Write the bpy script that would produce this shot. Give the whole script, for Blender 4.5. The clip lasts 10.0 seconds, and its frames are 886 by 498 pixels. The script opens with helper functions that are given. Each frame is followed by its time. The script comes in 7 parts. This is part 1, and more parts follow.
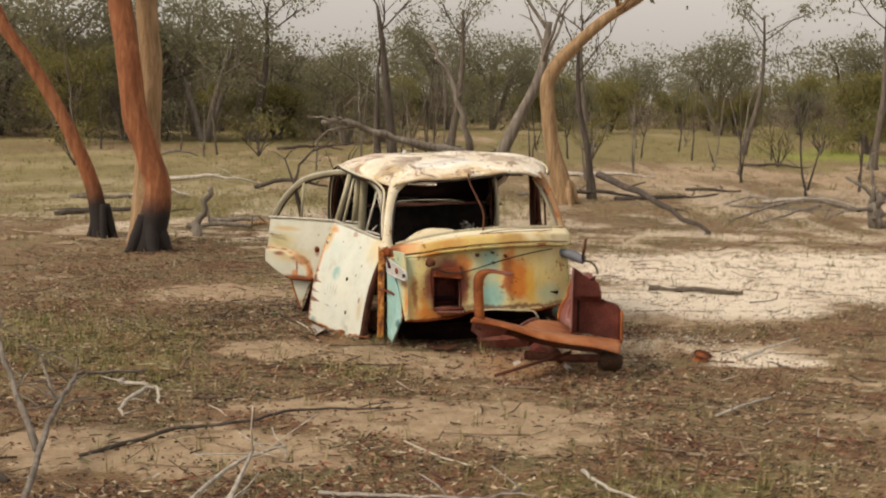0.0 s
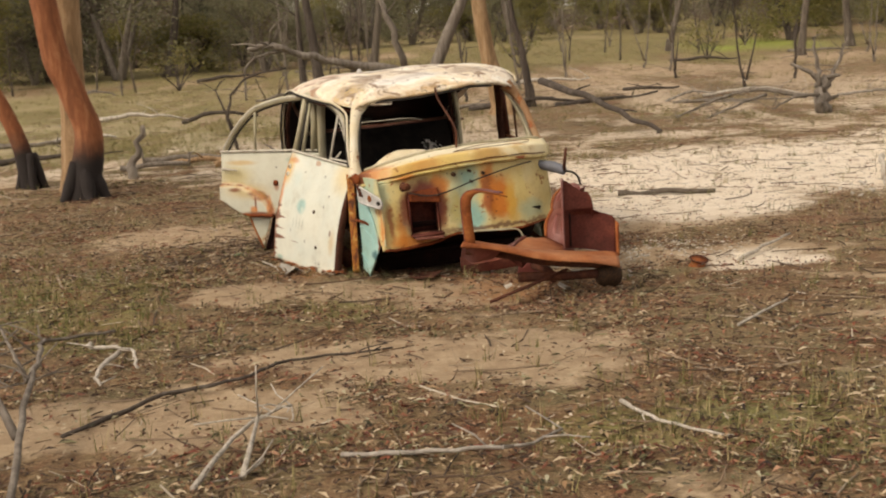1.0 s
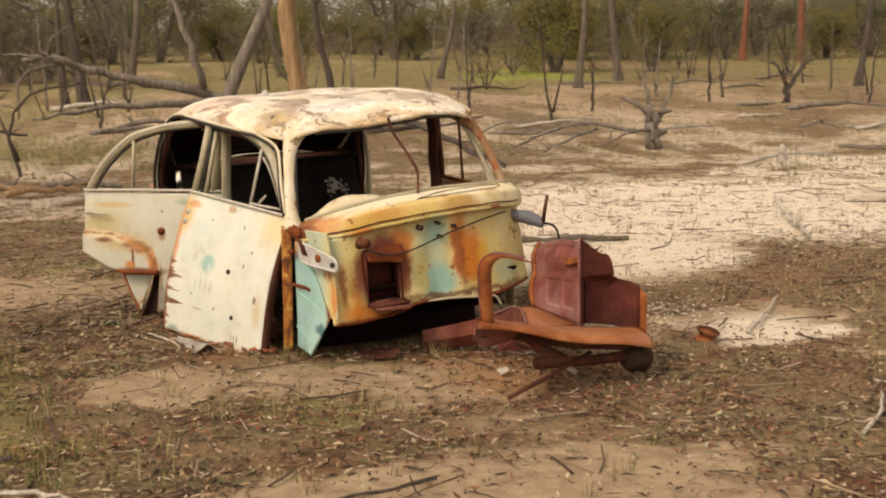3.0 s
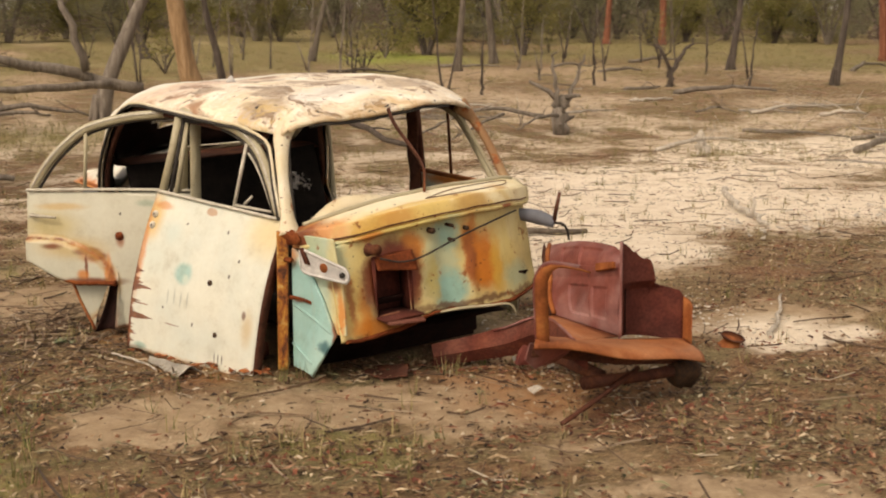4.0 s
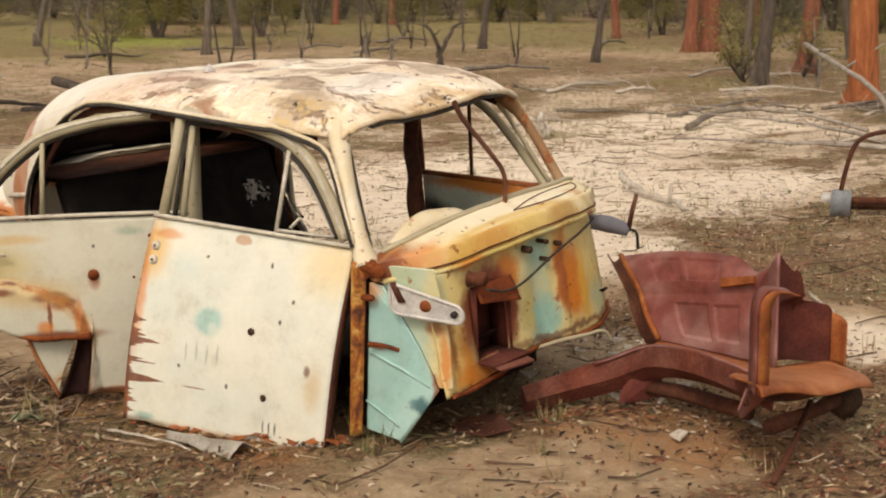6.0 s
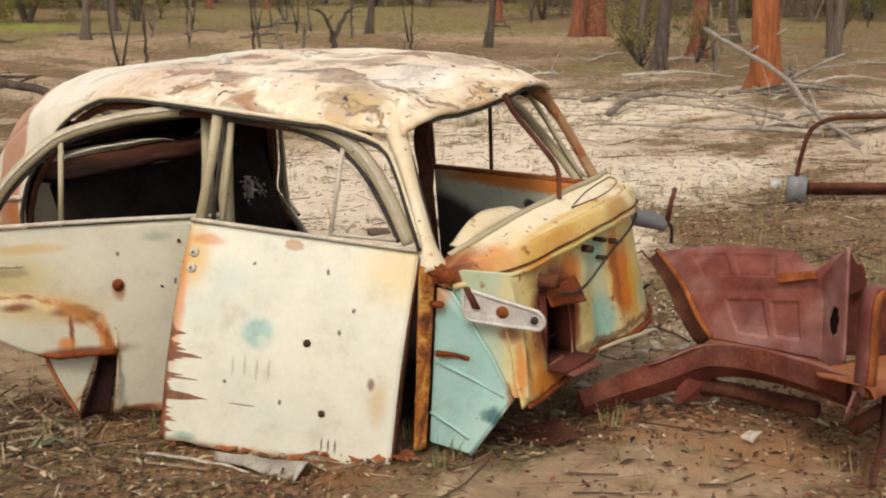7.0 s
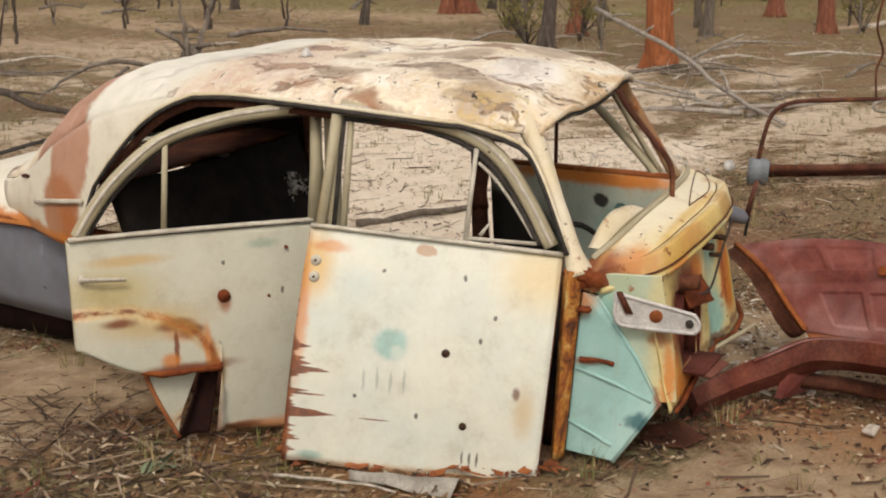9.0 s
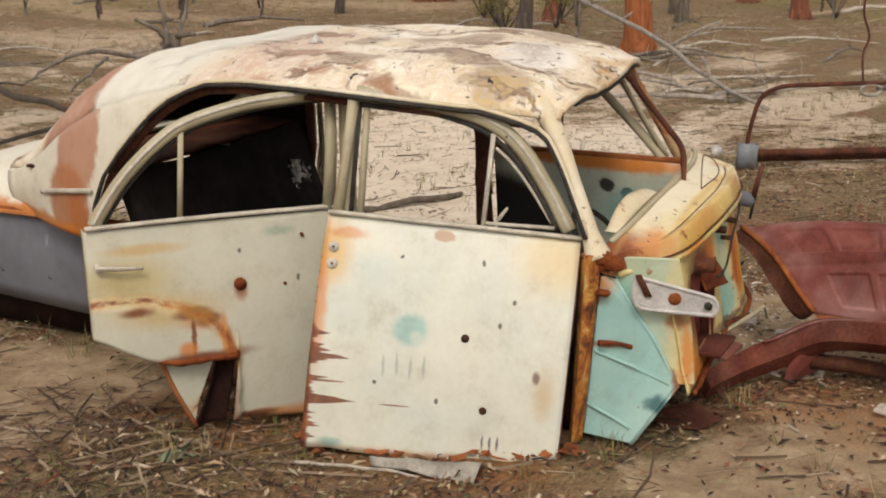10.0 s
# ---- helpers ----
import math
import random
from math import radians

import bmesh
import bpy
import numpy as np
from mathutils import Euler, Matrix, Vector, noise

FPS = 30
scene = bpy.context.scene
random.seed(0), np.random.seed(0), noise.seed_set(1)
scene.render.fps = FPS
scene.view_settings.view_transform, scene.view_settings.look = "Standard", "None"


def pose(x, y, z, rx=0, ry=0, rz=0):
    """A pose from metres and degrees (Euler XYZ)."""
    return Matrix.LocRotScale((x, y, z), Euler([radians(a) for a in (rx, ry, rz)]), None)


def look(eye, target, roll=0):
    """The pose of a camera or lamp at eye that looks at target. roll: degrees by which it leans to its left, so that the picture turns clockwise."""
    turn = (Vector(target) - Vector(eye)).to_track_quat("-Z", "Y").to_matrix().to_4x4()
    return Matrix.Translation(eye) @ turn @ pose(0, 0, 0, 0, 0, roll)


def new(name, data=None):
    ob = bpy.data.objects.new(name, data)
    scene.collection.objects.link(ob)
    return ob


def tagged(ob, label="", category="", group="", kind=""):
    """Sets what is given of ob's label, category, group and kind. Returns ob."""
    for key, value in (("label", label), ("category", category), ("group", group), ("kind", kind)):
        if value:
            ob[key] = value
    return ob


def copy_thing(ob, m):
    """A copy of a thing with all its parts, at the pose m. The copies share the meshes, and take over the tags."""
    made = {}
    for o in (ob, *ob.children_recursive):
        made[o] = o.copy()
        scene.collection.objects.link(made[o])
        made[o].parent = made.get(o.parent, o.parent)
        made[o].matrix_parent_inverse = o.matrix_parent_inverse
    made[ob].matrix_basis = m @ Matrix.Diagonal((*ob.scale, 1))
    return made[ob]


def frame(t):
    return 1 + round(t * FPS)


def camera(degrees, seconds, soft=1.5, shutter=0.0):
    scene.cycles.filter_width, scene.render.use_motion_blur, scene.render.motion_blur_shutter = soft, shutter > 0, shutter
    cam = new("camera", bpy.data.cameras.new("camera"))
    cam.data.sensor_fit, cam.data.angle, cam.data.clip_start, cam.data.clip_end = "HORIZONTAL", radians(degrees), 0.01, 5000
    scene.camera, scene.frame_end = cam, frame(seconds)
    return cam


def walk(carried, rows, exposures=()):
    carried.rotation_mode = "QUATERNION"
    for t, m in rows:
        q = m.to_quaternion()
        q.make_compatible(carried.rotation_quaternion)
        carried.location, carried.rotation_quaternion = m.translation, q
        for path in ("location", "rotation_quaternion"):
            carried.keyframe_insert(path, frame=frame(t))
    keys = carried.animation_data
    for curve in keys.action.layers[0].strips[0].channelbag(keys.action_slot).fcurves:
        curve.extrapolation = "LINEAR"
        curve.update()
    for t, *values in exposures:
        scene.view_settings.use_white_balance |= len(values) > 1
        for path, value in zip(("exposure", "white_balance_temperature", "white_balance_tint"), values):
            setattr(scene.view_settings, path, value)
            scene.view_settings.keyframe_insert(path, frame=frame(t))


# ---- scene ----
cam = camera(40.2, 10.0, soft=2.0, shutter=0.4)
PATH = [
    (0.0, (0.163, 0.29, 1.465), (0.126, 2.281, 1.28), 1.3),
    (0.5, (0.003, 0.671, 1.438), (0.0, 2.655, 1.189), -1.5),
    (1.0, (-0.166, 0.832, 1.44), (-0.086, 2.805, 1.119), -3.2),
    (1.5, (-0.436, 1.221, 1.452), (-0.253, 3.186, 1.127), -2.8),
    (2.0, (-0.71, 1.63, 1.479), (-0.417, 3.586, 1.181), -1.9),
    (2.5, (-1.012, 2.111, 1.475), (-0.604, 4.048, 1.192), -1.3),
    (3.0, (-1.271, 2.647, 1.475), (-0.751, 4.555, 1.176), -1.0),
    (4.5, (-2.047, 3.942, 1.503), (-1.191, 5.717, 1.165), -0.7),
    (5.0, (-2.252, 4.438, 1.493), (-1.292, 6.158, 1.151), -0.8),
    (5.5, (-2.462, 4.852, 1.502), (-1.4, 6.51, 1.15), -1.0),
    (7.0, (-3.058, 5.842, 1.54), (-1.733, 7.286, 1.141), -1.2),
    (7.5, (-3.241, 6.134, 1.59), (-1.848, 7.514, 1.193), -0.5),
    (8.0, (-3.447, 6.427, 1.61), (-1.983, 7.731, 1.213), -0.1),
    (8.5, (-3.534, 6.58, 1.61), (-2.052, 7.856, 1.194), -0.3),
    (9.0, (-3.618, 6.694, 1.617), (-2.118, 7.939, 1.174), -0.7),
    (9.5, (-3.684, 6.777, 1.613), (-2.165, 7.995, 1.156), -0.9),
    (10.0, (-3.719, 6.81, 1.609), (-2.192, 8.017, 1.147), -1.0),
]
LIGHT = [(0.0, -1.18, 7700, 14), (3.0, -1.14, 8600, 18), (5.0, -1.2, 8400, 18), (7.5, -1.26, 7500, 15), (10.0, -1.4, 7350, 16)]
walk(cam, [(t, look(eye, target, roll)) for t, eye, target, roll in PATH], LIGHT)

# ---- sky and sun: bright, thinly overcast ----
SUN_ELEVATION, SUN_ROTATION = radians(44), radians(236)
world = bpy.data.worlds.new("sky")
world.use_nodes = True
scene.world = world
wn = world.node_tree
sky = wn.nodes.new("ShaderNodeTexSky")
sky.sky_type, sky.sun_disc = "NISHITA", False
sky.sun_elevation, sky.sun_rotation = SUN_ELEVATION, SUN_ROTATION
sky.air_density, sky.dust_density, sky.ozone_density = 1.0, 6.0, 1.0
veil = wn.nodes.new("ShaderNodeHueSaturation")
veil.inputs["Saturation"].default_value = 0.10
veil.inputs["Value"].default_value = 3.1
wn.links.new(sky.outputs[0], veil.inputs["Color"])
cloud = wn.nodes.new("ShaderNodeMix")
cloud.data_type, cloud.inputs[0].default_value, cloud.inputs[7].default_value = "RGBA", 0.55, (10.0, 10.2, 10.5, 1)
wn.links.new(veil.outputs[0], cloud.inputs[6])
wn.links.new(cloud.outputs[2], wn.nodes["Background"].inputs["Color"])
wn.nodes["Background"].inputs["Strength"].default_value = 0.15
sun = new("sun", bpy.data.lights.new("sun", "SUN"))
sun.data.energy, sun.data.angle, sun.data.color = 2.6, radians(11), (1.0, 0.93, 0.82)
sun_way = Vector((math.sin(SUN_ROTATION) * math.cos(SUN_ELEVATION), math.cos(SUN_ROTATION) * math.cos(SUN_ELEVATION), math.sin(SUN_ELEVATION)))
sun.matrix_world = look(sun_way * 40, (0, 0, 0))


# ---- node helpers ----
def fresh(name, rough=0.8, metal=0.0):
    m = bpy.data.materials.new(name)
    m.use_nodes = True
    nt = m.node_tree
    b = nt.nodes["Principled BSDF"]
    b.inputs["Roughness"].default_value, b.inputs["Metallic"].default_value = rough, metal
    return m, nt, b


def put(nt, socket, value):
    if isinstance(value, bpy.types.NodeSocket):
        nt.links.new(value, socket)
    elif isinstance(value, (tuple, list)) and len(value) == 3 and socket.type == "RGBA":
        socket.default_value = (*value, 1)
    else:
        socket.default_value = value


def where(nt, kind="Object"):
    return nt.nodes.new("ShaderNodeTexCoord").outputs[kind]


def calc(nt, op, a, b=0.0, clamp=False):
    n = nt.nodes.new("ShaderNodeMath")
    n.operation, n.use_clamp = op, clamp
    put(nt, n.inputs[0], a), put(nt, n.inputs[1], b)
    return n.outputs[0]


def vec(nt, op, a, b=(0, 0, 0)):
    n = nt.nodes.new("ShaderNodeVectorMath")
    n.operation = op
    put(nt, n.inputs[0], a), put(nt, n.inputs[1], b)
    return n.outputs["Value" if op == "LENGTH" else "Vector"]


def grain(nt, co, scale, detail=4.0, rough=0.6, colour=False, warp=0.0):
    n = nt.nodes.new("ShaderNodeTexNoise")
    put(nt, n.inputs["Vector"], co)
    n.inputs["Scale"].default_value, n.inputs["Detail"].default_value = scale, detail
    n.inputs["Roughness"].default_value, n.inputs["Distortion"].default_value = rough, warp
    return n.outputs["Color" if colour else "Fac"]


def step(nt, x, lo, hi):
    n = nt.nodes.new("ShaderNodeMapRange")
    n.interpolation_type = "SMOOTHSTEP"
    put(nt, n.inputs["Value"], x)
    n.inputs["From Min"].default_value, n.inputs["From Max"].default_value = min(lo, hi), max(lo, hi)
    n.inputs["To Min"].default_value, n.inputs["To Max"].default_value = (0, 1) if lo < hi else (1, 0)
    return n.outputs["Result"]


def blend(nt, fac, a, b, how="MIX"):
    n = nt.nodes.new("ShaderNodeMix")
    n.data_type, n.blend_type = "RGBA", how
    put(nt, n.inputs[0], fac), put(nt, n.inputs[6], a), put(nt, n.inputs[7], b)
    return n.outputs[2]


def ramp(nt, fac, stops):
    n = nt.nodes.new("ShaderNodeValToRGB")
    put(nt, n.inputs[0], fac)
    e = n.color_ramp.elements
    while len(e) < len(stops):
        e.new(0.5)
    for i, (at, c) in enumerate(stops):
        e[i].position, e[i].color = at, (*c, 1)
    return n.outputs[0]


def relief(nt, b, height, strength, distance):
    n = nt.nodes.new("ShaderNodeBump")
    n.inputs["Strength"].default_value, n.inputs["Distance"].default_value = strength, distance
    put(nt, n.inputs["Height"], height)
    nt.links.new(n.outputs[0], b.inputs["Normal"])


def stretched(nt, co, by):
    return vec(nt, "MULTIPLY", co, by)


def blot(nt, wobbly, centre, radii, edge=0.35):
    """A stain of its own shape, about centre."""
    d = vec(nt, "DIVIDE", vec(nt, "SUBTRACT", wobbly, centre), radii)
    return step(nt, vec(nt, "LENGTH", d), 1 + edge, 1 - edge)


RUST = (0.30, 0.085, 0.025)
BROWN = (0.12, 0.04, 0.022)


def painted(name, base, tint, stains=(), rust=0.62, specks=0.75, rough=0.5, streak=0.4, wobble=0.035, wob_scale=9.0, drips=None, rings=()):
    """Weathered car paint: two tones, washed-down grime, rust freckles, chips, and stains (colour, centre, radii, edge, strength)."""
    m, nt, b = fresh(name, rough)
    co = where(nt)
    c = blend(nt, step(nt, grain(nt, co, 3.0, 3), 0.35, 0.7), base, tint)
    fine = grain(nt, co, 60, 3)
    c = blend(nt, 0.10, c, ramp(nt, fine, [(0.3, (0.6, 0.57, 0.5)), (0.7, (1, 1, 1))]), "MULTIPLY")
    wash = grain(nt, stretched(nt, co, (22, 22, 2.2)), 1.0, 4, 0.65)
    c = blend(nt, calc(nt, "MULTIPLY", step(nt, wash, 0.56, 0.8), streak), c, (0.42, 0.25, 0.10))
    wob = vec(nt, "ADD", co, vec(nt, "MULTIPLY", vec(nt, "SUBTRACT", grain(nt, co, wob_scale, 4, 0.7, True), (0.5, 0.5, 0.5)), (2 * wobble,) * 3))
    tight = vec(nt, "ADD", co, vec(nt, "MULTIPLY", vec(nt, "SUBTRACT", grain(nt, co, 40, 3, 0.6, True), (0.5, 0.5, 0.5)), (0.012,) * 3))
    for colour, centre, radii, edge, strength in stains:
        k = blot(nt, wob if min(radii) > 0.015 else tight, centre, radii, edge)
        c = blend(nt, calc(nt, "MULTIPLY", k, strength), c, colour)
    for colour, centre, radii, width, strength, seed in rings:
        d = vec(nt, "LENGTH", vec(nt, "DIVIDE", vec(nt, "SUBTRACT", wob, centre), radii))
        worn = step(nt, grain(nt, vec(nt, "ADD", co, (seed, 0, 0)), 9, 5, 0.7), 0.38, 0.58)
        k = calc(nt, "MULTIPLY", step(nt, calc(nt, "ABSOLUTE", calc(nt, "SUBTRACT", d, 0.965)), width, width * 0.3), worn)
        c = blend(nt, calc(nt, "MULTIPLY", k, strength), c, colour)
    if drips:
        edge_at, low, high, reach = drips
        sep = nt.nodes.new("ShaderNodeSeparateXYZ")
        nt.links.new(tight, sep.inputs[0])
        runs = calc(nt, "MAXIMUM", calc(nt, "SUBTRACT", grain(nt, stretched(nt, co, (1.5, 0.0, 26.0)), 1.0, 2, 0.6), 0.40), 0.0)
        runs = calc(nt, "MULTIPLY", runs, runs)
        runs = calc(nt, "MULTIPLY", calc(nt, "MULTIPLY", runs, reach), calc(nt, "MULTIPLY", step(nt, sep.outputs[2], low, low + 0.06), step(nt, sep.outputs[2], high, high - 0.15)))
        k = step(nt, calc(nt, "SUBTRACT", calc(nt, "ADD", runs, 0.012), calc(nt, "SUBTRACT", edge_at, sep.outputs[0])), -0.006, 0.008)
        c = blend(nt, calc(nt, "MULTIPLY", k, 0.92), c, ramp(nt, grain(nt, co, 30, 4), [(0.3, (0.085, 0.024, 0.012)), (0.55, (0.19, 0.05, 0.017)), (0.75, (0.36, 0.12, 0.03))]))
    rusty = ramp(nt, grain(nt, co, 35, 4), [(0.3, BROWN), (0.55, RUST), (0.75, (0.45, 0.17, 0.05))])
    freckle = step(nt, grain(nt, co, 11, 6, 0.72), rust, rust + 0.06)
    c = blend(nt, calc(nt, "MULTIPLY", freckle, 0.85), c, rusty)
    chip = step(nt, grain(nt, co, 48, 2, 0.5), specks, specks + 0.04)
    c = blend(nt, chip, c, (0.05, 0.032, 0.025))
    mottle = grain(nt, co, 8, 9, 0.75)
    c = blend(nt, 0.45, c, ramp(nt, mottle, [(0.32, (0.62, 0.55, 0.45)), (0.47, (0.95, 0.93, 0.89)), (0.62, (1.06, 1.06, 1.05))]), "MULTIPLY")
    scuff = step(nt, grain(nt, stretched(nt, tight, (30, 30, 7)), 1.0, 5, 0.75), 0.70, 0.76)
    c = blend(nt, calc(nt, "MULTIPLY", scuff, 0.55), c, (0.26, 0.15, 0.08))
    put(nt, b.inputs["Base Color"], c)
    put(nt, b.inputs["Roughness"], ramp(nt, calc(nt, "ADD", freckle, calc(nt, "MULTIPLY", fine, 0.3)), [(0.0, (rough - 0.1,) * 3), (1.0, (0.9,) * 3)]))
    relief(nt, b, calc(nt, "ADD", calc(nt, "MULTIPLY", grain(nt, co, 5, 3), 1.0), calc(nt, "MULTIPLY", freckle, -0.12)), 0.25, 0.02)
    return m


def streaked(name, stops, rough=0.75):
    """Bare old metal with rust and paint run down in long upright streaks."""
    m, nt, b = fresh(name, rough)
    co = where(nt)
    n = grain(nt, stretched(nt, co, (15, 15, 8)), 1.0, 7, 0.75, warp=0.6)
    c = ramp(nt, n, stops)
    blotch = grain(nt, co, 13, 6, 0.7)
    c = blend(nt, calc(nt, "MULTIPLY", step(nt, blotch, 0.54, 0.62), 0.85), c, ramp(nt, grain(nt, co, 50, 3), [(0.35, (0.05, 0.018, 0.010)), (0.65, (0.20, 0.06, 0.02))]))
    put(nt, b.inputs["Base Color"], c)
    relief(nt, b, blotch, 0.4, 0.008)
    return m


def rusted(name, dark, mid, light, dust=(0.36, 0.20, 0.16), dusty=0.5, scale=7.0, rough=0.85, bump=0.5, spot=0.45):
    m, nt, b = fresh(name, rough)
    co = where(nt)
    n = grain(nt, co, scale, 6, 0.65, warp=0.4)
    c = ramp(nt, n, [(0.25, dark), (0.5, mid), (0.75, light)])
    b.inputs["Specular IOR Level"].default_value = 0.2
    c = blend(nt, calc(nt, "MULTIPLY", step(nt, grain(nt, co, 2.6, 3), 0.42, 0.65), dusty), c, dust)
    spots = grain(nt, co, 70, 3)
    c = blend(nt, spot, c, ramp(nt, spots, [(0.35, (0.4, 0.35, 0.33)), (0.65, (1.15, 1.1, 1.05))]), "MULTIPLY")
    put(nt, b.inputs["Base Color"], c)
    relief(nt, b, calc(nt, "ADD", n, calc(nt, "MULTIPLY", spots, 0.4)), bump, 0.01)
    return m


def plain(name, a, b2, scale=12.0, rough=0.7, metal=0.0, bump=0.2):
    m, nt, b = fresh(name, rough, metal)
    co = where(nt)
    n = grain(nt, co, scale, 5, 0.65)
    b.inputs["Specular IOR Level"].default_value = 0.25
    c = blend(nt, step(nt, n, 0.3, 0.7), a, b2)
    c = blend(nt, 0.4, c, ramp(nt, grain(nt, co, scale * 7, 2), [(0.3, (0.5, 0.5, 0.5)), (0.7, (1.1, 1.1, 1.1))]), "MULTIPLY")
    put(nt, b.inputs["Base Color"], c)
    relief(nt, b, n, bump, 0.01)
    return m


def barked(name, a, b2, char=0.0, char_to=0.0, scale=1.0):
    """Bark with long upright flakes; char: height to which fire has blackened it."""
    m, nt, b = fresh(name, 0.9)
    co = where(nt)
    n = grain(nt, stretched(nt, co, (14 * scale, 14 * scale, 2.2 * scale)), 1.0, 6, 0.7, warp=0.5)
    c = ramp(nt, n, [(0.28, tuple(v * 0.45 for v in a)), (0.5, a), (0.72, b2)])
    if char_to:
        z = nt.nodes.new("ShaderNodeSeparateXYZ")
        nt.links.new(co, z.inputs[0])
        k = step(nt, calc(nt, "ADD", z.outputs[2], calc(nt, "MULTIPLY", grain(nt, co, 4, 4), 0.35)), char_to, char)
        c = blend(nt, k, c, (0.018, 0.013, 0.012))
    put(nt, b.inputs["Base Color"], c)
    relief(nt, b, n, 0.6, 0.03)
    return m


def leafy(name, stops, rough=0.7, thin=0.0):
    """Leaves or litter: each island takes its own tone; thin ones let light through."""
    m, nt, b = fresh(name, rough)
    g = nt.nodes.new("ShaderNodeNewGeometry")
    c = ramp(nt, g.outputs["Random Per Island"], stops)
    co = where(nt)
    c = blend(nt, 0.5, c, ramp(nt, grain(nt, co, 30, 3), [(0.3, (0.55, 0.55, 0.55)), (0.7, (1.1, 1.1, 1.1))]), "MULTIPLY")
    put(nt, b.inputs["Base Color"], c)
    if thin:
        b.inputs["Specular IOR Level"].default_value = 0.15
        glow = nt.nodes.new("ShaderNodeBsdfTranslucent")
        mix = nt.nodes.new("ShaderNodeMixShader")
        mix.inputs[0].default_value = thin
        nt.links.new(c, glow.inputs["Color"])
        nt.links.new(b.outputs[0], mix.inputs[1]), nt.links.new(glow.outputs[0], mix.inputs[2])
        nt.links.new(mix.outputs[0], nt.nodes["Material Output"].inputs["Surface"])
    return m


# ---- mesh helpers ----
def part(name, bm, material, parent=None, label="", m=None, smooth=True):
    """One mesh object from a bmesh, under a thing or a part."""
    bmesh.ops.recalc_face_normals(bm, faces=bm.faces[:])
    for f in bm.faces:
        f.smooth = smooth
    me = bpy.data.meshes.new(name)
    bm.to_mesh(me)
    bm.free()
    me.materials.append(material)
    ob = new(name, me)
    if parent is not None:
        ob.parent = parent
    if m is not None:
        ob.matrix_local = m
    if label:
        tagged(ob, label)
    return ob


def thing(name, label, category, m=None, group="", kind=""):
    ob = new(name)
    ob.empty_display_size = 0.1
    if m is not None:
        ob.matrix_world = m
    return tagged(ob, label, category, group, kind)


def smooth_line(pts, k=6):
    """Points along a curve through pts."""
    p = [Vector(q) for q in pts]
    if len(p) < 3:
        return p
    p = [2 * p[0] - p[1]] + p + [2 * p[-1] - p[-2]]
    out = []
    for i in range(1, len(p) - 2):
        a, b, c, d = p[i - 1:i + 3]
        for j in range(k):
            t = j / k
            out.append(0.5 * (2 * b + (c - a) * t + (2 * a - 5 * b + 4 * c - d) * t * t + (3 * b - a - 3 * c + d) * t ** 3))
    return out + [p[-2]]


def tube(bm, pts, radii, n=8, squash=1.0, side=None, rough=0.0):
    """A closed tube; squash flattens its section across `side`."""
    pts = [Vector(q) for q in pts]
    if not isinstance(radii, (list, tuple)):
        radii = [radii, radii]
    rings, ref = [], None
    for i, q in enumerate(pts):
        d = (pts[min(i + 1, len(pts) - 1)] - pts[max(i - 1, 0)]).normalized()
        if ref is None:
            ref = Vector(side) if side else d.orthogonal()
        ref = (ref - d * ref.dot(d)).normalized()
        other = d.cross(ref)
        t = i / max(1, len(pts) - 1) * (len(radii) - 1)
        a = min(int(t), len(radii) - 2)
        r = radii[a] + (radii[a + 1] - radii[a]) * (t - a)
        ring = []
        for j in range(n):
            w = 2 * math.pi * j / n
            k = r * (1 + (rough * noise.noise(Vector((q.x * 3 + j * 1.7, q.y * 3, q.z * 3 + j))) if rough else 0))
            ring.append(bm.verts.new(q + ref * (k * math.cos(w)) + other * (k * squash * math.sin(w))))
        rings.append(ring)
    for a, b in zip(rings, rings[1:]):
        for j in range(n):
            bm.faces.new((a[j], a[(j + 1) % n], b[(j + 1) % n], b[j]))
    bm.faces.new(rings[0][::-1]), bm.faces.new(rings[-1])
    return bm


def sheet(f, nu, nv, thick=0.0, keep=None, bm=None):
    """A sheet of metal over u, v in 0..1, with real thickness."""
    own = bmesh.new()
    g = [[own.verts.new(f(i / nu, j / nv)) for j in range(nv + 1)] for i in range(nu + 1)]
    for i in range(nu):
        for j in range(nv):
            if keep is None or keep((i + 0.5) / nu, (j + 0.5) / nv):
                own.faces.new((g[i][j], g[i + 1][j], g[i + 1][j + 1], g[i][j + 1]))
    for v in [v for v in own.verts if not v.link_faces]:
        own.verts.remove(v)
    if thick:
        bmesh.ops.recalc_face_normals(own, faces=own.faces[:])
        bmesh.ops.solidify(own, geom=own.faces[:], thickness=thick)
    return merge(bm, own)


def merge(bm, own):
    if bm is None:
        return own
    me = bpy.data.meshes.new("tmp")
    own.to_mesh(me)
    own.free()
    bm.from_mesh(me)
    bpy.data.meshes.remove(me)
    return bm


def plate(outline, thick, bm=None, bevel=0.0):
    """A flat plate from an outline in space; thick: vector to its other face."""
    own = bmesh.new()
    vs = [own.verts.new(q) for q in outline]
    f = own.faces.new(vs)
    r = bmesh.ops.extrude_face_region(own, geom=[f])
    bmesh.ops.translate(own, verts=[g for g in r["geom"] if isinstance(g, bmesh.types.BMVert)], vec=Vector(thick))
    if bevel:
        bmesh.ops.bevel(own, geom=own.edges[:], offset=bevel, segments=1, affect="EDGES")
    bmesh.ops.triangulate(own, faces=[f for f in own.faces if len(f.verts) > 4])
    return merge(bm, own)


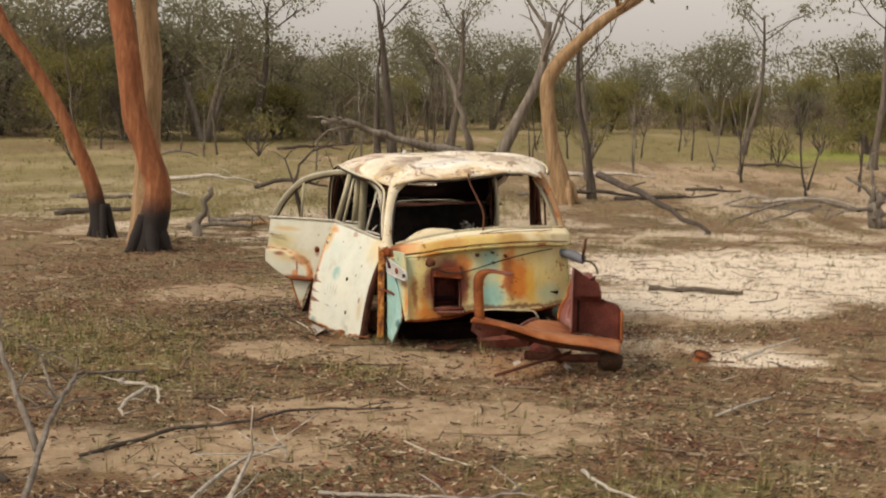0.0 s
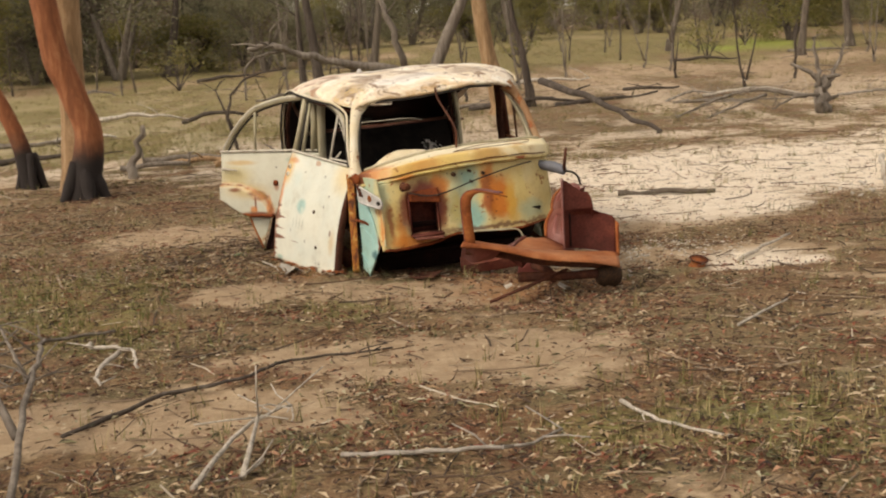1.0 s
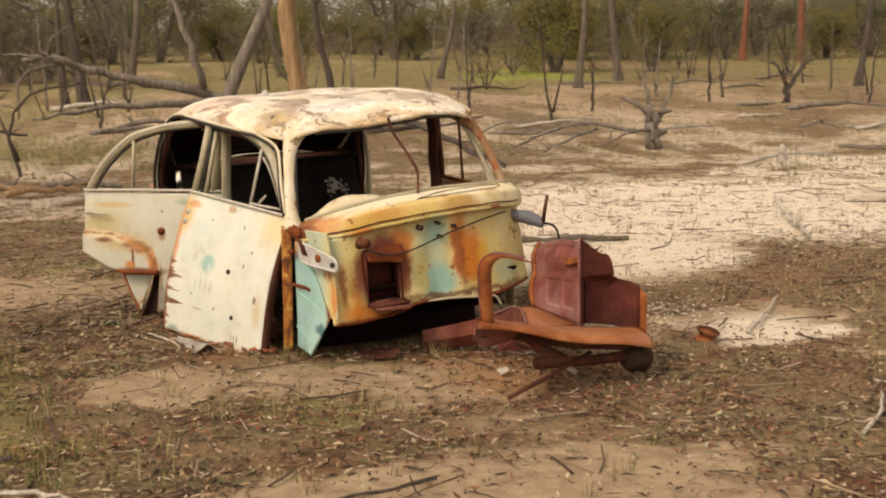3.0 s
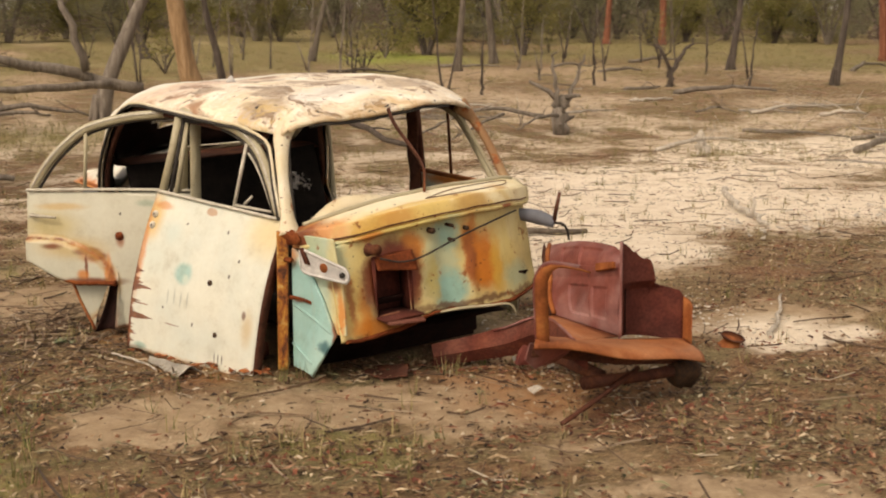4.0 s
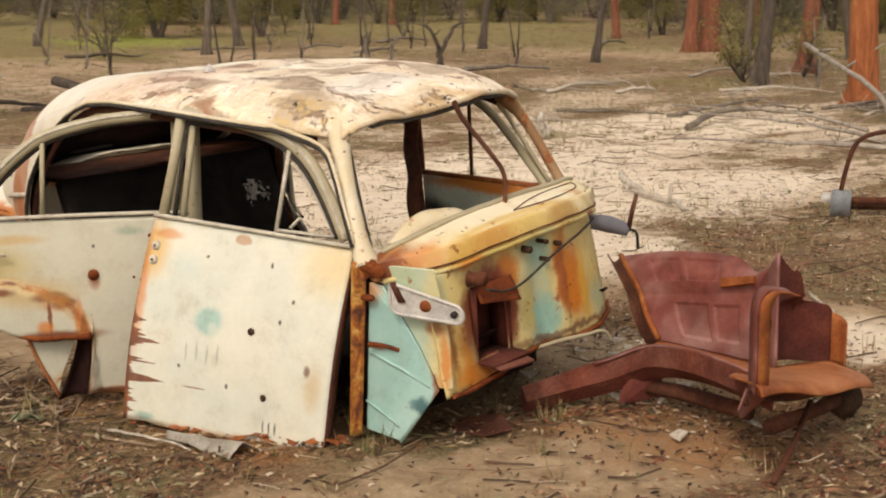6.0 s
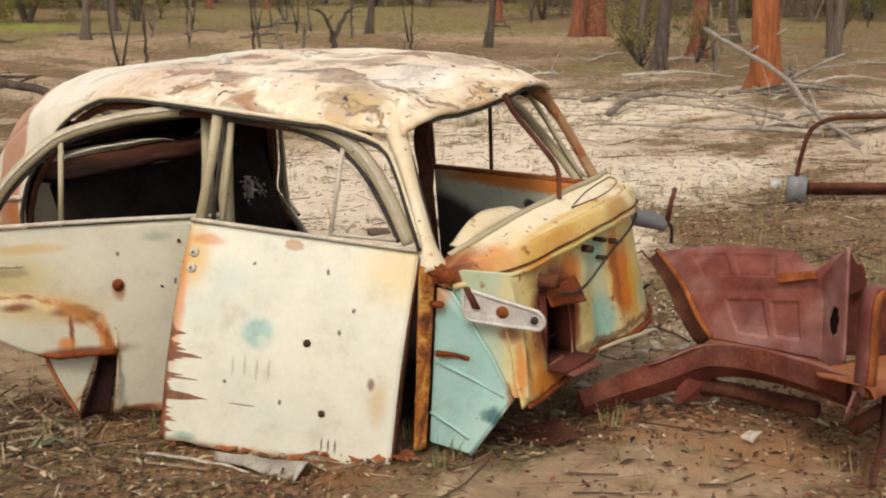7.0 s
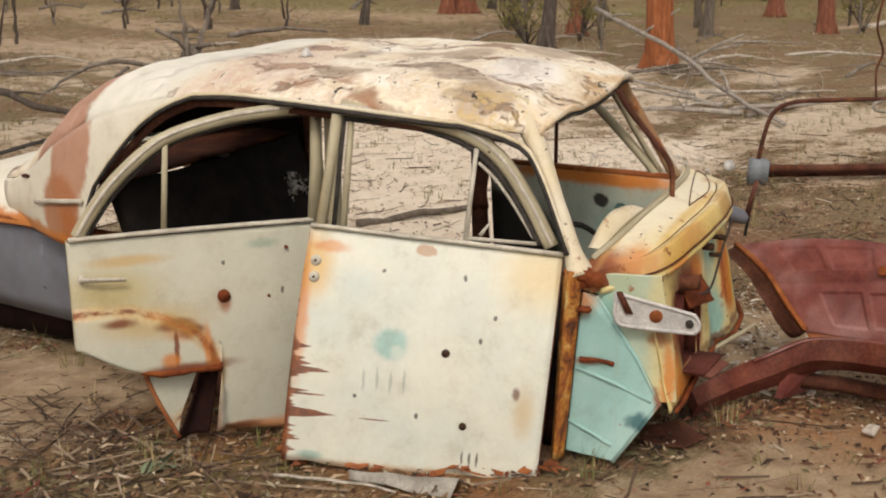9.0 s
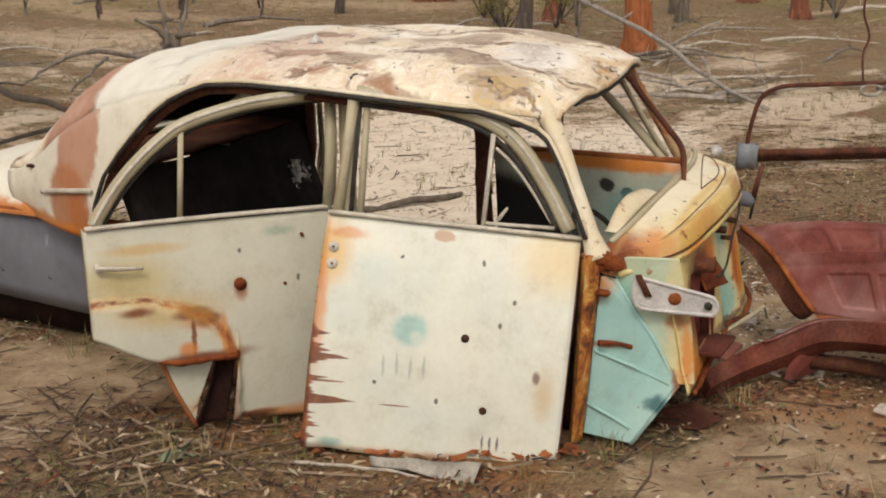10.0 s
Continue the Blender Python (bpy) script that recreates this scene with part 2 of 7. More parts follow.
def block(size, m, bm=None, bevel=0.006, segments=2):
    own = bmesh.new()
    bmesh.ops.create_cube(own, size=1, matrix=m @ Matrix.Diagonal((*size, 1)))
    if bevel:
        bmesh.ops.bevel(own, geom=own.edges[:], offset=bevel, segments=segments, affect="EDGES")
    return merge(bm, own)


def lerp_table(table, x):
    if x <= table[0][0]:
        return table[0][1]
    for (a, p), (b, q) in zip(table, table[1:]):
        if x <= b:
            t = (x - a) / (b - a)
            return p + (q - p) * t
    return table[-1][1]


def soft_table(table, x):
    """Like lerp_table, rounded off."""
    return sum(lerp_table(table, x + d) for d in (-0.06, -0.03, 0, 0.03, 0.06)) / 5


def wobble(x, y, s, seed=0.0):
    return noise.noise(Vector((x * s, y * s, seed)))


# ---- ground: sand, litter and thin grass, rising gently to the woods ----
BARE = [(-1.25, 10.9, 0.7, 0.55), (3.9, 13.5, 2.9, 2.4), (2.1, 11.3, 1.5, 1.2), (5.6, 14.8, 2.2, 1.0), (2.2, 8.6, 0.45, 0.4), (0.3, 6.4, 0.75, 0.5), (-0.4, 8.25, 0.6, 0.30), (-0.3, 6.6, 0.7, 0.35), (-1.3, 5.75, 0.9, 0.4), (2.25, 8.8, 0.55, 0.35),
        (-2.1, 11.2, 0.6, 0.7), (-1.0, 5.7, 0.7, 0.4), (-1.1, 8.3, 0.4, 0.35), (1.1, 8.9, 0.6, 0.5), (0.2, 8.1, 0.5, 0.4), (5.5, 12.6, 1.8, 0.8), (9, 16, 3, 1.5)]
PALE = [(3.9, 13.5, 2.8, 2.3), (2.2, 11.4, 1.4, 1.1), (5.6, 14.8, 2.4, 1.1), (2.2, 8.5, 0.4, 0.35), (9, 16, 3, 1.5), (5.5, 12.4, 1.6, 0.8)]
LIME = [(13.4, 46.0, 3.2, 2.2)]
RUSTY = [(-0.95, 10.15, 0.2, 0.25), (-1.0, 9.85, 0.22, 0.2), (-0.72, 8.95, 0.16, 0.2), (-0.9, 9.25, 0.12, 0.3), (0.6, 8.5, 0.4, 0.22), (0.75, 8.1, 0.5, 0.3)]
GREEN = [(-2.3, 8.0, 0.8, 0.7), (-1.75, 7.3, 0.45, 0.35), (-2.5, 8.9, 0.7, 0.9), (-3.0, 8.6, 0.9, 1.3), (-2.1, 8.8, 0.5, 0.6), (-0.45, 7.7, 0.35, 0.3), (-7.5, 29, 8, 9), (-1.0, 9.7, 0.35, 0.25), (20, 46, 9, 6), (1.2, 5.2, 0.9, 0.5), (-3, 22, 4, 3), (-6, 20, 3, 2.5)]


def height(x, y):
    d = max(0.0, y - 11)
    h = 0.035 * d * d / (d + 4)
    r = abs(x) + abs(y - 10)
    fade = 1 if r < 40 else 40 / r
    h += fade * (0.035 * wobble(x, y, 0.45, 1) + 0.016 * wobble(x, y, 1.7, 2))
    if r < 26:
        h += 0.008 * wobble(x, y, 6.0, 3) + 0.005 * wobble(x, y, 14.0, 4)
    if -0.5 < x < 1.6 and 7.6 < y < 12:
        h -= 0.02
    return h


def patch(table, x, y):
    v = 0.0
    for cx, cy, rx, ry in table:
        if abs(x - cx) < 1.8 * rx and abs(y - cy) < 1.8 * ry:
            d = math.hypot((x - cx) / rx, (y - cy) / ry) + 0.45 * wobble(x, y, 1.6 / max(0.5, min(rx, ry)), 5) + 0.2 * wobble(x, y, 7, 6)
            v = max(v, min(1, max(0, (1.25 - d) / 0.5)))
    return v


def bareness(x, y):
    far = max(0.0, min(1.0, (math.hypot(x, y - 9) - 14) / 20))
    n = 0.5 + 0.5 * wobble(x * (1 - 0.55 * far), y * 1.6, 0.55, 7) + 0.35 * wobble(x * (1 - 0.6 * far), y * 1.6, 1.9, 8)
    return max(patch(BARE, x, y), min(1, max(0, (n - 0.62 + 0.05 * far + 0.26 * min(1, max(0, 0.55 * min(x, 9) + y - 12.0) / 2) * (1 - min(1, max(0, (x - 12) / 6))) - 0.3 * min(1, max(0, (y - 32) / 10))) / 0.25)) * 0.85)


def greenness(x, y):
    far = max(0.0, min(1.0, (math.hypot(x, y - 9) - 10) / 25))
    n = 0.5 + 0.5 * wobble(x * (1 - 0.4 * far), y * 1.4, 0.35, 11) + 0.3 * wobble(x * (1 - 0.5 * far), y * 1.5, 1.3, 12)
    return max(0.6 * patch(GREEN, x, y), min(1, max(0, (n - 0.66 + 0.46 * far + 0.12 * min(1, max(0, (y - 32) / 10))) / 0.3)) * 0.6)


def spread(lo, hi, fine, out_lo, out_hi, n):
    mid = list(np.arange(lo, hi, fine))
    a = [lo - (lo - out_lo) * (k / n) ** 3 - fine * k for k in range(n, 0, -1)]
    b = [hi + (out_hi - hi) * (k / n) ** 3 + fine * k for k in range(1, n + 1)]
    return a + mid + b


ground_mat, nt, b = fresh("bush_ground", 0.95)
co = where(nt)
bare_at, green_at, pale_at = (nt.nodes.new("ShaderNodeAttribute") for _ in range(3))
bare_at.attribute_name, green_at.attribute_name, pale_at.attribute_name = "bare", "green", "pale"
coarse, mid_n, fine_n = grain(nt, co, 0.8, 4), grain(nt, co, 6, 6, 0.7), grain(nt, co, 60, 4, 0.7)
flecks = grain(nt, stretched(nt, co, (38, 75, 38)), 1.0, 3, 0.75, warp=1.2)
litter = ramp(nt, flecks, [(0.3, (0.05, 0.030, 0.016)), (0.46, (0.145, 0.088, 0.042)), (0.58, (0.27, 0.175, 0.085)), (0.72, (0.46, 0.35, 0.21))])
litter = blend(nt, step(nt, coarse, 0.35, 0.7), litter, ramp(nt, flecks, [(0.3, (0.075, 0.052, 0.028)), (0.5, (0.23, 0.165, 0.085)), (0.72, (0.42, 0.33, 0.20))]))
drift_a, drift_b = grain(nt, co, 1.5, 5, 0.65, warp=0.6), grain(nt, stretched(nt, co, (1.1, 1.9, 1.0)), 1.3, 5, 0.65, warp=0.5)
litter = blend(nt, calc(nt, "MULTIPLY", step(nt, drift_a, 0.44, 0.68), 0.6), litter, ramp(nt, flecks, [(0.3, (0.05, 0.016, 0.009)), (0.48, (0.17, 0.055, 0.026)), (0.62, (0.27, 0.11, 0.055)), (0.75, (0.42, 0.25, 0.15))]))
litter = blend(nt, calc(nt, "MULTIPLY", step(nt, drift_b, 0.46, 0.68), 0.7), litter, ramp(nt, flecks, [(0.3, (0.05, 0.045, 0.02)), (0.5, (0.15, 0.135, 0.06)), (0.72, (0.34, 0.31, 0.17))]))
sand = ramp(nt, mid_n, [(0.25, (0.23, 0.15, 0.09)), (0.5, (0.39, 0.285, 0.18)), (0.75, (0.56, 0.44, 0.30))])
sand = blend(nt, 0.35, sand, ramp(nt, fine_n, [(0.3, (0.5, 0.47, 0.42)), (0.65, (1.1, 1.1, 1.1))]), "MULTIPLY")
sand = blend(nt, calc(nt, "MULTIPLY", pale_at.outputs["Fac"], 0.8), sand, ramp(nt, mid_n, [(0.25, (0.66, 0.56, 0.43)), (0.5, (0.83, 0.75, 0.62)), (0.75, (0.90, 0.85, 0.75))]))
grass = ramp(nt, flecks, [(0.3, (0.07, 0.08, 0.018)), (0.5, (0.20, 0.20, 0.05)), (0.7, (0.36, 0.33, 0.13))])
kb = step(nt, calc(nt, "ADD", bare_at.outputs["Fac"], calc(nt, "MULTIPLY", calc(nt, "SUBTRACT", mid_n, 0.5), 1.5)), 0.2, 0.8)
kg = step(nt, calc(nt, "ADD", green_at.outputs["Fac"], calc(nt, "MULTIPLY", calc(nt, "SUBTRACT", mid_n, 0.5), 1.2)), 0.35, 0.8)
c = blend(nt, calc(nt, "MULTIPLY", kg, 0.75), blend(nt, kb, litter, sand), grass)
rust_at = nt.nodes.new("ShaderNodeAttribute")
rust_at.attribute_name = "rusty"
c = blend(nt, calc(nt, "MULTIPLY", rust_at.outputs["Fac"], step(nt, mid_n, 0.3, 0.6)), c, blend(nt, flecks, (0.20, 0.07, 0.02), (0.46, 0.22, 0.08)))
lime_at = nt.nodes.new("ShaderNodeAttribute")
lime_at.attribute_name = "lime"
c = blend(nt, lime_at.outputs["Fac"], c, ramp(nt, mid_n, [(0.3, (0.16, 0.24, 0.015)), (0.6, (0.30, 0.42, 0.03))]))
put(nt, b.inputs["Base Color"], c)
relief(nt, b, calc(nt, "ADD", calc(nt, "MULTIPLY", flecks, 0.6), calc(nt, "MULTIPLY", mid_n, 0.8)), 0.7, 0.03)

xs = spread(-4.5, 8.0, 0.085, -420, 420, 46)
ys = spread(2.5, 17.0, 0.085, -60, 520, 46)
verts = [(x, y, height(x, y)) for y in ys for x in xs]
nx = len(xs)
faces = [(j * nx + i, j * nx + i + 1, (j + 1) * nx + i + 1, (j + 1) * nx + i) for j in range(len(ys) - 1) for i in range(nx - 1)]
me = bpy.data.meshes.new("ground")
me.from_pydata(verts, [], faces)
for key, fn in (("bare", bareness), ("green", greenness), ("lime", lambda x, y: patch(LIME, x, y)), ("rusty", lambda x, y: 0.75 * patch(RUSTY, x, y)), ("pale", lambda x, y: max(patch(PALE, x, y), 0.62 * min(1, max(0, (0.55 * min(x, 9) + y - 12) / 3)) * min(1, max(0, (30 - y - 0.25 * max(0, x - 6)) / 12)) * (1 - 0.6 * min(1, max(0, (x - 14) / 8))) * (0.75 + 0.5 * wobble(x * 0.5, y * 1.5, 0.5, 15))))):
    at = me.attributes.new(key, "FLOAT", "POINT")
    at.data.foreach_set("value", [fn(x, y) for x, y, z in verts])
me.polygons.foreach_set("use_smooth", [True] * len(me.polygons))
me.materials.append(ground_mat)
ground = tagged(new("ground", me), "pale sandy bush ground with leaf litter and thin grass", "ground", kind="structure")


# ---- materials of the wreck ----
CREAM, CREAM2 = (0.66, 0.63, 0.47), (0.58, 0.57, 0.44)
ORANGE = (0.58, 0.185, 0.02)
TEAL = (0.24, 0.50, 0.46)
DEEP = (0.17, 0.042, 0.013)
DARK = (0.02, 0.014, 0.012)
BIG = 9.0


def peeling():
    """Roof paint flaked down to primer and rust in long curling patches, sound and white towards the rear."""
    m, nt, b = fresh("peeling_roof_paint", 0.55)
    co = where(nt)
    warp = vec(nt, "ADD", co, vec(nt, "MULTIPLY", vec(nt, "SUBTRACT", grain(nt, co, 2.6, 4, 0.6, True), (0.5, 0.5, 0.5)), (0.6, 0.35, 0.3)))
    n = grain(nt, stretched(nt, warp, (5.2, 2.4, 2.4)), 1.0, 8, 0.66)
    c = blend(nt, step(nt, grain(nt, co, 4.0, 5, 0.7), 0.4, 0.62), (0.82, 0.77, 0.62), (0.88, 0.87, 0.80))
    c = blend(nt, calc(nt, "MULTIPLY", step(nt, n, 0.56, 0.47), 0.7), c, (0.66, 0.52, 0.36))
    worn = ramp(nt, grain(nt, co, 24, 5, 0.7), [(0.3, (0.14, 0.085, 0.06)), (0.5, (0.30, 0.20, 0.135)), (0.7, (0.46, 0.35, 0.26))])
    patch_at = step(nt, n, 0.455, 0.415)
    c = blend(nt, calc(nt, "MULTIPLY", patch_at, 0.9), c, worn)
    lift = calc(nt, "MULTIPLY", step(nt, n, 0.42, 0.455), step(nt, n, 0.50, 0.46))
    c = blend(nt, calc(nt, "MULTIPLY", lift, 0.75), c, (0.86, 0.83, 0.76))
    flakes = grain(nt, stretched(nt, warp, (14, 26, 20)), 1.0, 5, 0.7)
    c = blend(nt, 0.7, c, ramp(nt, flakes, [(0.33, (0.50, 0.40, 0.30)), (0.43, (0.92, 0.88, 0.82)), (0.6, (1.03, 1.02, 1.0))]), "MULTIPLY")
    for centre, radii in (((0.02, 0.90, 1.2), (0.09, 0.11, BIG)), ((-0.12, 0.58, 1.2), (0.07, 0.16, BIG)), ((0.22, 0.58, 1.2), (0.08, 0.17, BIG)), ((0.10, 0.36, 1.2), (0.14, 0.08, BIG)), ((0.62, 0.75, 1.2), (0.10, 0.14, BIG)), ((0.95, 0.5, 1.2), (0.12, 0.10, BIG)), ((0.45, 1.02, 1.2), (0.16, 0.07, BIG))):
        k = calc(nt, "MULTIPLY", blot(nt, warp, centre, radii, 0.25), step(nt, flakes, 0.30, 0.44))
        c = blend(nt, calc(nt, "MULTIPLY", k, 0.8), c, blend(nt, step(nt, grain(nt, co, 9, 5, 0.7), 0.38, 0.62), (0.27, 0.20, 0.145), (0.45, 0.35, 0.26)))
    pale = calc(nt, "MULTIPLY", blot(nt, warp, (0.52, 0.40, 1.2), (0.20, 0.13, BIG), 0.3), step(nt, flakes, 0.32, 0.42))
    c = blend(nt, calc(nt, "MULTIPLY", pale, 0.85), c, (0.88, 0.88, 0.84))
    pink = calc(nt, "MULTIPLY", blot(nt, warp, (0.15, 1.28, 1.2), (0.42, 0.24, BIG), 0.5), step(nt, flakes, 0.38, 0.56))
    c = blend(nt, calc(nt, "MULTIPLY", pink, 0.6), c, (0.56, 0.36, 0.28))
    rough_spot = calc(nt, "MULTIPLY", blot(nt, warp, (0.55, 0.42, 1.15), (0.16, 0.10, BIG), 0.5), step(nt, flakes, 0.36, 0.52))
    c = blend(nt, calc(nt, "MULTIPLY", rough_spot, 0.6), c, (0.34, 0.26, 0.20))
    ochre = calc(nt, "MULTIPLY", blot(nt, warp, (0.02, 0.30, 1.15), (0.16, 0.13, BIG), 0.6), step(nt, flakes, 0.40, 0.56))
    c = blend(nt, calc(nt, "MULTIPLY", ochre, 0.6), c, (0.62, 0.44, 0.14))
    front_rim = calc(nt, "MULTIPLY", blot(nt, warp, (0.62, 0.13, 1.15), (0.8, 0.075, BIG), 0.5), step(nt, grain(nt, co, 8, 5), 0.36, 0.6))
    c = blend(nt, calc(nt, "MULTIPLY", front_rim, 0.65), c, (0.58, 0.36, 0.13))
    sound = blot(nt, warp, (0.3, 1.92, 1.1), (1.3, 0.45, BIG), 0.18)
    c = blend(nt, calc(nt, "MULTIPLY", sound, 0.95), c, blend(nt, step(nt, grain(nt, co, 6, 5, 0.7), 0.35, 0.65), (0.70, 0.71, 0.62), (0.80, 0.80, 0.73)))
    band = blot(nt, warp, (-0.02, 2.14, 1.0), (0.30, 0.24, BIG), 0.12)
    c = blend(nt, calc(nt, "MULTIPLY", band, 0.92), c, ramp(nt, grain(nt, co, 7, 5, 0.7), [(0.3, (0.36, 0.15, 0.08)), (0.5, (0.46, 0.23, 0.15)), (0.7, (0.55, 0.33, 0.25))]))
    rim = blot(nt, warp, (-0.14, 0.72, 1.15), (0.075, 0.55, BIG), 0.6)
    c = blend(nt, calc(nt, "MULTIPLY", calc(nt, "MULTIPLY", rim, 0.75), step(nt, grain(nt, co, 14, 4), 0.42, 0.6)), c, (0.34, 0.15, 0.07))
    holes = step(nt, grain(nt, stretched(nt, warp, (16, 24, 20)), 1.0, 3, 0.6), 0.655, 0.68)
    c = blend(nt, calc(nt, "MULTIPLY", holes, calc(nt, "SUBTRACT", 1.0, sound)), c, (0.03, 0.022, 0.016))
    put(nt, b.inputs["Base Color"], c)
    relief(nt, b, calc(nt, "ADD", calc(nt, "ADD", n, calc(nt, "MULTIPLY", patch_at, -0.5)), calc(nt, "MULTIPLY", flakes, 0.5)), 0.7, 0.02)
    return m


roof_mat = peeling()
quarter_mat = painted("quarter_paint", (0.74, 0.73, 0.64), (0.69, 0.68, 0.58), [
    ((0.46, 0.23, 0.15), (0.0, 2.05, 1.02), (BIG, 0.15, 0.30), 0.12, 0.9), ((0.42, 0.17, 0.08), (0.0, 2.10, 0.72), (BIG, 0.15, 0.16), 0.15, 0.9), ((0.42, 0.13, 0.03), (0.0, 2.04, 0.68), (BIG, 0.07, 0.08), 0.5, 0.7),
    (ORANGE, (0.0, 2.6, 0.60), (BIG, 1.2, 0.045), 0.4, 0.9)], 0.70, 0.8, 0.4, 0.1, 0.05)
MAROON = (0.17, 0.034, 0.022)
SAGE = (0.42, 0.52, 0.36)
fire_mat = painted("firewall_paint", (0.66, 0.55, 0.24), (0.62, 0.56, 0.30), [
    (SAGE, (0.11, 0, 0.56), (0.055, BIG, 0.11), 0.5, 0.75), ((0.60, 0.42, 0.13), (0.18, 0, 0.30), (0.085, BIG, 0.14), 0.5, 0.8), (RUST, (0.15, 0, 0.36), (0.022, BIG, 0.12), 0.6, 0.8), (ORANGE, (0.22, 0, 0.30), (0.03, BIG, 0.10), 0.6, 0.7),
    (ORANGE, (0.49, 0, 0.55), (0.065, BIG, 0.10), 0.5, 0.9), (RUST, (0.50, 0, 0.40), (0.04, BIG, 0.11), 0.5, 0.9), (ORANGE, (0.30, 0, 0.225), (0.16, BIG, 0.05), 0.5, 0.85),
    (SAGE, (0.655, 0, 0.44), (0.085, BIG, 0.21), 0.35, 0.8), (TEAL, (0.70, 0, 0.33), (0.085, BIG, 0.085), 0.45, 0.9), (TEAL, (0.71, 0, 0.60), (0.055, BIG, 0.08), 0.6, 0.75), ((0.55, 0.42, 0.08), (0.60, 0, 0.40), (0.03, BIG, 0.10), 0.7, 0.6),
    (ORANGE, (0.905, 0, 0.43), (0.095, BIG, 0.14), 0.35, 0.97), (ORANGE, (0.83, 0, 0.52), (0.045, BIG, 0.16), 0.5, 0.9), (RUST, (0.82, 0, 0.46), (0.028, BIG, 0.12), 0.6, 0.85), ((0.64, 0.40, 0.07), (0.98, 0, 0.40), (0.04, BIG, 0.13), 0.6, 0.8),
    ((0.62, 0.52, 0.20), (1.07, 0, 0.43), (0.04, BIG, 0.16), 0.6, 0.8), (SAGE, (1.12, 0, 0.33), (0.08, BIG, 0.06), 0.6, 0.8), ((0.62, 0.50, 0.14), (0.45, 0, 0.665), (0.3, BIG, 0.03), 0.6, 0.6), (ORANGE, (0.28, 0, 0.645), (0.06, BIG, 0.025), 0.6, 0.8),
    (MAROON, (0.375, 0, 0.43), (0.15, BIG, 0.19), 0.3, 0.97), (DEEP, (0.26, 0, 0.46), (0.03, BIG, 0.10), 0.6, 0.7), (RUST, (1.07, 0, 0.68), (0.03, BIG, 0.025), 0.3, 0.95), (BROWN, (0.85, 0, 0.255), (0.45, BIG, 0.016), 0.6, 0.8), (BROWN, (0.3, 0, 0.165), (0.3, BIG, 0.03), 0.6, 0.8), (DEEP, (0.10, 0, 0.14), (0.06, BIG, 0.04), 0.6, 0.8)], 0.60, 0.71, 0.5, 0.75, 0.055, 12)
scuttle_mat = painted("scuttle_paint", (0.78, 0.71, 0.48), (0.72, 0.61, 0.32), [
    ((0.76, 0.72, 0.57), (0.65, -0.08, 0.75), (0.55, 0.10, BIG), 0.4, 0.9), (RUST, (0.02, -0.05, 0.68), (0.13, 0.13, 0.12), 0.5, 0.95), (DEEP, (0.02, -0.06, 0.66), (0.05, 0.08, 0.05), 0.6, 0.8), ((0.64, 0.45, 0.10), (0.6, -0.275, 0.7), (0.8, 0.05, BIG), 0.5, 0.75), ((0.55, 0.32, 0.06), (0.22, -0.25, 0.7), (0.16, 0.05, BIG), 0.5, 0.8),
    ((0.45, 0.25, 0.07), (0.85, -0.25, 0.7), (0.1, 0.05, BIG), 0.5, 0.7), (ORANGE, (0.14, -0.16, 0.7), (0.07, 0.05, BIG), 0.7, 0.7), ((0.50, 0.24, 0.05), (0.42, -0.262, 0.7), (0.09, 0.025, BIG), 0.6, 0.75), ((0.52, 0.34, 0.12), (0.5, -0.06, 0.7), (0.4, 0.012, BIG), 0.7, 0.8), ((0.50, 0.28, 0.08), (1.1, -0.12, 0.7), (0.08, 0.03, BIG), 0.6, 0.7), ((0.60, 0.42, 0.14), (0.7, -0.19, 0.7), (0.5, 0.014, BIG), 0.7, 0.8)], 0.60, 0.72, 0.5, 0.3, 0.05, 10)
teal_mat = painted("teal_paint", (0.30, 0.55, 0.54), (0.38, 0.60, 0.57), [
    ((0.03, 0.12, 0.14), (0.06, -0.20, 0.16), (BIG, 0.035, 0.025), 0.5, 0.9), (RUST, (0, -0.04, 0.36), (BIG, 0.05, 0.012), 0.5, 0.9), ((0.60, 0.52, 0.25), (0.08, -0.26, 0.45), (BIG, 0.05, 0.16), 0.4, 0.9), ((0.62, 0.56, 0.33), (0.06, -0.2, 0.62), (BIG, 0.12, 0.05), 0.5, 0.8), (RUST, (0.08, -0.262, 0.3), (BIG, 0.018, 0.2), 0.6, 0.85), (ORANGE, (0.0, 0.0, 0.57), (BIG, 0.05, 0.05), 0.6, 0.8)], 0.64, 0.76, 0.5, 0.2)
post_mat = streaked("hinge_post_rust", [(0.36, (0.06, 0.02, 0.010)), (0.45, (0.26, 0.075, 0.016)), (0.53, (0.46, 0.19, 0.03)), (0.62, (0.56, 0.40, 0.15)), (0.70, (0.60, 0.52, 0.30))])
pillar_mat = painted("pillar_paint", (0.72, 0.68, 0.55), (0.62, 0.54, 0.36), [], 0.60, 0.71, 0.6, 0.5)
pillar_rust = painted("right_pillar_paint", (0.42, 0.30, 0.17), (0.28, 0.15, 0.07), [], 0.53, 0.7, 0.7, 0.5)
marks = [((0.30, 0.36, 0.33), (0.50 + 0.045 * k, 0, -0.455 - 0.008 * (k % 2)), (0.005, BIG, 0.035), 0.4, 0.6) for k in range(4)]
nicks = [(DARK, (0.29 - 0.025 * k, 0, -0.69), (0.004, BIG, 0.022), 0.4, 0.8) for k in range(3)]
